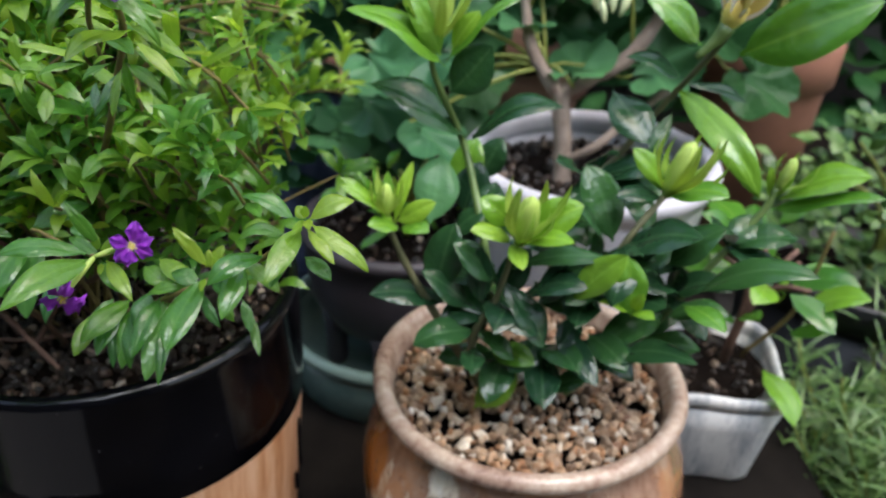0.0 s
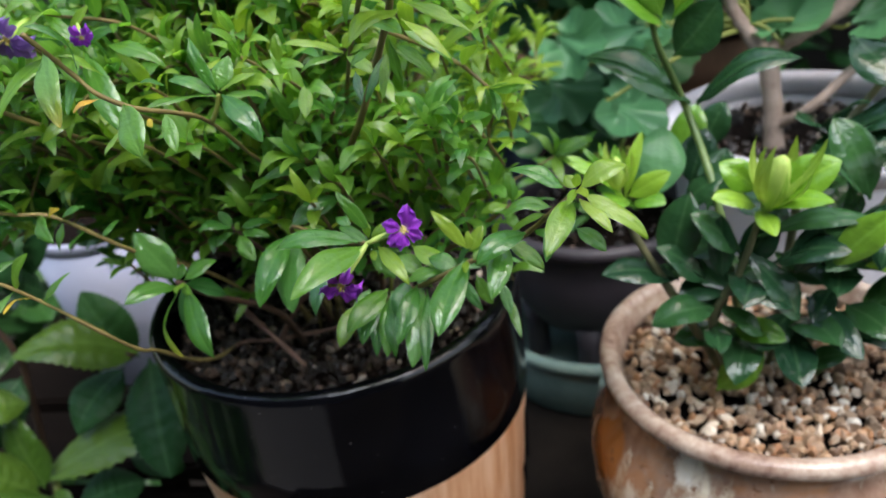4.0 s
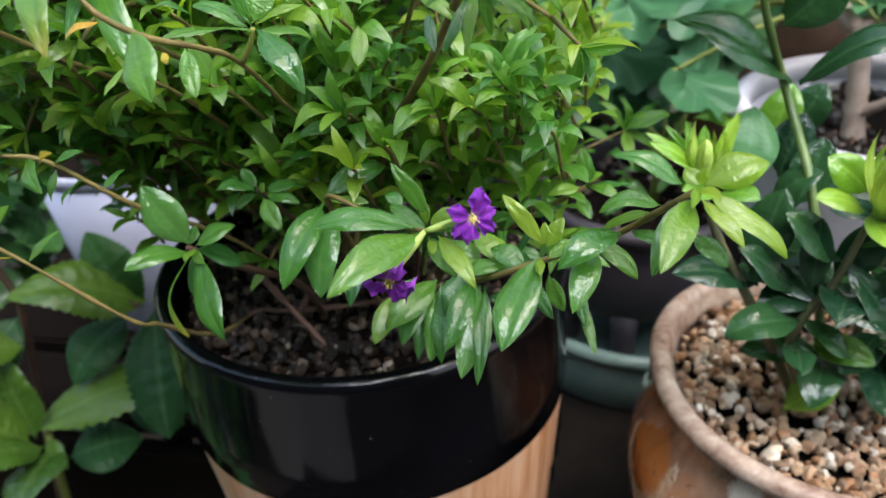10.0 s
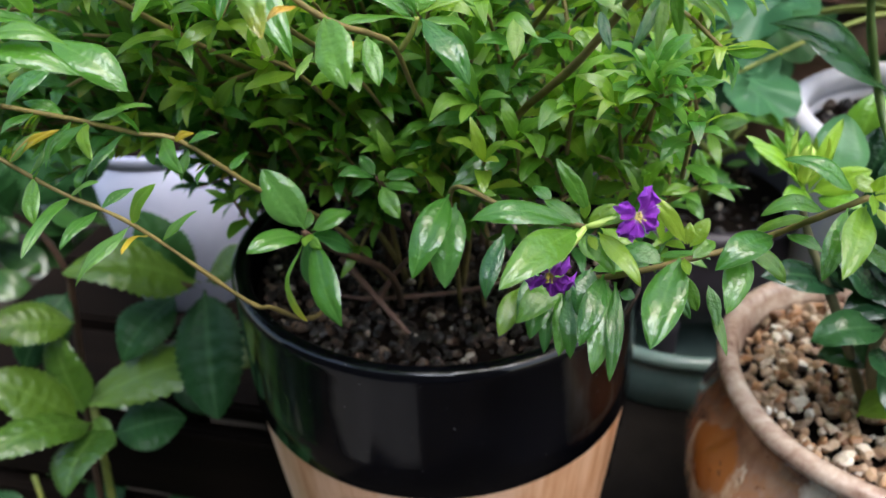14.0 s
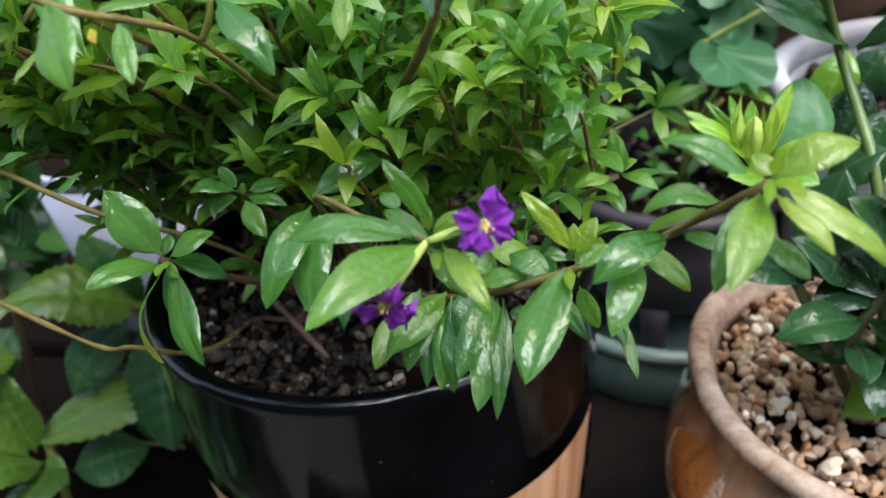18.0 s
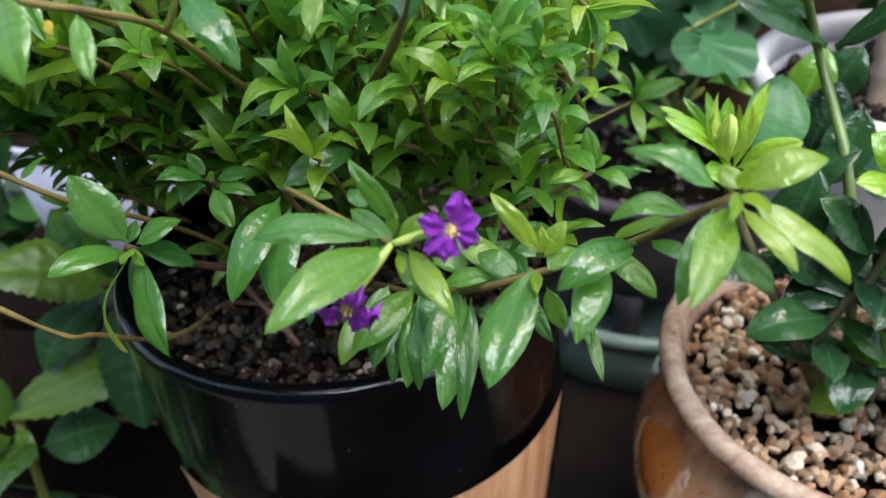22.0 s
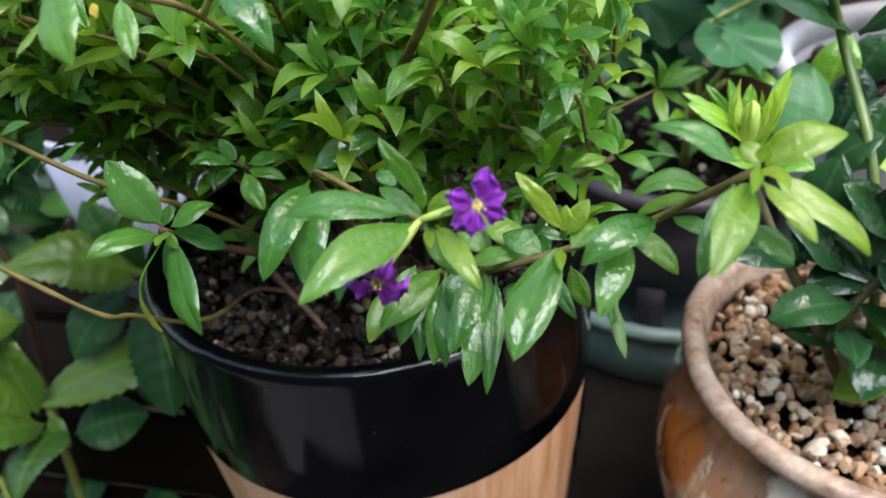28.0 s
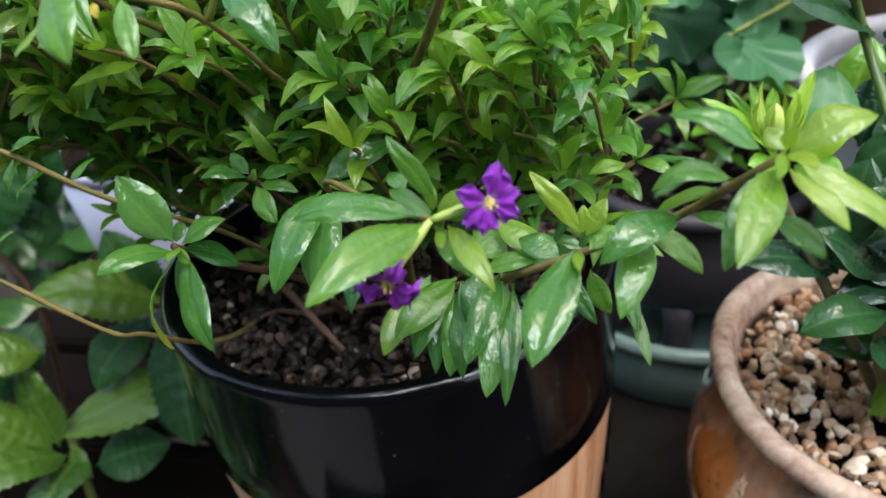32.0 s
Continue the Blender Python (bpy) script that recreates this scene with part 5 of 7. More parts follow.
cleaf((-0.1747, 0.1463, 0.2629), (-0.1764, 0.1383, 0.2617), 0.0041, 0.1, LEAF_MID, "u")
cleaf((-0.1511, 0.1710, 0.2398), (-0.1482, 0.1763, 0.2421), 0.0032, 0.1, LEAF_MID, "u")
cleaf((-0.1531, 0.1688, 0.2430), (-0.1509, 0.1573, 0.2433), 0.0029, 0.1, LEAF_MID, "c")

# bare twigs that lie over the soil
stem(spline([(-0.124, 0.2125, 0.164), (-0.136, 0.219, 0.172), (-0.149, 0.226, 0.181)]), 0.0008, 0.0012, ROOT, cuphea, "twig", rough=0.4)
stem(spline([(-0.142, 0.23, 0.158), (-0.13, 0.235, 0.176), (-0.112, 0.232, 0.19)]), 0.001, 0.0008, ROOT, cuphea, "twig", rough=0.4)


def flower(parent, at, facing, size, mat, seed, tube_from=None, name="flower", spin=0.0):
    """Six crinkled petals round a pale throat, on a ribbed green tube."""
    rng = random.Random(seed)
    f = Vector(facing).normalized()
    m = Matrix.Translation(at) @ f.to_track_quat("Z", "Y").to_matrix().to_4x4() @ Matrix.Rotation(radians(spin), 4, "Z")
    holder = part(name, lathe(name, [(0, -0.06), (0.07, -0.05), (0.1, 0.0), (0.085, 0.015), (0.03, 0.0), (0, -0.02)], 18), STAMEN, parent, m=m @ Matrix.Diagonal((size, size, size, 1)))
    rng_w = [rng.uniform(0.14, 0.2) for _ in range(6)]
    for k in range(6):
        a = radians((-62, -18, 52, 122, 188, 236)[k]) + rng.uniform(-0.15, 0.15)
        le = rng.uniform(0.46, 0.58) * (1.12 if k in (2, 3) else 1.0)
        vs, uvs, fs = [], [], []
        ph, lift = rng.uniform(0, 6), rng.uniform(-0.12, 0.1)
        for i in range(7):
            v = i / 6
            half = (0.04 + rng_w[k] * math.sin(math.pi * min(1, v ** 1.3) * 0.82)) * (1.0 if v < 0.99 else 0.8)
            for j in range(7):
                s = j / 3 - 1
                y = 0.06 + v * le * (1 - 0.22 * abs(s) ** 2.5 * v) + 0.045 * math.sin(s * 9 + ph) * v
                z = 0.2 * v * (1 - v) * 2 + lift * 1.6 * v + (0.13 * math.sin(s * 6 + ph) + 0.09 * math.sin(v * 11 + s * 4 + ph)) * v
                vs.append((s * half * (1 + 0.12 * math.sin(v * 9 + ph)), y, z))
                uvs.append((0.5 + s / 2, v))
        for i in range(6):
            for j in range(6):
                q = i * 7 + j
                fs.append((q, q + 1, q + 8, q + 7))
        part("petal", mesh_from("petal", vs, fs, uvs), mat, holder, m=m @ Matrix.Rotation(a - math.pi / 2, 4, "Z") @ Matrix.Diagonal((size, size, size, 1)))
    for k in range(5):
        d = rand_dir(rng) * 0.08
        q0, q1 = m @ Vector((d.x * size, d.y * size, 0)), m @ Vector((d.x * 1.5 * size, d.y * 1.5 * size, 0.14 * size))
        v, fc = tube_arrays([q0, q0.lerp(q1, 0.7), q1], [size * 0.012, size * 0.012, size * 0.03], 5)
        part("stamen", mesh_from("stamen", v, fc), STAMEN, holder)
    back = Vector(tube_from) if tube_from else Vector(at) - f * size * 0.9
    pts = bezier(back, Vector(back).lerp(Vector(at), 0.3), Vector(at) - f * size * 0.35, Vector(at) - f * size * 0.02, 8)
    v, fc = tube_arrays(pts, [size * k for k in (0.05, 0.07, 0.085, 0.09, 0.09, 0.085, 0.085, 0.09, 0.1)], 10)
    part("calyx", mesh_from("calyx", v, fc), BUD_GREEN, holder, "lime-green calyx tube")


flower(cuphea, (-0.0627, 0.1449, 0.2515), (0.42, -0.8, 0.3), 0.0080, PETAL, 1, tuple(CA), spin=20)
flower(cuphea, (-0.0765, 0.1390, 0.2420), (-0.1, -0.85, -0.3), 0.0084, PETAL, 2, tuple(CA))
flower(cuphea, (-0.0505, 0.1240, 0.3120), (0.05, -0.9, 0.35), 0.0088, PETAL, 3)
flower(cuphea, (-0.1545, 0.1690, 0.2935), (-0.15, -0.85, -0.25), 0.0105, PETAL_PALE, 4)
flower(cuphea, (-0.1365, 0.1700, 0.2920), (0.3, -0.5, -0.4), 0.005, PETAL, 5)
flower(cuphea, (-0.1369, 0.2, 0.314), (0.1, -0.8, 0.3), 0.006, PETAL_WHITE, 6)
flower(cuphea, (-0.1095, 0.185, 0.3003), (0.1, -0.8, 0.3), 0.0045, PETAL_WHITE, 7)
flower(cuphea, (-0.1926, 0.2, 0.3206), (-0.1, -0.8, 0.0), 0.008, PETAL_PALE, 8)
flower(cuphea, (-0.1724, 0.2, 0.3208), (0.1, -0.8, 0.0), 0.008, PETAL, 9)

# shoots under the upper flowers
for tip, out in (((-0.0535, 0.1290, 0.3085), 1), ((-0.148, 0.176, 0.297), -1)):
    tip = Vector(tip)
    line = spline([SOILC, SOILC.lerp(tip, 0.45) + Vector((0, 0.02, 0.03)), tip + Vector((-0.012 * out, 0.022, -0.012)), tip])
    stem(line, 0.0008, 0.0004, STEM_TAN, cuphea, rough=0.25)
    spray(tip, [(tip.x + 0.010, tip.y - 0.004, tip.z - 0.009, 0.6), (tip.x - 0.007, tip.y - 0.002, tip.z + 0.009, 0.6), (tip.x - 0.007, tip.y - 0.005, tip.z - 0.009, 0.9),
                (tip.x + 0.010, tip.y + 0.01, tip.z + 0.002, 0.8), (tip.x - 0.012, tip.y + 0.006, tip.z - 0.006, 0.8)], LEAF_YOUNG)
    pairs(line[9:-1], LEAF_YOUNG, 0.014, every=2)

# the dense whorl below the upper flower
WH = Vector((-0.0615, 0.156, 0.2925))
stem(spline([SOILC + Vector((0.01, 0, 0)), (-0.1, 0.215, 0.225), (-0.075, 0.175, 0.268), WH, (-0.0560, 0.140, 0.303), (-0.0535, 0.130, 0.308)]), 0.0011, 0.0005, STEM_TAN, cuphea, rough=0.25)
cleaf((-0.0576, 0.1499, 0.2953), (-0.0633, 0.1336, 0.2942), 0.0069, 0.1, LEAF_TIP, "u")
cleaf((-0.0603, 0.1540, 0.2953), (-0.0705, 0.1512, 0.2984), 0.0032, 0.16, LEAF_TIP, "u")
cleaf((-0.0621, 0.1552, 0.2934), (-0.0730, 0.1557, 0.2942), 0.0028, 0.14, LEAF_TIP, "u")
cleaf((-0.0631, 0.1568, 0.2923), (-0.0734, 0.1569, 0.2915), 0.0029, 0.16, LEAF_YOUNG, "u")
cleaf((-0.0561, 0.1447, 0.2983), (-0.0429, 0.1381, 0.2927), 0.0034, 0.08, LEAF_TIP, "u")
cleaf((-0.0576, 0.1513, 0.2933), (-0.0483, 0.1463, 0.2859), 0.0030, 0.1, LEAF_TIP, "u")
cleaf((-0.0585, 0.1525, 0.2909), (-0.0489, 0.1518, 0.2835), 0.0029, 0.12, LEAF_YOUNG, "u")
cleaf((-0.0604, 0.1533, 0.2881), (-0.0525, 0.1490, 0.2824), 0.0031, 0.14, LEAF_YOUNG, "u")
cleaf((-0.0609, 0.1539, 0.2871), (-0.0539, 0.1545, 0.2801), 0.0026, 0.12, LEAF_YOUNG, "u")
cleaf((-0.0620, 0.1536, 0.2867), (-0.0628, 0.1475, 0.2789), 0.0022, 0.06, LEAF_YOUNG, "c")
cleaf((-0.0629, 0.1543, 0.2860), (-0.0665, 0.1478, 0.2786), 0.0022, 0.08, LEAF_SHADED, "c")
cleaf((-0.0641, 0.1548, 0.2875), (-0.0698, 0.1523, 0.2842), 0.0028, 0.12, LEAF_YOUNG, "u")
cleaf((-0.0612, 0.1535, 0.2889), (-0.0595, 0.1518, 0.2800), 0.0024, 0.08, LEAF_YOUNG, "c")
cleaf((-0.0559, 0.1416, 0.3014), (-0.0456, 0.1413, 0.3002), 0.0014, 0.06, LEAF_TIP, "u")
cleaf((-0.0754, 0.1686, 0.2834), (-0.0874, 0.1646, 0.2872), 0.0034, 0.12, LEAF_TIP, "u")
cleaf((-0.0759, 0.1682, 0.2828), (-0.0844, 0.1629, 0.2809), 0.0036, 0.14, LEAF_YOUNG, "u")
cleaf((-0.0755, 0.1689, 0.2842), (-0.0721, 0.1688, 0.2878), 0.0029, 0.08, LEAF_TIP, "l")
cleaf((-0.0759, 0.1688, 0.2842), (-0.0785, 0.1677, 0.2888), 0.0018, 0.06, LEAF_TIP, "l")
cleaf((-0.0750, 0.1683, 0.2826), (-0.0672, 0.1636, 0.2786), 0.0034, 0.12, LEAF_YOUNG, "u")
cleaf((-0.0720, 0.1636, 0.2804), (-0.0698, 0.1571, 0.2755), 0.0023, 0.06, LEAF_SHADED, "c")
cleaf((-0.0741, 0.1687, 0.2829), (-0.0690, 0.1681, 0.2846), 0.0030, 0.14, LEAF_TIP, "u")
cleaf((-0.0914, 0.1711, 0.2817), (-0.0914, 0.1724, 0.2880), 0.0033, 0.06, LEAF_TIP, "l")
cleaf((-0.0914, 0.1709, 0.2812), (-0.0852, 0.1693, 0.2805), 0.0034, 0.12, LEAF_YOUNG, "u")
cleaf((-0.0883, 0.1749, 0.2749), (-0.0870, 0.1679, 0.2693), 0.0039, 0.06, LEAF_YOUNG, "c")

# leaves under the lilac flowers
stem(spline([SOILC + Vector((-0.01, 0.0, 0.0)), (-0.135, 0.215, 0.24), (-0.1385, 0.1788, 0.2727), (-0.1471, 0.1785, 0.2886)]), 0.0008, 0.0005, STEM_TAN, cuphea)
stem(spline([(-0.14, 0.24, 0.22), (-0.1759, 0.1738, 0.2795), (-0.1793, 0.1676, 0.3011)]), 0.0008, 0.0005, STEM_TAN, cuphea)
cleaf((-0.1471, 0.1784, 0.2883), (-0.1580, 0.1588, 0.2770), 0.0058, 0.1, LEAF_YOUNG, "u")
cleaf((-0.1484, 0.1785, 0.2903), (-0.1713, 0.1570, 0.2903), 0.0050, 0.14, LEAF_MID, "u")
cleaf((-0.1426, 0.1787, 0.2863), (-0.1298, 0.1655, 0.2685), 0.0074, 0.08, LEAF_MID, "c")
cleaf((-0.1386, 0.1819, 0.2872), (-0.1227, 0.1781, 0.2812), 0.0058, 0.14, LEAF_YOUNG, "u")
cleaf((-0.1470, 0.1790, 0.2898), (-0.1394, 0.1811, 0.2969), 0.0036, 0.06, LEAF_TIP, "l")
cleaf((-0.1504, 0.1792, 0.2919), (-0.1600, 0.1707, 0.2961), 0.0051, 0.12, LEAF_YOUNG, "u")
cleaf((-0.1629, 0.1758, 0.2946), (-0.1624, 0.1772, 0.3029), 0.0047, 0.05, LEAF_TIP, "l")
cleaf((-0.1621, 0.1764, 0.2952), (-0.1511, 0.1802, 0.3007), 0.0047, 0.1, LEAF_YOUNG, "u")
cleaf((-0.1440, 0.1785, 0.2843), (-0.1446, 0.1665, 0.2751), 0.0043, 0.08, LEAF_MID, "c")
cleaf((-0.1448, 0.1790, 0.2903), (-0.1398, 0.1670, 0.2823), 0.0074, 0.06, LEAF_YOUNG, "c")
cleaf((-0.1797, 0.1673, 0.3008), (-0.1744, 0.1545, 0.2892), 0.0082, 0.07, LEAF_MID, "c")
cleaf((-0.1802, 0.1667, 0.3001), (-0.1876, 0.1537, 0.3000), 0.0067, 0.14, LEAF_MID, "u")
cleaf((-0.1780, 0.1690, 0.3029), (-0.1704, 0.1732, 0.3104), 0.0050, 0.1, LEAF_MID, "l")
cleaf((-0.1775, 0.1691, 0.3021), (-0.1663, 0.1751, 0.3081), 0.0051, 0.14, LEAF_MID, "u")
cleaf((-0.1787, 0.1679, 0.3009), (-0.1658, 0.1676, 0.2971), 0.0059, 0.12, LEAF_YOUNG, "u")
cleaf((-0.1800, 0.1674, 0.3023), (-0.1801, 0.1696, 0.3170), 0.0060, 0.06, LEAF_MID, "l")
cleaf((-0.1784, 0.1671, 0.3015), (-0.1745, 0.1682, 0.3054), 0.0040, 0.05, LEAF_TIP, "l")
cleaf((-0.1712, 0.1319, 0.2799), (-0.1761, 0.1233, 0.2846), 0.0059, 0.14, LEAF_YOUNG, "u")
cleaf((-0.1707, 0.1328, 0.2809), (-0.1562, 0.1371, 0.2795), 0.0052, 0.18, LEAF_YOUNG, "u")
cleaf((-0.1709, 0.1329, 0.2816), (-0.1726, 0.1354, 0.2900), 0.0060, 0.06, LEAF_YOUNG, "l")
cleaf((-0.1705, 0.1324, 0.2799), (-0.1540, 0.1350, 0.2750), 0.0059, 0.12, LEAF_MID, "u")
cleaf((-0.1718, 0.1341, 0.2825), (-0.1707, 0.1358, 0.2876), 0.0036, 0.05, LEAF_TIP, "l")

# the body of the bush
DOME = Vector((-0.135, 0.275, 0.175))


def open_air(p):
    """Keeps the foliage behind the front shoots and off the soil."""
    if p.y < 0.155 or (p.y < 0.19 and p.z < 0.265) or (p.y < 0.212 and p.z < 0.218):
        return False
    if p.x > -0.03 and p.z < 0.255:
        return False
    if p.y > 0.24 and p.z < 0.205:
        return False
    return p.z > 0.188 and p.x < -0.038


TWIGS = {"made": 0, "v": [], "f": []}


def twig_part(v, f):
    """A fine side twig: the first ones as parts, the rest joined at the end."""
    TWIGS["made"] += 1
    if TWIGS["made"] <= 200:
        part("twig", mesh_from("twig", v, f), STEM_TAN, cuphea)
    else:
        n = len(TWIGS["v"])
        TWIGS["v"] += v
        TWIGS["f"] += [tuple(k + n for k in q) for q in f]


def bush():
    rng = random.Random(5)
    made, mains = 0, []
    while made < 46:
        az, el = rng.uniform(0, 2 * math.pi), radians(rng.uniform(8, 88))
        d = Vector((math.cos(az) * math.cos(el), math.sin(az) * math.cos(el), math.sin(el)))
        tip = DOME + Vector((d.x * 0.165, d.y * 0.15, d.z * 0.165)) * rng.uniform(0.72, 1.0)
        if not open_air(tip):
            continue
        made += 1
        base = SOILC + Vector((rng.uniform(-0.02, 0.02), rng.uniform(-0.004, 0.03), 0))
        if mains and made > 12:
            base = min((q for ln in mains for q in ln[6:12]), key=lambda q: (q - tip).length + rng.random() * 0.03)
            line = bezier(base, base.lerp(tip, 0.3) + Vector((0, 0, 0.012)), base.lerp(tip, 0.65) + Vector((0, 0, 0.015)), tip, 22)
        else:
            line = bezier(base, base + Vector((d.x * 0.02, d.y * 0.02, 0.06)), base.lerp(tip, 0.6) + Vector((0, 0, 0.03)), tip, 22)
            mains.append(line)
        stem(line, 0.0012 if made <= 12 else 0.0008, 0.0005, rng.choice((STEM_BROWN, STEM_BROWN, STEM_TAN)), cuphea, sides=5)
        mat = rng.choice((LEAF_MID, LEAF_YOUNG, LEAF_MID, LEAF_YOUNG, LEAF_TIP))
        mat = LEAF_MID if tip.x < -0.22 else mat
        for i in range(6, 22):
            p = line[i]
            if open_air(p) and (p.z < 0.295 or i % 2):
                pairs([line[i - 1], p, line[min(22, i + 1)]], mat, 0.0155, wide=1.0, start=1, every=2, rng=rng, single=p.y < 0.215 and leaves.count < 290)
        crown(tip, line[-1] - line[-2], LEAF_TIP, 0.013, rng, single=False)
        for i in range(5, 22):
            if rng.random() < 0.3:
                continue
            p = line[i]
            t = (line[i + 1] - line[i - 1]).normalized()
            o = (t * 0.6 + rand_dir(rng) * 0.85 + Vector((0, -0.12, 0.2))).normalized()
            le = rng.uniform(0.022, 0.05)
            end = p + o * le
            if not open_air(end) or (end.z > 0.295 and rng.random() < 0.6):
                continue
            side = bezier(p, p + o * le * 0.4, p + o * le * 0.7 + Vector((0, 0, 0.006)), end, 5)
            v, f = tube_arrays(side, taper(6, 0.0008, 0.0005), 4)
            twig_part(v, f)
            pairs(side[2:], mat, 0.0145, wide=1.0, rng=rng, single=False)
            crown(end, end - p, LEAF_TIP if rng.random() < 0.5 else LEAF_MID, 0.0115, rng, single=False, n=4)
    # short low shoots that fill the skirt
    low = 0
    while low < 60:
        ln = rng.choice(mains)
        p = ln[rng.randrange(4, 11)]
        o = (rand_dir(rng, 0.35) + Vector((-0.25, -0.1, 0.15))).normalized()
        end = p + o * rng.uniform(0.03, 0.06)
        if not (open_air(end) or (end.x < -0.15 and end.y > 0.225 and end.z > 0.19)):
            continue
        low += 1
        side = bezier(p, p + o * 0.012 + Vector((0, 0, 0.008)), p.lerp(end, 0.7) + Vector((0, 0, 0.008)), end, 6)
        v, f = tube_arrays(side, taper(7, 0.0008, 0.0005), 4)
        twig_part(v, f)
        pairs(side[2:], rng.choice((LEAF_MID, LEAF_YOUNG, LEAF_MID)), 0.0125, wide=1.0, rng=rng, single=False)
        crown(end, end - p, LEAF_YOUNG, 0.0115, rng, single=False, n=4)


bush()
# the shoots at the planter's far left side
rngs = random.Random(23)


def side_shoots(tips):
    """Leafy shoots that leave the inner stems and end at the tips."""
    for tip in tips:
        root = SOILC + Vector((-0.02, 0.005, 0.0))
        line = spline([root.lerp(Vector(tip), 0.42) + Vector((0, 0.012, 0.012)), root.lerp(Vector(tip), 0.7) + Vector((0, 0.006, 0.014)), tip], 4)
        stem(line, 0.0009, 0.0005, STEM_BROWN, cuphea, sides=5)
        # shoots far to the left get the leaf colour with shade in it
        pairs(line[4:], LEAF_SHADED if tip[0] < -0.18 else LEAF_MID, 0.0125, wide=1.0, rng=rngs, single=False)
        crown(tip, line[-1] - line[-2], LEAF_SHADED if tip[0] < -0.18 else LEAF_YOUNG, 0.012, rngs, single=False)


side_shoots(((-0.19, 0.24, 0.225), (-0.2, 0.262, 0.216), (-0.178, 0.262, 0.206), (-0.215, 0.268, 0.235), (-0.17, 0.235, 0.222), (-0.19, 0.285, 0.205), (-0.222, 0.25, 0.25), (-0.205, 0.235, 0.245), (-0.225, 0.29, 0.215), (-0.24, 0.275, 0.225), (-0.21, 0.3, 0.2), (-0.255, 0.29, 0.24), (-0.235, 0.255, 0.235), (-0.225, 0.272, 0.204), (-0.17, 0.205, 0.262)))
# those that hang below the rim
side_shoots(((-0.208, 0.28, 0.19), (-0.222, 0.285, 0.184), (-0.192, 0.275, 0.19), (-0.238, 0.282, 0.196), (-0.205, 0.262, 0.196), (-0.225, 0.275, 0.174), (-0.205, 0.27, 0.174), (-0.24, 0.285, 0.178), (-0.192, 0.262, 0.178), (-0.215, 0.285, 0.168)))
# those that fill the bush behind the flowers
side_shoots(((-0.085, 0.235, 0.215), (-0.095, 0.24, 0.235), (-0.075, 0.245, 0.225), (-0.105, 0.228, 0.222), (-0.115, 0.235, 0.215), (-0.062, 0.25, 0.218), (-0.12, 0.215, 0.212), (-0.108, 0.218, 0.205), (-0.1, 0.21, 0.218), (-0.092, 0.222, 0.212), (-0.085, 0.215, 0.232), (-0.112, 0.213, 0.228), (-0.128, 0.22, 0.222), (-0.097, 0.225, 0.225), (-0.155, 0.21, 0.25), (-0.14, 0.205, 0.26), (-0.125, 0.208, 0.252), (-0.11, 0.205, 0.265), (-0.095, 0.208, 0.255), (-0.148, 0.212, 0.236), (-0.132, 0.205, 0.275), (-0.165, 0.215, 0.24), (-0.118, 0.212, 0.242), (-0.15, 0.2, 0.275), (-0.1, 0.2, 0.275)))

# leafy sprigs at mid depth: those behind the flowers, then those low in the bush
rngm = random.Random(64)


def mid_sprig(end, mats):
    base = end + Vector((rngm.uniform(-0.01, 0.01), 0.022, -0.022))
    line = spline([base, base.lerp(end, 0.55) + Vector((0, -0.002, 0.004)), end], 3)
    v, f = tube_arrays(line, taper(len(line), 0.0006, 0.0004), 4)
    twig_part(v, f)
    mat = rngm.choice(mats)
    pairs(line[1::2], mat, 0.0128, wide=1.15, rng=rngm, single=False, spread=1.0)
    crown(end, Vector((0, -0.5, 0.6)), mat, 0.013, rngm, single=False, n=3)


for k in range(80):
    tip = Vector((rngm.uniform(-0.155, -0.045), rngm.uniform(0.178, 0.228), rngm.uniform(0.222, 0.285)))
    if tip.y < 0.196 and tip.z < 0.243:
        tip.y += 0.02
    mid_sprig(tip, (LEAF_MID, LEAF_YOUNG, LEAF_YOUNG, LEAF_YOUNG, LEAF_TIP))
for k in range(56):
    mid_sprig(Vector((rngm.uniform(-0.18, -0.048), rngm.uniform(0.203, 0.24), rngm.uniform(0.205, 0.255))), (LEAF_YOUNG, LEAF_YOUNG, LEAF_TIP))

# the shoot that rises past the gardenia
far = spline([SOILC + Vector((0.02, 0.01, 0)), (-0.09, 0.28, 0.23), (-0.05, 0.295, 0.268), (-0.02, 0.3, 0.282), (0.003, 0.3, 0.293)])
stem(far, 0.0008, 0.0005, STEM_GREEN, cuphea)
pairs(far[9:], LEAF_YOUNG, 0.014, every=1, single=False)
LM = Vector((-0.036, 0.2824, 0.2071))
stem(spline([SOILC + Vector((0.02, 0.005, 0)), (-0.085, 0.262, 0.185), (-0.058, 0.274, 0.198), LM]), 0.0005, 0.0004, STEM_TAN, cuphea)
spray(LM, [(-0.0215, 0.2890, 0.2100, 1.2), (-0.0280, 0.2740, 0.2150, 0.9), (-0.0450, 0.2850, 0.2160, 0.9), (-0.0330, 0.2690, 0.2000, 0.9), (-0.0380, 0.2800, 0.2200, 0.8), (-0.0260, 0.2850, 0.1980, 0.9)], LEAF_YOUNG)
part("twig_rest", mesh_from("twig_rest", TWIGS["v"], TWIGS["f"]), STEM_TAN, cuphea, kind="stuff")
leaves.close()

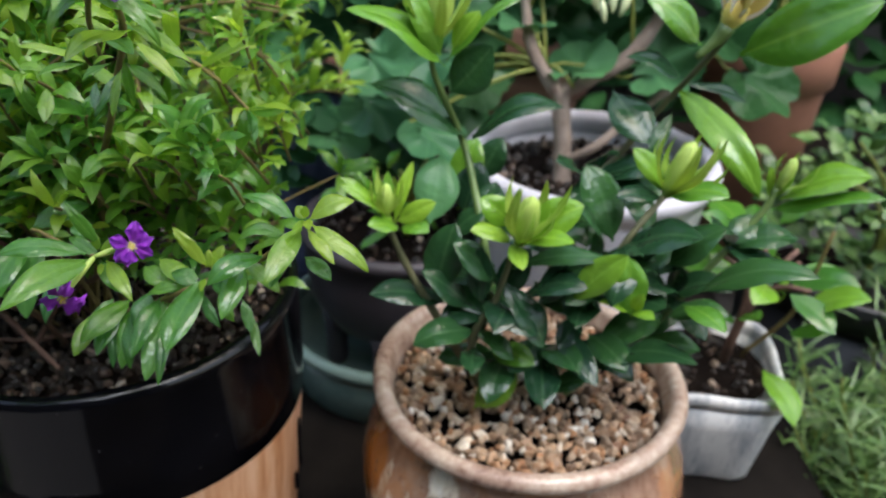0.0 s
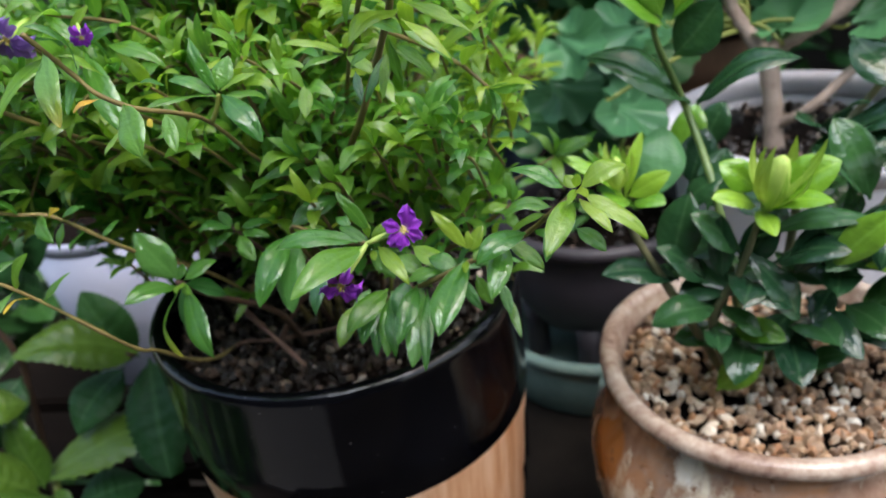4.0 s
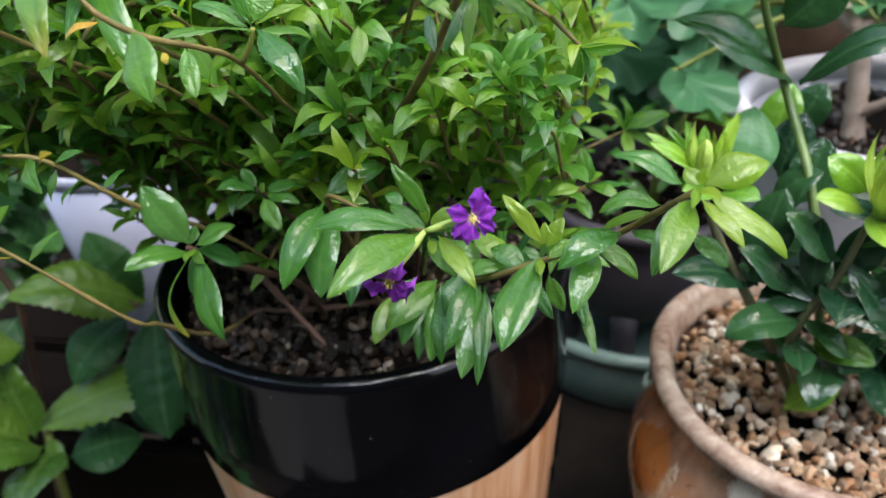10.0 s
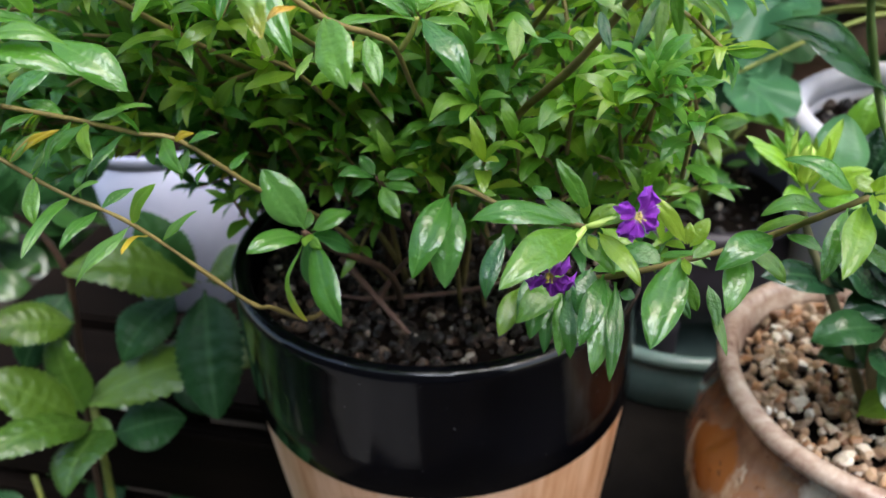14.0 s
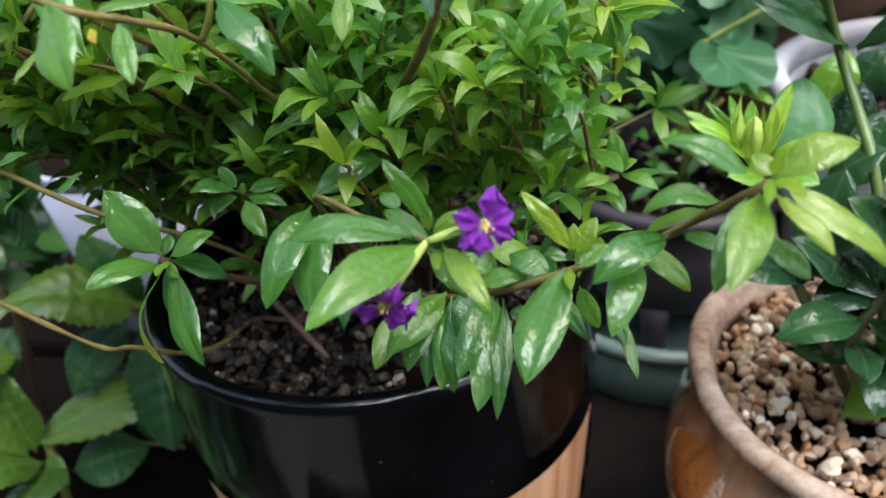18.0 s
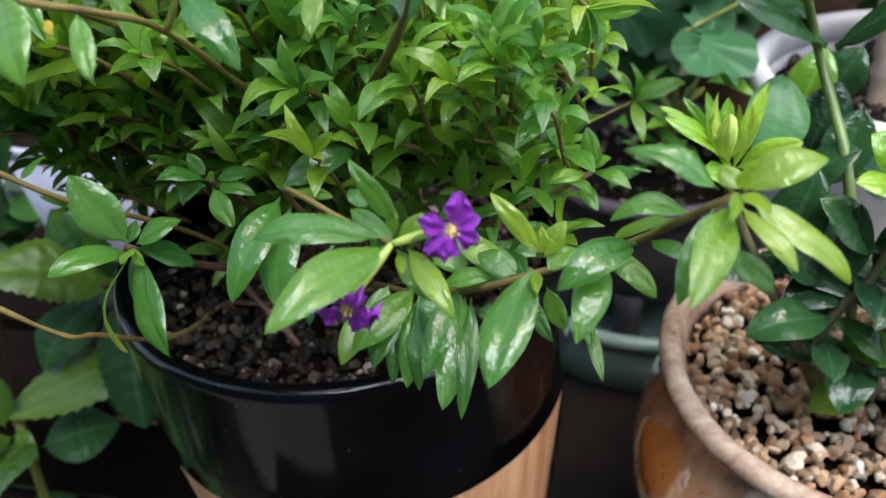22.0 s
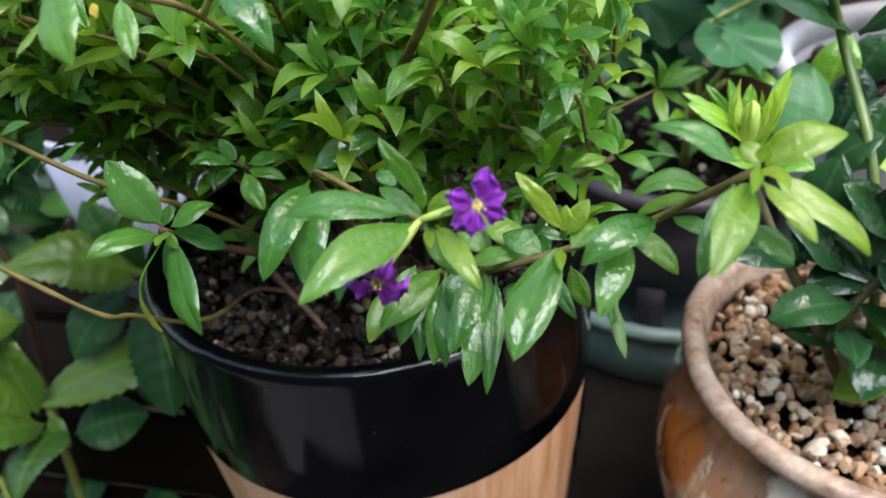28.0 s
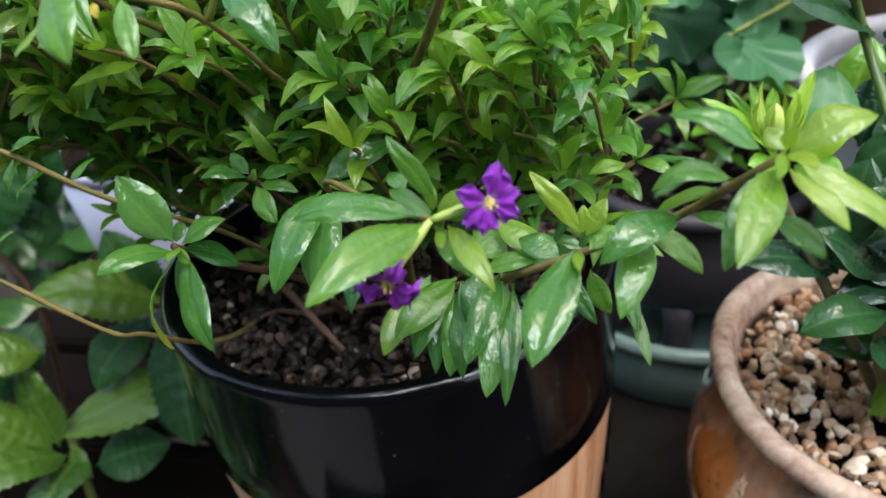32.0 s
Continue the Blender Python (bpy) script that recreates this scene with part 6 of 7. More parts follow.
# ---- gardenia ----
gardenia = thing("gardenia", (*GC, 0.115), "young gardenia with dark glossy leaves and lime-green buds", "plant")
gl = Foliage(gardenia, 21)
GB = Vector((0.042, 0.262, 0.117))
G_LEFT = spline([GB + Vector((-0.008, -0.006, 0)), (0.024, 0.246, 0.17), (0.0180, 0.256, 0.202), (0.0113, 0.2780, 0.223), (-0.0007, 0.2680, 0.2533), (0.0, 0.2690, 0.266)])
G_SIDE = spline([GB + Vector((-0.014, -0.008, 0)), (0.006, 0.240, 0.165), (-0.008, 0.239, 0.192), (-0.0145, 0.2382, 0.208)])
G_MID = spline([GB + Vector((-0.012, -0.012, 0)), (0.016, 0.236, 0.160), (0.0235, 0.2345, 0.182), (0.0287, 0.2334, 0.205)])
G_TALL = spline([GB, (0.0480, 0.272, 0.165), (0.0543, 0.28, 0.201), (0.0703, 0.29, 0.2115), (0.0865, 0.29, 0.2354), (0.0980, 0.276, 0.262), (0.1031, 0.27, 0.277)])
G_RIGHT = spline([GB + Vector((0.012, -0.004, 0)), (0.0680, 0.252, 0.140), (0.0851, 0.25, 0.1611), (0.0986, 0.25, 0.182), (0.1185, 0.255, 0.2083), (0.123, 0.257, 0.2180)])
G_BUD = spline([GB + Vector((0.006, -0.008, 0)), (0.058, 0.250, 0.165), (0.0664, 0.24, 0.2011), (0.0800, 0.247, 0.2180)])
for line, mat in ((G_LEFT, GARDENIA_GREEN), (G_MID, GARDENIA_STEM), (G_TALL, GARDENIA_STEM), (G_RIGHT, GARDENIA_GREEN), (G_BUD, GARDENIA_STEM), (G_SIDE, GARDENIA_STEM)):
    stem(line, 0.0018, 0.001, mat, gardenia, rough=0.2, sides=9)


def gspray(node, tips, mat, up=(0, -0.4, 1)):
    for t in tips:
        gl.leaf(node, t[:3], mat, "gardenia", up=up, wide=t[3] if len(t) > 3 else 1.0)


def bud(at, d, length, parent, seed, sepals=5):
    """A twisted lime bud in a ring of narrow sepals."""
    rng = random.Random(seed)
    at, d = Vector(at), Vector(d).normalized()
    rot = d.to_track_quat("Z", "Y").to_matrix().to_4x4()
    prof = [(0.0, 0.0), (0.08, 0.02), (0.12, 0.2), (0.18, 0.5), (0.165, 0.72), (0.12, 0.9), (0.03, 0.99), (0.0, 1.0)]
    seg, vs, fs = 20, [], []
    for i in range(seg):
        for r, z in prof:
            a = 2 * math.pi * i / seg + z * 1.3
            k = 1 + 0.1 * math.cos(5 * 2 * math.pi * i / seg)
            vs.append((r * k * math.cos(a), r * k * math.sin(a), z))
    n = len(prof)
    for i in range(seg):
        for j in range(n - 1):
            a, b = i * n + j, ((i + 1) % seg) * n + j
            fs.append((a, b, b + 1, a + 1))
    b = part("bud", mesh_from("bud", vs, fs), BUD_GREEN, parent, "lime-green pointed flower bud", m=Matrix.Translation(at) @ rot @ Matrix.Diagonal((length, length, length, 1)))
    for k in range(sepals):
        a = 2 * math.pi * k / sepals + rng.uniform(-0.3, 0.3)
        o = (d + (rot.to_3x3() @ Vector((math.cos(a), math.sin(a), 0))) * rng.uniform(0.25, 0.5)).normalized()
        le = length * rng.uniform(0.9, 1.5)
        part("sepal", shared_leaf("narrow", k % 4, SEPAL), SEPAL, b, m=leaf_pose(at, at + o * le, up=-o.cross(d).cross(o) if o.cross(d).length > 1e-3 else (0, 0, 1), wide=0.75))


bud((0.0297, 0.2320, 0.206), (0.12, -0.25, 1), 0.021, gardenia, 1, 9)
bud((0.0, 0.2690, 0.262), (0.05, 0.0, 1), 0.026, gardenia, 2, 6)
bud((0.0810, 0.2475, 0.2180), (0.25, -0.1, 1), 0.022, gardenia, 3, 8)
bud((0.1235, 0.2572, 0.2175), (0.25, -0.1, 1), 0.013, gardenia, 4, 3)


def gleaf(base, tip, width, arch, mat, face):
    LEAF_NO[0] += 1
    gl.formed(base, tip, width, arch, mat, face, 300 + LEAF_NO[0], full=0.66, skew=1.05, edge=0.12, quilt=0.01)


bud((-0.0150, 0.2382, 0.212), (-0.02, -0.05, 1), 0.0125, gardenia, 6, 8)
# the tall shoot with its bud
gleaf((0.0033, 0.2674, 0.2554), (-0.0290, 0.2617, 0.2752), 0.0185, 0.12, GARDENIA_YOUNG, "u")
gleaf((0.0037, 0.2677, 0.2565), (0.0277, 0.2649, 0.2799), 0.0079, 0.1, GARDENIA_YOUNG, "u")
gleaf((0.0052, 0.2685, 0.2456), (0.0190, 0.2649, 0.2635), 0.0183, 0.02, GARDENIA_DARK, "l")
gleaf((0.0017, 0.2674, 0.2588), (-0.0100, 0.2664, 0.2811), 0.0118, 0.1, GARDENIA_YOUNG, "l")
gleaf((0.0055, 0.2678, 0.2608), (0.0143, 0.2669, 0.2745), 0.0091, 0.08, GARDENIA_LIME, "l")
gleaf((0.0121, 0.2769, 0.2256), (-0.0242, 0.2797, 0.2445), 0.0210, 0.14, GARDENIA_DARK, "u")
gleaf((0.0144, 0.2769, 0.2257), (0.0458, 0.2686, 0.2417), 0.0163, 0.18, GARDENIA_DARK, "u")
# round the middle bud
gleaf((0.0278, 0.2377, 0.2100), (0.0162, 0.2391, 0.2196), 0.0115, 0.08, GARDENIA_LIME, "l")
gleaf((0.0274, 0.2355, 0.2057), (0.0129, 0.2307, 0.2115), 0.0103, 0.1, GARDENIA_LIME, "u")
gleaf((0.0311, 0.2365, 0.2086), (0.0496, 0.2309, 0.2216), 0.0152, 0.08, GARDENIA_LIME, "l")
gleaf((0.0293, 0.2349, 0.2051), (0.0460, 0.2204, 0.2132), 0.0102, 0.1, GARDENIA_LIME, "u")
gleaf((0.0283, 0.2349, 0.2050), (0.0300, 0.2197, 0.2031), 0.0075, 0.08, GARDENIA_LIME, "c")
gleaf((0.0259, 0.2374, 0.1927), (0.0628, 0.2248, 0.2032), 0.0096, 0.14, GARDENIA_DARK, "u")
gleaf((0.0482, 0.2245, 0.1891), (0.0637, 0.2209, 0.2093), 0.0122, 0.05, GARDENIA_YOUNG, "l")
gleaf((0.0182, 0.2346, 0.1796), (0.0174, 0.2369, 0.2024), 0.0099, 0.05, GARDENIA_DARK, "l")
gleaf((0.0238, 0.2370, 0.1878), (0.0073, 0.2359, 0.2038), 0.0139, 0.1, GARDENIA_DARK, "u")
gleaf((0.0338, 0.2341, 0.1852), (0.0522, 0.2210, 0.1964), 0.0138, 0.14, GARDENIA_DARK, "u")
gleaf((0.0243, 0.2382, 0.1822), (0.0346, 0.2370, 0.2018), 0.0131, 0.08, GARDENIA_DARK, "l")
gleaf((0.0397, 0.2314, 0.1824), (0.0457, 0.2320, 0.2006), 0.0118, 0.08, GARDENIA_DARK, "l")
# round the small bud
gleaf((-0.0121, 0.2391, 0.2080), (-0.0304, 0.2355, 0.2243), 0.0076, 0.1, GARDENIA_LIME, "u")
gleaf((-0.0118, 0.2398, 0.2094), (0.0015, 0.2369, 0.2185), 0.0084, 0.08, GARDENIA_LIME, "l")
gleaf((-0.0125, 0.2395, 0.2088), (-0.0065, 0.2461, 0.2291), 0.0050, 0.05, GARDENIA_LIME, "l")
gleaf((-0.0112, 0.2390, 0.2077), (-0.0210, 0.2305, 0.2123), 0.0081, 0.1, GARDENIA_LIME, "u")
gleaf((-0.0098, 0.2392, 0.2080), (-0.0005, 0.2306, 0.2107), 0.0090, 0.1, GARDENIA_YOUNG, "u")
gleaf((0.0021, 0.2396, 0.1806), (0.0084, 0.2445, 0.2071), 0.0168, 0.06, GARDENIA_DARK, "l")
gleaf((0.0053, 0.2421, 0.1754), (-0.0213, 0.2341, 0.1829), 0.0139, 0.12, GARDENIA_DARK, "u")
gleaf((0.0145, 0.2397, 0.1761), (-0.0031, 0.2378, 0.1910), 0.0143, 0.1, GARDENIA_DARK, "u")
# round the third bud
gleaf((0.0652, 0.2479, 0.1994), (0.0539, 0.2582, 0.2244), 0.0181, 0.08, GARDENIA_DARK, "l")
gleaf((0.0811, 0.2470, 0.2182), (0.0974, 0.2336, 0.2249), 0.0156, 0.1, GARDENIA_YOUNG, "u")
gleaf((0.0803, 0.2479, 0.2195), (0.0680, 0.2520, 0.2338), 0.0093, 0.06, GARDENIA_YOUNG, "l")
gleaf((0.0793, 0.2473, 0.2176), (0.0624, 0.2427, 0.2193), 0.0094, 0.1, GARDENIA_DARK, "u")
gleaf((0.0670, 0.2419, 0.2000), (0.0890, 0.2261, 0.2129), 0.0211, 0.1, GARDENIA_DARK, "u")
gleaf((0.0702, 0.2428, 0.1927), (0.0788, 0.2403, 0.2102), 0.0122, 0.1, GARDENIA_DARK, "l")
gleaf((0.0816, 0.2349, 0.1978), (0.0982, 0.2308, 0.2151), 0.0165, 0.1, GARDENIA_DARK, "u")
gleaf((0.0695, 0.2245, 0.1828), (0.0657, 0.2274, 0.2050), 0.0129, 0.05, GARDENIA_YOUNG, "l")
gleaf((0.0692, 0.2257, 0.1844), (0.0574, 0.2229, 0.1900), 0.0060, 0.08, GARDENIA_LIME, "u")
gleaf((0.0692, 0.2257, 0.1844), (0.0746, 0.2162, 0.1878), 0.0060, 0.08, GARDENIA_LIME, "u")
gleaf((0.0695, 0.2256, 0.1844), (0.0713, 0.2216, 0.1944), 0.0051, 0.08, GARDENIA_LIME, "l")
gleaf((0.0889, 0.2312, 0.1842), (0.0977, 0.2128, 0.1851), 0.0119, 0.1, GARDENIA_YOUNG, "u")
# under the bloom
gleaf((0.0686, 0.2955, 0.2397), (0.0802, 0.2744, 0.2259), 0.0187, 0.08, GARDENIA_DARK, "c")
gleaf((0.0901, 0.2878, 0.2439), (0.1150, 0.2507, 0.2171), 0.0145, 0.12, GARDENIA_YOUNG, "c")
gleaf((0.1093, 0.2820, 0.2585), (0.1426, 0.2589, 0.2836), 0.0268, 0.08, GARDENIA_YOUNG, "c")
gleaf((0.0971, 0.2900, 0.2596), (0.0737, 0.2914, 0.2777), 0.0155, 0.1, GARDENIA_YOUNG, "l")
gleaf((0.0928, 0.2890, 0.2470), (0.0700, 0.2871, 0.2554), 0.0146, 0.1, GARDENIA_DARK, "u")
gleaf((0.0955, 0.2896, 0.2448), (0.1192, 0.2920, 0.2380), 0.0082, 0.06, GARDENIA_DARK, "u")
gleaf((0.0911, 0.2895, 0.2335), (0.0806, 0.2756, 0.2181), 0.0076, 0.08, GARDENIA_DARK, "c")
# the green shoot and the low leaves
gleaf((0.1258, 0.2583, 0.2133), (0.1479, 0.2424, 0.2293), 0.0186, 0.12, GARDENIA_YOUNG, "u")
gleaf((0.1235, 0.2574, 0.2091), (0.1497, 0.2356, 0.2251), 0.0103, 0.06, GARDENIA_YOUNG, "u")
gleaf((0.1222, 0.2587, 0.2130), (0.1215, 0.2618, 0.2245), 0.0035, 0.04, GARDENIA_LIME, "l")
gleaf((0.1240, 0.2582, 0.2138), (0.1269, 0.2571, 0.2280), 0.0053, 0.05, GARDENIA_LIME, "l")
gleaf((0.1208, 0.2572, 0.2062), (0.1075, 0.2498, 0.1992), 0.0130, 0.1, GARDENIA_DARK, "u")
gleaf((0.0952, 0.2420, 0.1815), (0.1281, 0.2212, 0.2022), 0.0159, 0.14, GARDENIA_DARK, "u")
gleaf((0.0672, 0.2376, 0.1559), (0.0935, 0.2178, 0.1679), 0.0140, 0.14, GARDENIA_DARK, "u")
gleaf((0.0486, 0.2473, 0.1632), (0.0606, 0.2216, 0.1548), 0.0123, 0.06, GARDENIA_DARK, "c")
gleaf((0.0239, 0.2437, 0.1531), (0.0394, 0.2321, 0.1556), 0.0126, 0.1, GARDENIA_YOUNG, "u")
gleaf((0.0185, 0.2379, 0.1294), (0.0345, 0.2413, 0.1450), 0.0138, 0.04, GARDENIA_YOUNG, "l")
gleaf((0.0464, 0.2367, 0.1403), (0.0599, 0.2328, 0.1489), 0.0103, 0.1, GARDENIA_DARK, "u")
gleaf((0.0864, 0.2382, 0.1744), (0.1030, 0.2251, 0.1840), 0.0114, 0.14, GARDENIA_DARK, "u")
gleaf((0.0436, 0.2455, 0.1577), (0.0302, 0.2326, 0.1512), 0.0127, 0.1, GARDENIA_DARK, "u")
gleaf((0.0600, 0.2439, 0.1620), (0.0715, 0.2244, 0.1590), 0.0141, 0.1, GARDENIA_DARK, "u")
gleaf((-0.0151, 0.2423, 0.2106), (-0.0317, 0.2446, 0.2232), 0.0042, 0.06, GARDENIA_YOUNG, "u")
gleaf((-0.0151, 0.2425, 0.2110), (-0.0257, 0.2469, 0.2246), 0.0033, 0.06, GARDENIA_YOUNG, "l")
gleaf((-0.0149, 0.2426, 0.2112), (-0.0202, 0.2480, 0.2257), 0.0033, 0.05, GARDENIA_YOUNG, "l")
gleaf((-0.0146, 0.2426, 0.2113), (-0.0151, 0.2459, 0.2251), 0.0048, 0.05, GARDENIA_YOUNG, "l")
gleaf((-0.0142, 0.2424, 0.2110), (-0.0102, 0.2434, 0.2213), 0.0042, 0.06, GARDENIA_YOUNG, "l")
gleaf((-0.0006, 0.2614, 0.1974), (0.0027, 0.2782, 0.2177), 0.0193, 0.04, PELARGONIUM, "l")
gleaf((0.0120, 0.2719, 0.1966), (0.0182, 0.2791, 0.2154), 0.0160, 0.06, GARDENIA_DARK, "l")
gleaf((0.0077, 0.2600, 0.1941), (0.0210, 0.2570, 0.2063), 0.0140, 0.1, GARDENIA_DARK, "u")
gleaf((0.0175, 0.2663, 0.1891), (0.0245, 0.2746, 0.2093), 0.0160, 0.05, GARDENIA_DARK, "l")
gleaf((0.0097, 0.2858, 0.1958), (0.0173, 0.2970, 0.2183), 0.0158, 0.05, GARDENIA_YOUNG, "l")
gleaf((0.0188, 0.2950, 0.2007), (0.0280, 0.2993, 0.2174), 0.0146, 0.05, GARDENIA_DARK, "l")
gleaf((0.0141, 0.2535, 0.1765), (0.0239, 0.2506, 0.1864), 0.0143, 0.1, GARDENIA_DARK, "u")
rngg = random.Random(31)
for line in (G_MID, G_BUD, G_TALL, G_RIGHT):
    for i in range(4, min(len(line), 15), 2):
        for s in (0, 1):
            d = rand_dir(rngg, 0.5)
            d.y -= 0.15
            tip = Vector(line[i]) + d.normalized() * rngg.uniform(0.018, 0.032)
            if tip.z > 0.152 and tip.z < 0.2:
                gl.leaf(line[i], tip, GARDENIA_DARK, "gardenia")
# low leaves over the gravel
for at, tips in (((0.03, 0.25, 0.146), ((0.004, 0.245, 0.148), (0.022, 0.226, 0.142))),
                 ((0.044, 0.25, 0.15), ((0.042, 0.219, 0.146), (0.054, 0.224, 0.158))),
                 ((0.056, 0.25, 0.152), ((0.078, 0.236, 0.146), (0.074, 0.226, 0.162))),
                 ((0.03, 0.247, 0.17), ((0.004, 0.236, 0.172), (0.022, 0.22, 0.178))),
                 ((0.06, 0.252, 0.175), ((0.05, 0.222, 0.18), (0.084, 0.232, 0.182)))):
    gspray(at, tips, GARDENIA_DARK)
for at, tips in (((0.058, 0.248, 0.19), ((0.044, 0.232, 0.205), (0.07, 0.226, 0.206), (0.08, 0.24, 0.196), (0.05, 0.236, 0.218))),
                 ((0.09, 0.252, 0.175), ((0.075, 0.234, 0.188), (0.108, 0.238, 0.186), (0.1, 0.232, 0.168), (0.085, 0.24, 0.202))),
                 ((0.108, 0.253, 0.197), ((0.095, 0.238, 0.212), (0.13, 0.244, 0.204), (0.122, 0.238, 0.188))),
                 ((0.06, 0.282, 0.207), ((0.08, 0.262, 0.21), (0.045, 0.268, 0.222), (0.066, 0.264, 0.226), (0.088, 0.27, 0.222)))):
    gspray(at, tips[:2], GARDENIA_DARK)
    gspray(at, tips[2:], GARDENIA_DARK)
gspray((0.075, 0.262, 0.178), [(0.06, 0.25, 0.19), (0.09, 0.25, 0.186), (0.075, 0.245, 0.172), (0.1, 0.258, 0.19), (0.05, 0.256, 0.178)], GARDENIA_DARK)
gspray((0.072, 0.282, 0.205), [(0.085, 0.268, 0.192), (0.06, 0.27, 0.188), (0.095, 0.275, 0.208), (0.052, 0.27, 0.205)], GARDENIA_DARK)

gl.close()

# the opening white gardenia bloom on its green tube
BLOOM, BLOOM_AXIS = Vector((0.0995, 0.2735, 0.2708)), Vector((0.3477, -0.0473, 0.9364)).normalized()
bloom_turn = Matrix.Translation(BLOOM) @ BLOOM_AXIS.to_track_quat("Z", "Y").to_matrix().to_4x4()
bloom = part("bloom", lathe("bloom", [(0, -0.001), (0.0028, 0), (0.0045, 0.004), (0.004, 0.008), (0, 0.01)], 14), CREAM, gardenia, "half-open white bloom with yellow outer petals", m=bloom_turn)
v, f = tube_arrays(bezier(Vector((0.0909, 0.2735, 0.2591)), Vector((0.0909, 0.2735, 0.2591)).lerp(BLOOM, 0.4), BLOOM - BLOOM_AXIS * 0.006, BLOOM, 6), [0.0013, 0.0014, 0.0016, 0.0019, 0.0023, 0.0028, 0.0031], 9)
part("calyx", mesh_from("calyx", v, f), GARDENIA_GREEN, bloom, "green calyx tube")
for k in range(10):
    a = k * 2.4
    lean = 0.34 if k > 4 else 0.2
    d = (bloom_turn.to_3x3() @ Vector((math.cos(a) * lean, math.sin(a) * lean, 1.0))).normalized()
    out = bloom_turn.to_3x3() @ Vector((math.cos(a), math.sin(a), 0))
    mat = CREAM if k > 4 else PETAL_WHITE
    part("petal", shared_leaf("oval", k % 3, mat), mat, bloom, m=leaf_pose(BLOOM, BLOOM + d * (0.027 - 0.0004 * k), up=-out, wide=1.15))

# ---- pelargonium in the white pot ----
pel = thing("pelargonium", (0.076, 0.416, 0.147), "pelargonium with woody trunk, scalloped leaves and salmon-pink flower", "plant")
pl = Foliage(pel, 41)
stem(spline([(0.074, 0.414, 0.145), (0.0725, 0.417, 0.170), (0.0704, 0.42, 0.1960), (0.085, 0.421, 0.2060), (0.1049, 0.42, 0.22), (0.125, 0.43, 0.255), (0.13, 0.44, 0.31)]), 0.0052, 0.0034, BARK, pel, "trunk", 10, 0.35)
stem(spline([(0.0704, 0.42, 0.1940), (0.062, 0.422, 0.2040), (0.05, 0.43, 0.225), (0.045, 0.445, 0.27)]), 0.0045, 0.003, BARK, pel, "branch", 9, 0.35)
stem(spline([(0.0740, 0.414, 0.16), (0.088, 0.405, 0.172), (0.105, 0.41, 0.186), (0.13, 0.425, 0.2)]), 0.0028, 0.002, BARK, pel, "branch", 8, 0.3)


def scallop(fol, centre, size, mat, rng, joint=None, kind="round", tilt=0.5, single=True):
    """A stalked round leaf whose face looks up and towards the light."""
    c = Vector(centre)
    n = Vector((rng.uniform(-tilt, tilt), -0.55 + rng.uniform(-tilt, tilt), 0.8)).normalized()
    d = Vector((rng.uniform(-1, 1), rng.uniform(-0.6, 0.3), rng.uniform(-0.6, 0.3)))
    d = (d - n * d.dot(n)).normalized()
    fol.leaf(c - d * size * 0.4, c + d * size * 0.6, mat, kind, up=n, single=single)
    if joint is not None:
        q = c - d * size * 0.3
        v, f = tube_arrays(bezier(joint, Vector(joint).lerp(q, 0.4) + Vector((0, 0, 0.01)), q - n * 0.012, q, 6), taper(7, 0.0013, 0.0008), 5)
        part("stalk", mesh_from("stalk", v, f), STEM_GREEN, fol.parent)


rngp = random.Random(3)
for c, s in (((-0.002, 0.425, 0.212), 0.045), ((-0.030, 0.43, 0.208), 0.04), ((-0.002, 0.4056, 0.1775), 0.042), ((0.004, 0.43, 0.205), 0.038), ((-0.036, 0.455, 0.175), 0.045), ((0.078, 0.425, 0.210), 0.044), ((0.047, 0.435, 0.230), 0.034), ((0.032, 0.45, 0.2575), 0.046), ((0.062, 0.455, 0.268), 0.05), ((0.118, 0.42, 0.214), 0.048), ((-0.014, 0.46, 0.245), 0.05)):
    scallop(pl, c, s, PELARGONIUM, rngp, (0.06, 0.425, 0.21))
# upper and outer leaves in a darker tone; the rightmost use the shade-toned leaf
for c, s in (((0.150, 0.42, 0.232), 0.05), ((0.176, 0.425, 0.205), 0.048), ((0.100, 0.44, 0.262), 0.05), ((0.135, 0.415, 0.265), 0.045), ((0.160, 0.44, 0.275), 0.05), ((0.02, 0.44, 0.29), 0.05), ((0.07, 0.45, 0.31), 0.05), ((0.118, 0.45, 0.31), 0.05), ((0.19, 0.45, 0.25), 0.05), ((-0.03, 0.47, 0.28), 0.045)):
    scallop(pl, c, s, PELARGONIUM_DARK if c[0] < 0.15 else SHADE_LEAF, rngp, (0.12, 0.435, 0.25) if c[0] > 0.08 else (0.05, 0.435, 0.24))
pl.close()

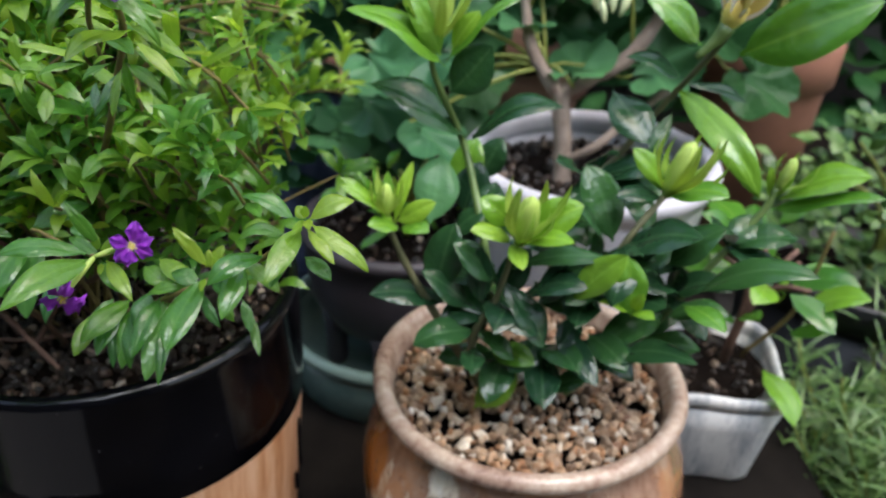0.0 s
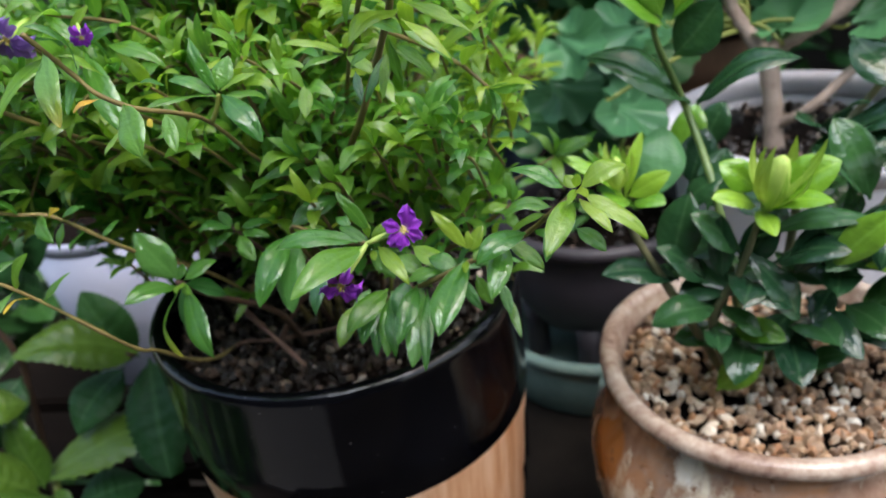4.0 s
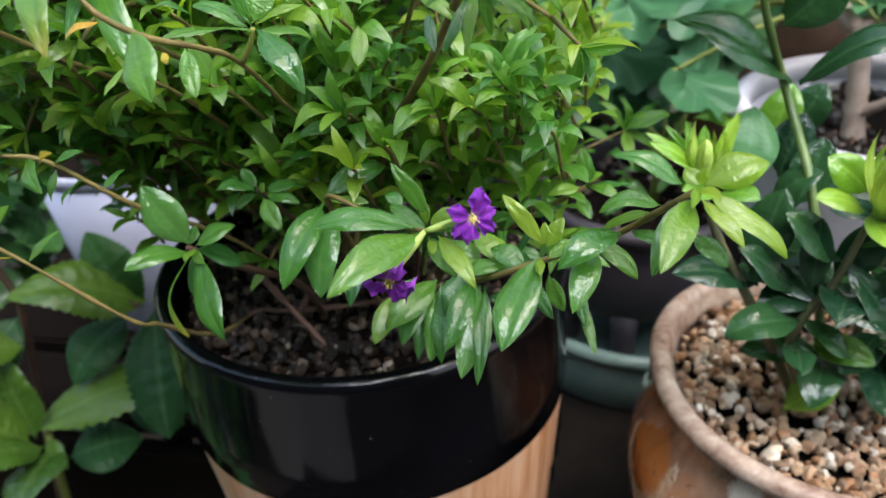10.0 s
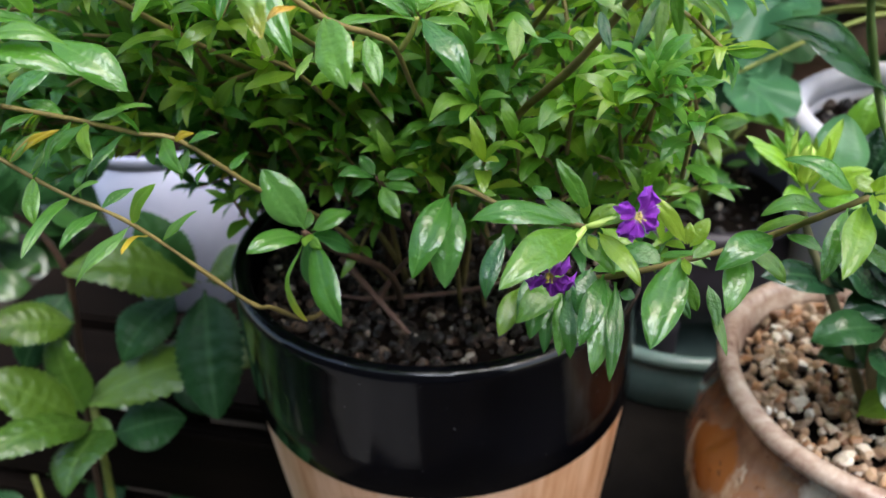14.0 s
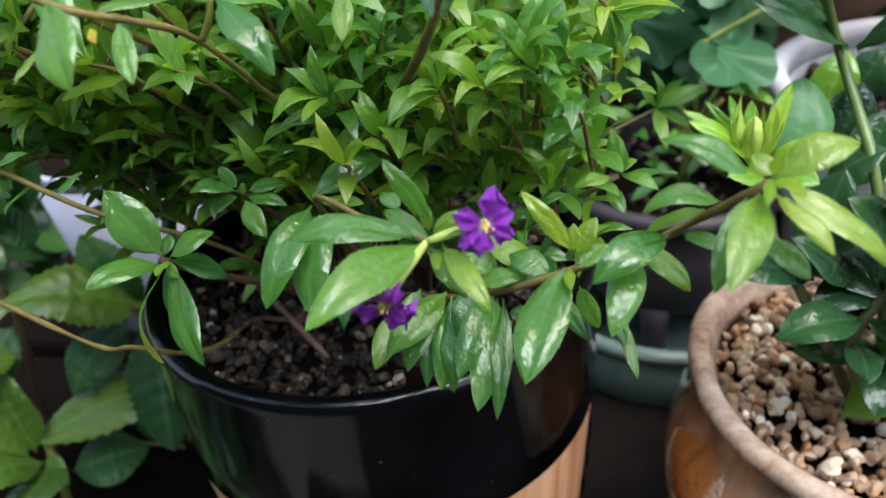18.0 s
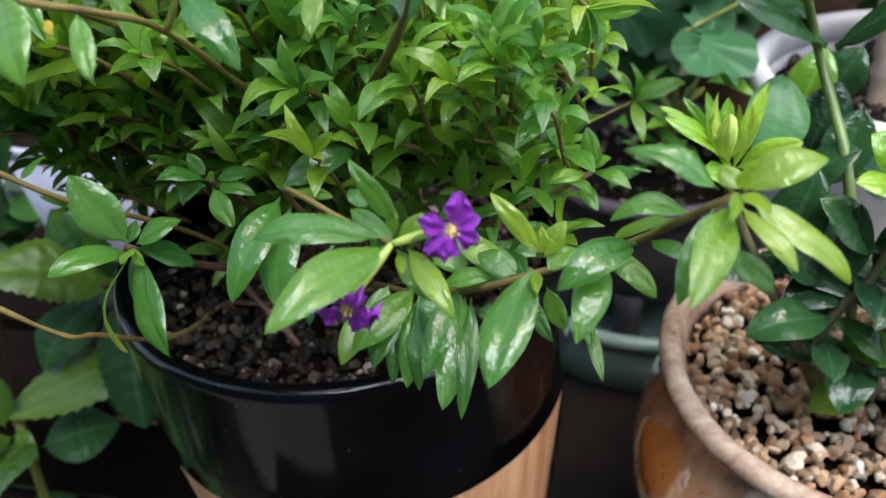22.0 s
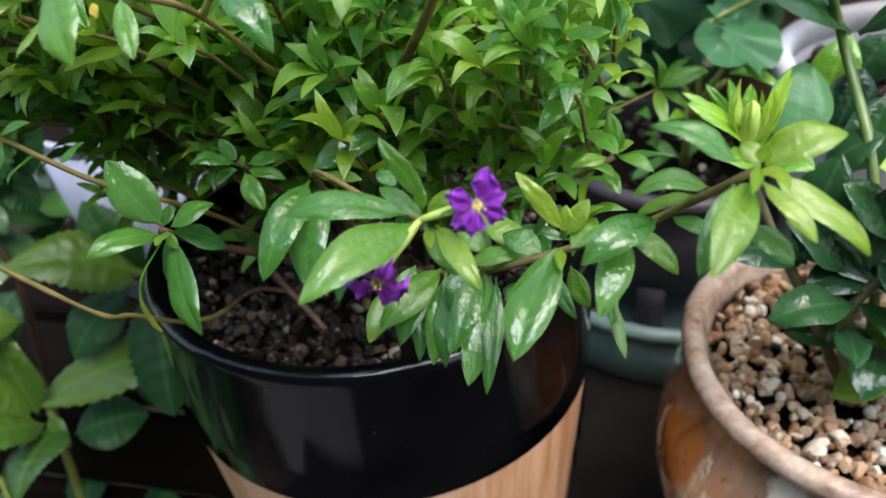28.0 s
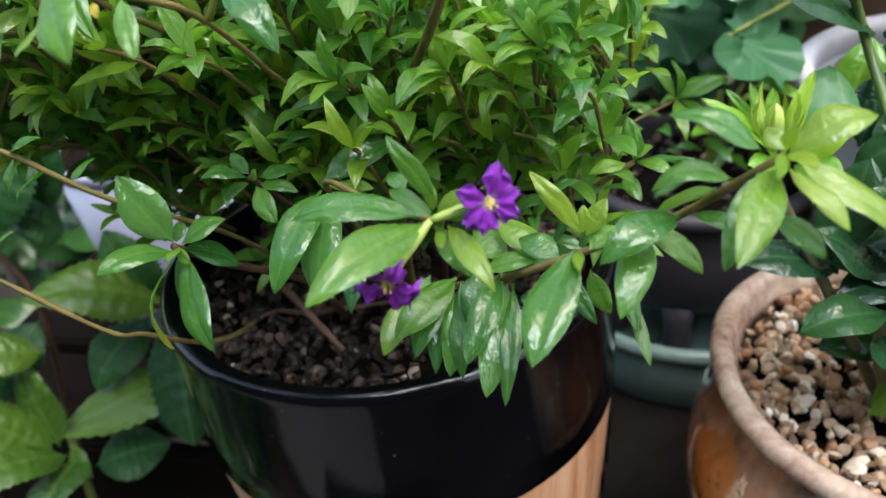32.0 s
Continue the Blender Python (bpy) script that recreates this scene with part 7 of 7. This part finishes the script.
head = part("flower_head", lathe("flower_head", [(0, -0.002), (0.0025, 0), (0.002, 0.003), (0, 0.004)], 12), STEM_GREEN, pel, "salmon-pink flower over hanging cream buds", m=Matrix.Translation((0.087, 0.416, 0.262)))
stem(spline([(0.105, 0.423, 0.222), (0.1, 0.419, 0.25), (0.091, 0.416, 0.262), (0.087, 0.416, 0.262)]), 0.0012, 0.001, STEM_GREEN, pel, "stalk", 6)
for k in range(9):
    a = k * 2.4
    r = 0.006 + 0.0008 * k
    q0 = Vector((0.087, 0.416, 0.262))
    q1 = q0 + Vector((r * math.cos(a), r * math.sin(a) - 0.003, -0.006 - 0.0008 * k))
    v, f = tube_arrays([q0, q0.lerp(q1, 0.6) + Vector((0, 0, 0.002)), q1], [0.0007, 0.0006, 0.0007], 5)
    part("stalk", mesh_from("stalk", v, f), STEM_GREEN, head)
    part("bud", lathe("bud", [(0, 0.001), (0.0012, 0), (0.002, -0.003), (0.0018, -0.006), (0.0008, -0.0095), (0, -0.0105)], 10), BUD_PINK if k % 3 == 0 else BUD_PALE, head, m=Matrix.Translation(q1) @ Matrix.Rotation(0.4 * math.sin(a), 4, "X") @ Matrix.Rotation(0.4 * math.cos(a), 4, "Y"))
for k in range(14):
    a = k * 2.4
    b0 = Vector((0.0885, 0.4155, 0.266))
    t = 0.25 + 0.06 * k
    d = Vector((math.cos(a) * t, math.sin(a) * t, 1.0)).normalized()
    part("petal", shared_leaf("oval", k % 3, PETAL_PINK), PETAL_PINK, head, m=leaf_pose(b0, b0 + d * (0.010 + 0.0005 * k), up=Vector((-math.cos(a), -math.sin(a), 0.5)), wide=1.5))

# ---- plant in the dark bowl and pots behind ----
def clay_pot(at, rim, height, radius, mat, label, name="clay_pot"):
    t = thing(name, at, label, "plant pot", "clay pots behind the bench")
    part("body", lathe("body", [(0, 0), (radius * 0.66, 0), (radius * 0.7, 0.004), (radius * 0.9, height * 0.8), (radius * 0.91, height * 0.81), (radius, height * 0.82), (radius * 1.02, height * 0.985), (radius * 0.98, height), (radius * 0.9, height * 0.98), (radius * 0.82, height * 0.7), (radius * 0.6, 0.02), (0, 0.015)], 64, 0.006, at, rim), mat, t)
    part("soil_bed", lathe("soil_bed", [(0, height * 0.9), (radius * 0.6, height * 0.89), (radius * 0.87, height * 0.87)], 40, 0.03, at), SOIL, t, "dark soil")
    return t


stand = thing("plant_stand", (0.05, 0.72, -0.4), "dark wooden plank stand behind the bench", "stand")
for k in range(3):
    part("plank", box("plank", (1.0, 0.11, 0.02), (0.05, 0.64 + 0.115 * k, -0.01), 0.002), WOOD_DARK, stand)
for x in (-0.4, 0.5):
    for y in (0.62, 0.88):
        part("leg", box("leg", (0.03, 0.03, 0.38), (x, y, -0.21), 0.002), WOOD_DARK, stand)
for at, h, r, mat, lab in (((0.055, 0.66, 0), 0.155, 0.075, BROWN_CLAY, "brown clay pot on the plank stand"), ((0.263, 0.62, 0), 0.185, 0.052, TERRACOTTA, "orange terracotta pot on the plank stand"), ((-0.13, 0.68, 0), 0.12, 0.07, BROWN_CLAY, "brown clay pot with a leafy plant"), ((-0.34, 0.68, 0), 0.12, 0.07, TERRACOTTA, "terracotta pot with a leafy plant")):
    clay_pot(at, 3, h, r, mat, lab)
shard = thing("blue_pot", (-0.086, 0.53, 0), "small slate-blue glazed pot among the leaves", "plant pot")
part("body", lathe("body", [(0, 0), (0.02, 0), (0.023, 0.003), (0.029, 0.12), (0.031, 0.14), (0.0295, 0.146), (0.026, 0.14), (0.02, 0.05), (0, 0.05)], 48, 0.01, (-0.086, 0.53, 0)), BLUE_SHARD, shard)


def leafy(name, label, root, centre, radii, count, size, mats, kind, seed, stalk=STEM_GREEN, single=60, tilt=0.6, hollow=0.35):
    """A loose plant: stalked leaves spread through an uneven crown round its centre."""
    rng = random.Random(seed)
    t = thing(name, root, label, "plant")
    fol = Foliage(t, seed)
    fol.count = 300 - single
    c = Vector(centre)
    for k in range(7):
        d = rand_dir(rng)
        d.z = abs(d.z)
        end = c + Vector((d.x * radii[0], d.y * radii[1], d.z * radii[2])) * 0.7
        stem(bezier(root, Vector(root).lerp(c, 0.5) + Vector((0, 0, 0.02)), c, end, 8), 0.003, 0.0012, stalk, t, sides=6)
    for k in range(count):
        d = rand_dir(rng) * (hollow + (1 - hollow) * rng.random() ** 0.5)
        p = c + Vector((d.x * radii[0], d.y * radii[1], d.z * radii[2]))
        p += Vector((noise.noise(p * 18), noise.noise(p * 18 + Vector((9, 0, 0))), 0)) * 0.02
        mat = rng.choice(mats)
        s = size * rng.uniform(0.6, 1.2)
        if "round" in kind:
            scallop(fol, p, s, mat, rng, kind=kind, tilt=tilt)
        else:
            o = (Vector((d.x, d.y, 0.25)) + rand_dir(rng) * 0.7).normalized()
            fol.leaf(p, p + o * s, mat, kind, up=(rng.uniform(-.4, .4), -0.4, 1))
    fol.close()
    return t


leafy("trailing_pelargonium", "dark scalloped-leaf pelargonium spilling from a brown pot", (-0.05, 0.62, 0.1), (-0.055, 0.53, 0.20), (0.10, 0.055, 0.13), 150, 0.036, (PELARGONIUM_DARK, PELARGONIUM, PELARGONIUM_DARK), "small_round", 51)
leafy("leafy_pelargonium", "broad-leaved pelargonium behind the white pot", (0.055, 0.66, 0.14), (0.06, 0.60, 0.30), (0.14, 0.08, 0.14), 130, 0.055, (PELARGONIUM_DARK, PELARGONIUM, SHADE_LEAF), "round", 52)
leafy("ivy_pelargonium", "shaded scalloped foliage in a terracotta pot", (-0.34, 0.68, 0.1), (-0.30, 0.62, 0.28), (0.16, 0.08, 0.16), 130, 0.055, (PELARGONIUM_DARK, SHADE_LEAF), "round", 53)
leafy("leafy_plant", "shaded leafy plant in a brown clay pot", (-0.13, 0.68, 0.1), (-0.14, 0.63, 0.34), (0.14, 0.07, 0.16), 150, 0.05, (SHADE_LEAF, PELARGONIUM_DARK, HEDGE), "round", 54)
leafy("bowl_seedling", "small green seedling in the dark bowl", (-0.015, 0.43, 0.098), (-0.012, 0.42, 0.135), (0.035, 0.025, 0.03), 26, 0.022, (LEAF_MID, GARDENIA_YOUNG), "cuphea", 55, single=26)
leafy("terracotta_plant", "leafy green plant in an orange terracotta pot", (0.263, 0.62, 0.165), (0.275, 0.64, 0.27), (0.08, 0.06, 0.07), 60, 0.034, (HEDGE, PELARGONIUM_DARK), "oval", 56)

# ---- plants beyond the bench's end ----
def needle_plant(name, label, root, radius, height, count, seed):
    rng = random.Random(seed)
    t = thing(name, root, label, "plant")
    fol = Foliage(t, seed)
    r0 = Vector(root)
    for k in range(count):
        a, rr = rng.uniform(0, 2 * math.pi), radius * math.sqrt(rng.random())
        end = r0 + Vector((rr * math.cos(a), rr * math.sin(a), height * rng.uniform(0.55, 1.0)))
        base = r0 + Vector((rr * 0.4 * math.cos(a), rr * 0.4 * math.sin(a), 0))
        line = bezier(base, base + Vector((0, 0, height * 0.4)), base.lerp(end, 0.7), end, 14)
        v, f = tube_arrays(line, taper(15, 0.0014, 0.0006), 5)
        part("stem", mesh_from("stem", v, f), STEM_GREEN, t)
        for i in range(3, 15):
            for s in range(4):
                d = (rand_dir(rng, 0.4) + Vector((0, 0, 0.55))).normalized()
                fol.leaf(line[i], line[i] + d * rng.uniform(0.018, 0.034), NEEDLE, "needle", single=k < 6)
    fol.close()
    return t


bp = thing("black_nursery_pot", (0.335, 0.37, -0.4), "black plastic nursery pot beside the bench", "plant pot")
part("body", lathe("body", [(0, 0), (0.075, 0), (0.085, 0.262), (0.082, 0.262), (0.08, 0.25), (0, 0.24)], 60, 0, (0.335, 0.37, -0.4)), BLACK_PLASTIC, bp)
part("rim", lathe("rim", [(0.084, 0.2615), (0.09, 0.262), (0.092, 0.288), (0.09, 0.29), (0.087, 0.289), (0.084, 0.2615)], 60, 0, (0.335, 0.37, -0.4)), BLACK_PLASTIC, bp)
needle_plant("rosemary_like_herb", "feathery light green herb in a black nursery pot", (0.325, 0.37, -0.13), 0.105, 0.19, 85, 61)
bp2 = thing("black_nursery_pot", (0.34, 0.53, -0.4), "black plastic nursery pot behind the feathery herb", "plant pot")
part("body", lathe("body", [(0, 0), (0.075, 0), (0.09, 0.42), (0.086, 0.42), (0.085, 0.4), (0, 0.39)], 60, 0, (0.34, 0.53, -0.4)), BLACK_PLASTIC, bp2)
part("rim", lathe("rim", [(0.089, 0.4195), (0.095, 0.42), (0.097, 0.443), (0.095, 0.445), (0.091, 0.444), (0.089, 0.4195)], 60, 0, (0.34, 0.53, -0.4)), BLACK_PLASTIC, bp2)
leafy("small_leaved_herb", "small-leaved light green herb in a black pot", (0.34, 0.53, 0.0), (0.35, 0.53, 0.09), (0.1, 0.07, 0.07), 620, 0.016, (NEEDLE, HEDGE, NEEDLE), "oval", 62, single=80)
leafy("square_pot_seedling", "thin-stemmed seedling in the small square pot", (0.17, 0.365, 0.06), (0.176, 0.355, 0.12), (0.035, 0.03, 0.035), 22, 0.03, (GARDENIA_YOUNG, LEAF_MID), "oval", 63, stalk=ROOT, single=22)
oval = thing("fallen_leaf", (0.187, 0.335, 0.07), "single oval green leaf hanging over the square pot's rim", "leaf")
part("leaf", shared_leaf("oval", 1, GARDENIA_YOUNG), GARDENIA_YOUNG, oval, m=leaf_pose((0.180, 0.338, 0.074), (0.190, 0.310, 0.060), up=(0.3, -0.6, 0.7)))
stem(spline([(0.182, 0.37, 0.06), (0.2, 0.36, 0.1), (0.205, 0.355, 0.15)]), 0.0014, 0.001, STEM_TAN, oval)

# ---- serrated plant beside the bench ----
ser = thing("serrated_plant", (-0.33, 0.25, -0.4), "broad serrated glossy leaves of a low shrub beside the bench", "plant")
sl = Foliage(ser, 71)
stem(spline([(-0.33, 0.25, -0.4), (-0.325, 0.262, -0.15), (-0.309, 0.273, 0.043)]), 0.004, 0.002, STEM_GREEN, ser)
stem(spline([(-0.345, 0.26, -0.4), (-0.35, 0.29, -0.1), (-0.336, 0.31, 0.0686), (-0.3319, 0.31, 0.0967), (-0.3445, 0.31, 0.1261), (-0.3737, 0.3, 0.1405)]), 0.0024, 0.0014, STEM_BROWN, ser)
stem(spline([(-0.3319, 0.31, 0.0967), (-0.318, 0.31, 0.105), (-0.3056, 0.31, 0.1077), (-0.285, 0.31, 0.103), (-0.263, 0.31, 0.0968)]), 0.0019, 0.0012, STEM_BROWN, ser)
stem(spline([(-0.345, 0.25, -0.4), (-0.355, 0.255, -0.15), (-0.3517, 0.262, -0.004)]), 0.003, 0.0015, STEM_GREEN, ser)


def sleaf(base, tip, width, arch, mat, face):
    LEAF_NO[0] += 1
    sl.formed(base, tip, width, arch, mat, face, 300 + LEAF_NO[0], rows=32, teeth=1, edge=0.15, quilt=0.02, ribs=8)


sleaf((-0.3160, 0.2665, 0.0462), (-0.2260, 0.3160, 0.0540), 0.0360, 0.1, SERRATE, "u")
sleaf((-0.3091, 0.2660, 0.0443), (-0.3233, 0.2807, 0.0841), 0.0284, 0.08, SERRATE, "l")
sleaf((-0.3107, 0.2630, 0.0431), (-0.3415, 0.2482, 0.0808), 0.0305, 0.12, SERRATE, "u")
sleaf((-0.3042, 0.2644, 0.0418), (-0.3228, 0.2188, 0.0617), 0.0284, 0.12, SERRATE, "u")
sleaf((-0.2992, 0.2659, 0.0405), (-0.2941, 0.2240, 0.0369), 0.0362, 0.1, SERRATE, "c")
sleaf((-0.3046, 0.2658, 0.0434), (-0.2880, 0.2561, 0.0371), 0.0153, 0.1, SERRATE, "c")
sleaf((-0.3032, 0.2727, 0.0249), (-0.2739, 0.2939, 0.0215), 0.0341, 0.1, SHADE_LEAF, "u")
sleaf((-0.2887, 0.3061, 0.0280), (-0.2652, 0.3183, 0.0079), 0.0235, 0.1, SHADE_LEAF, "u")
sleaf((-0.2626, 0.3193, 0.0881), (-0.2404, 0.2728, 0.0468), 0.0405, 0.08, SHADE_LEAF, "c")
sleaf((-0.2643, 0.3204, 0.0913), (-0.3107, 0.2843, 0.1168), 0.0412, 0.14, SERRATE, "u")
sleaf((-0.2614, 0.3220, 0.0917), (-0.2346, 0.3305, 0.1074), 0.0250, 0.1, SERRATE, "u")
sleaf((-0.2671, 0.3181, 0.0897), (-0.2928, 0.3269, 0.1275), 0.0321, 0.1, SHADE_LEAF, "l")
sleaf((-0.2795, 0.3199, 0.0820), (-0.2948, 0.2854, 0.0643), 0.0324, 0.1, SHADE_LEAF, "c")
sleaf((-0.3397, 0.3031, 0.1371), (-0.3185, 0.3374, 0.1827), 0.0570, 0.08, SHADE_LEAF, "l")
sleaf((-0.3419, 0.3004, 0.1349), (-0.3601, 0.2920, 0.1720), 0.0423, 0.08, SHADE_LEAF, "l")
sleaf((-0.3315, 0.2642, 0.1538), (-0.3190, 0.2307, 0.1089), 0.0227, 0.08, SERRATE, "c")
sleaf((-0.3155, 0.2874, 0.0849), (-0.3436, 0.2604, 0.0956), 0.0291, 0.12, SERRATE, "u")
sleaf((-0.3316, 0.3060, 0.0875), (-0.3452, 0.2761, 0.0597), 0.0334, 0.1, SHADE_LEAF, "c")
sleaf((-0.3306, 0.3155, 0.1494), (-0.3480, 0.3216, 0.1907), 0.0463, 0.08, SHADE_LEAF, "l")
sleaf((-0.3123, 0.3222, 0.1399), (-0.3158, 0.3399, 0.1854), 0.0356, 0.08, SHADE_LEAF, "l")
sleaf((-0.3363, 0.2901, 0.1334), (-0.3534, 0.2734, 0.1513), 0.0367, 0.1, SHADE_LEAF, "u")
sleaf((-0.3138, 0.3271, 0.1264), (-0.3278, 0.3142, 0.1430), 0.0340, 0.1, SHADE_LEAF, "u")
# low fill leaves, all in the colour darkened as if in shade
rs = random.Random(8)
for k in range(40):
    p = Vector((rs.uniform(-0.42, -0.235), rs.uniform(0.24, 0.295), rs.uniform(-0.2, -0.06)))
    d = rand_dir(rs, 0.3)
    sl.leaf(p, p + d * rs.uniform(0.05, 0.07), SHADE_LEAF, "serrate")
sl.close()

# ---- hedge behind everything ----
hedge = thing("hedge", (0, 1.2, -0.4), "dense dark green hedge", "hedge", kind="stuff")
hf = Foliage(hedge, 81)
rh = random.Random(82)
for k in range(4200):
    x, z = rh.uniform(-1.5, 1.6), rh.uniform(-0.4, 0.75)
    y = 1.25 + 0.16 * noise.noise((x * 3, z * 3, 0)) + rh.uniform(-0.06, 0.14)
    d = rand_dir(rh, 0.7)
    d.y -= 0.5
    hf.leaf((x, y, z), Vector((x, y, z)) + d.normalized() * rh.uniform(0.05, 0.085), SHADE_LEAF if k % 4 else HEDGE, "oval", single=False)
for k in range(900):
    x, z = -0.62 - rh.uniform(0, 0.12), rh.uniform(-0.4, 0.15)
    y = rh.uniform(-0.2, 1.1)
    d = rand_dir(rh, 0.7)
    d.x += 0.5
    hf.leaf((x, y, z), Vector((x, y, z)) + d.normalized() * rh.uniform(0.05, 0.08), HEDGE, "oval", single=False)
hf.close()
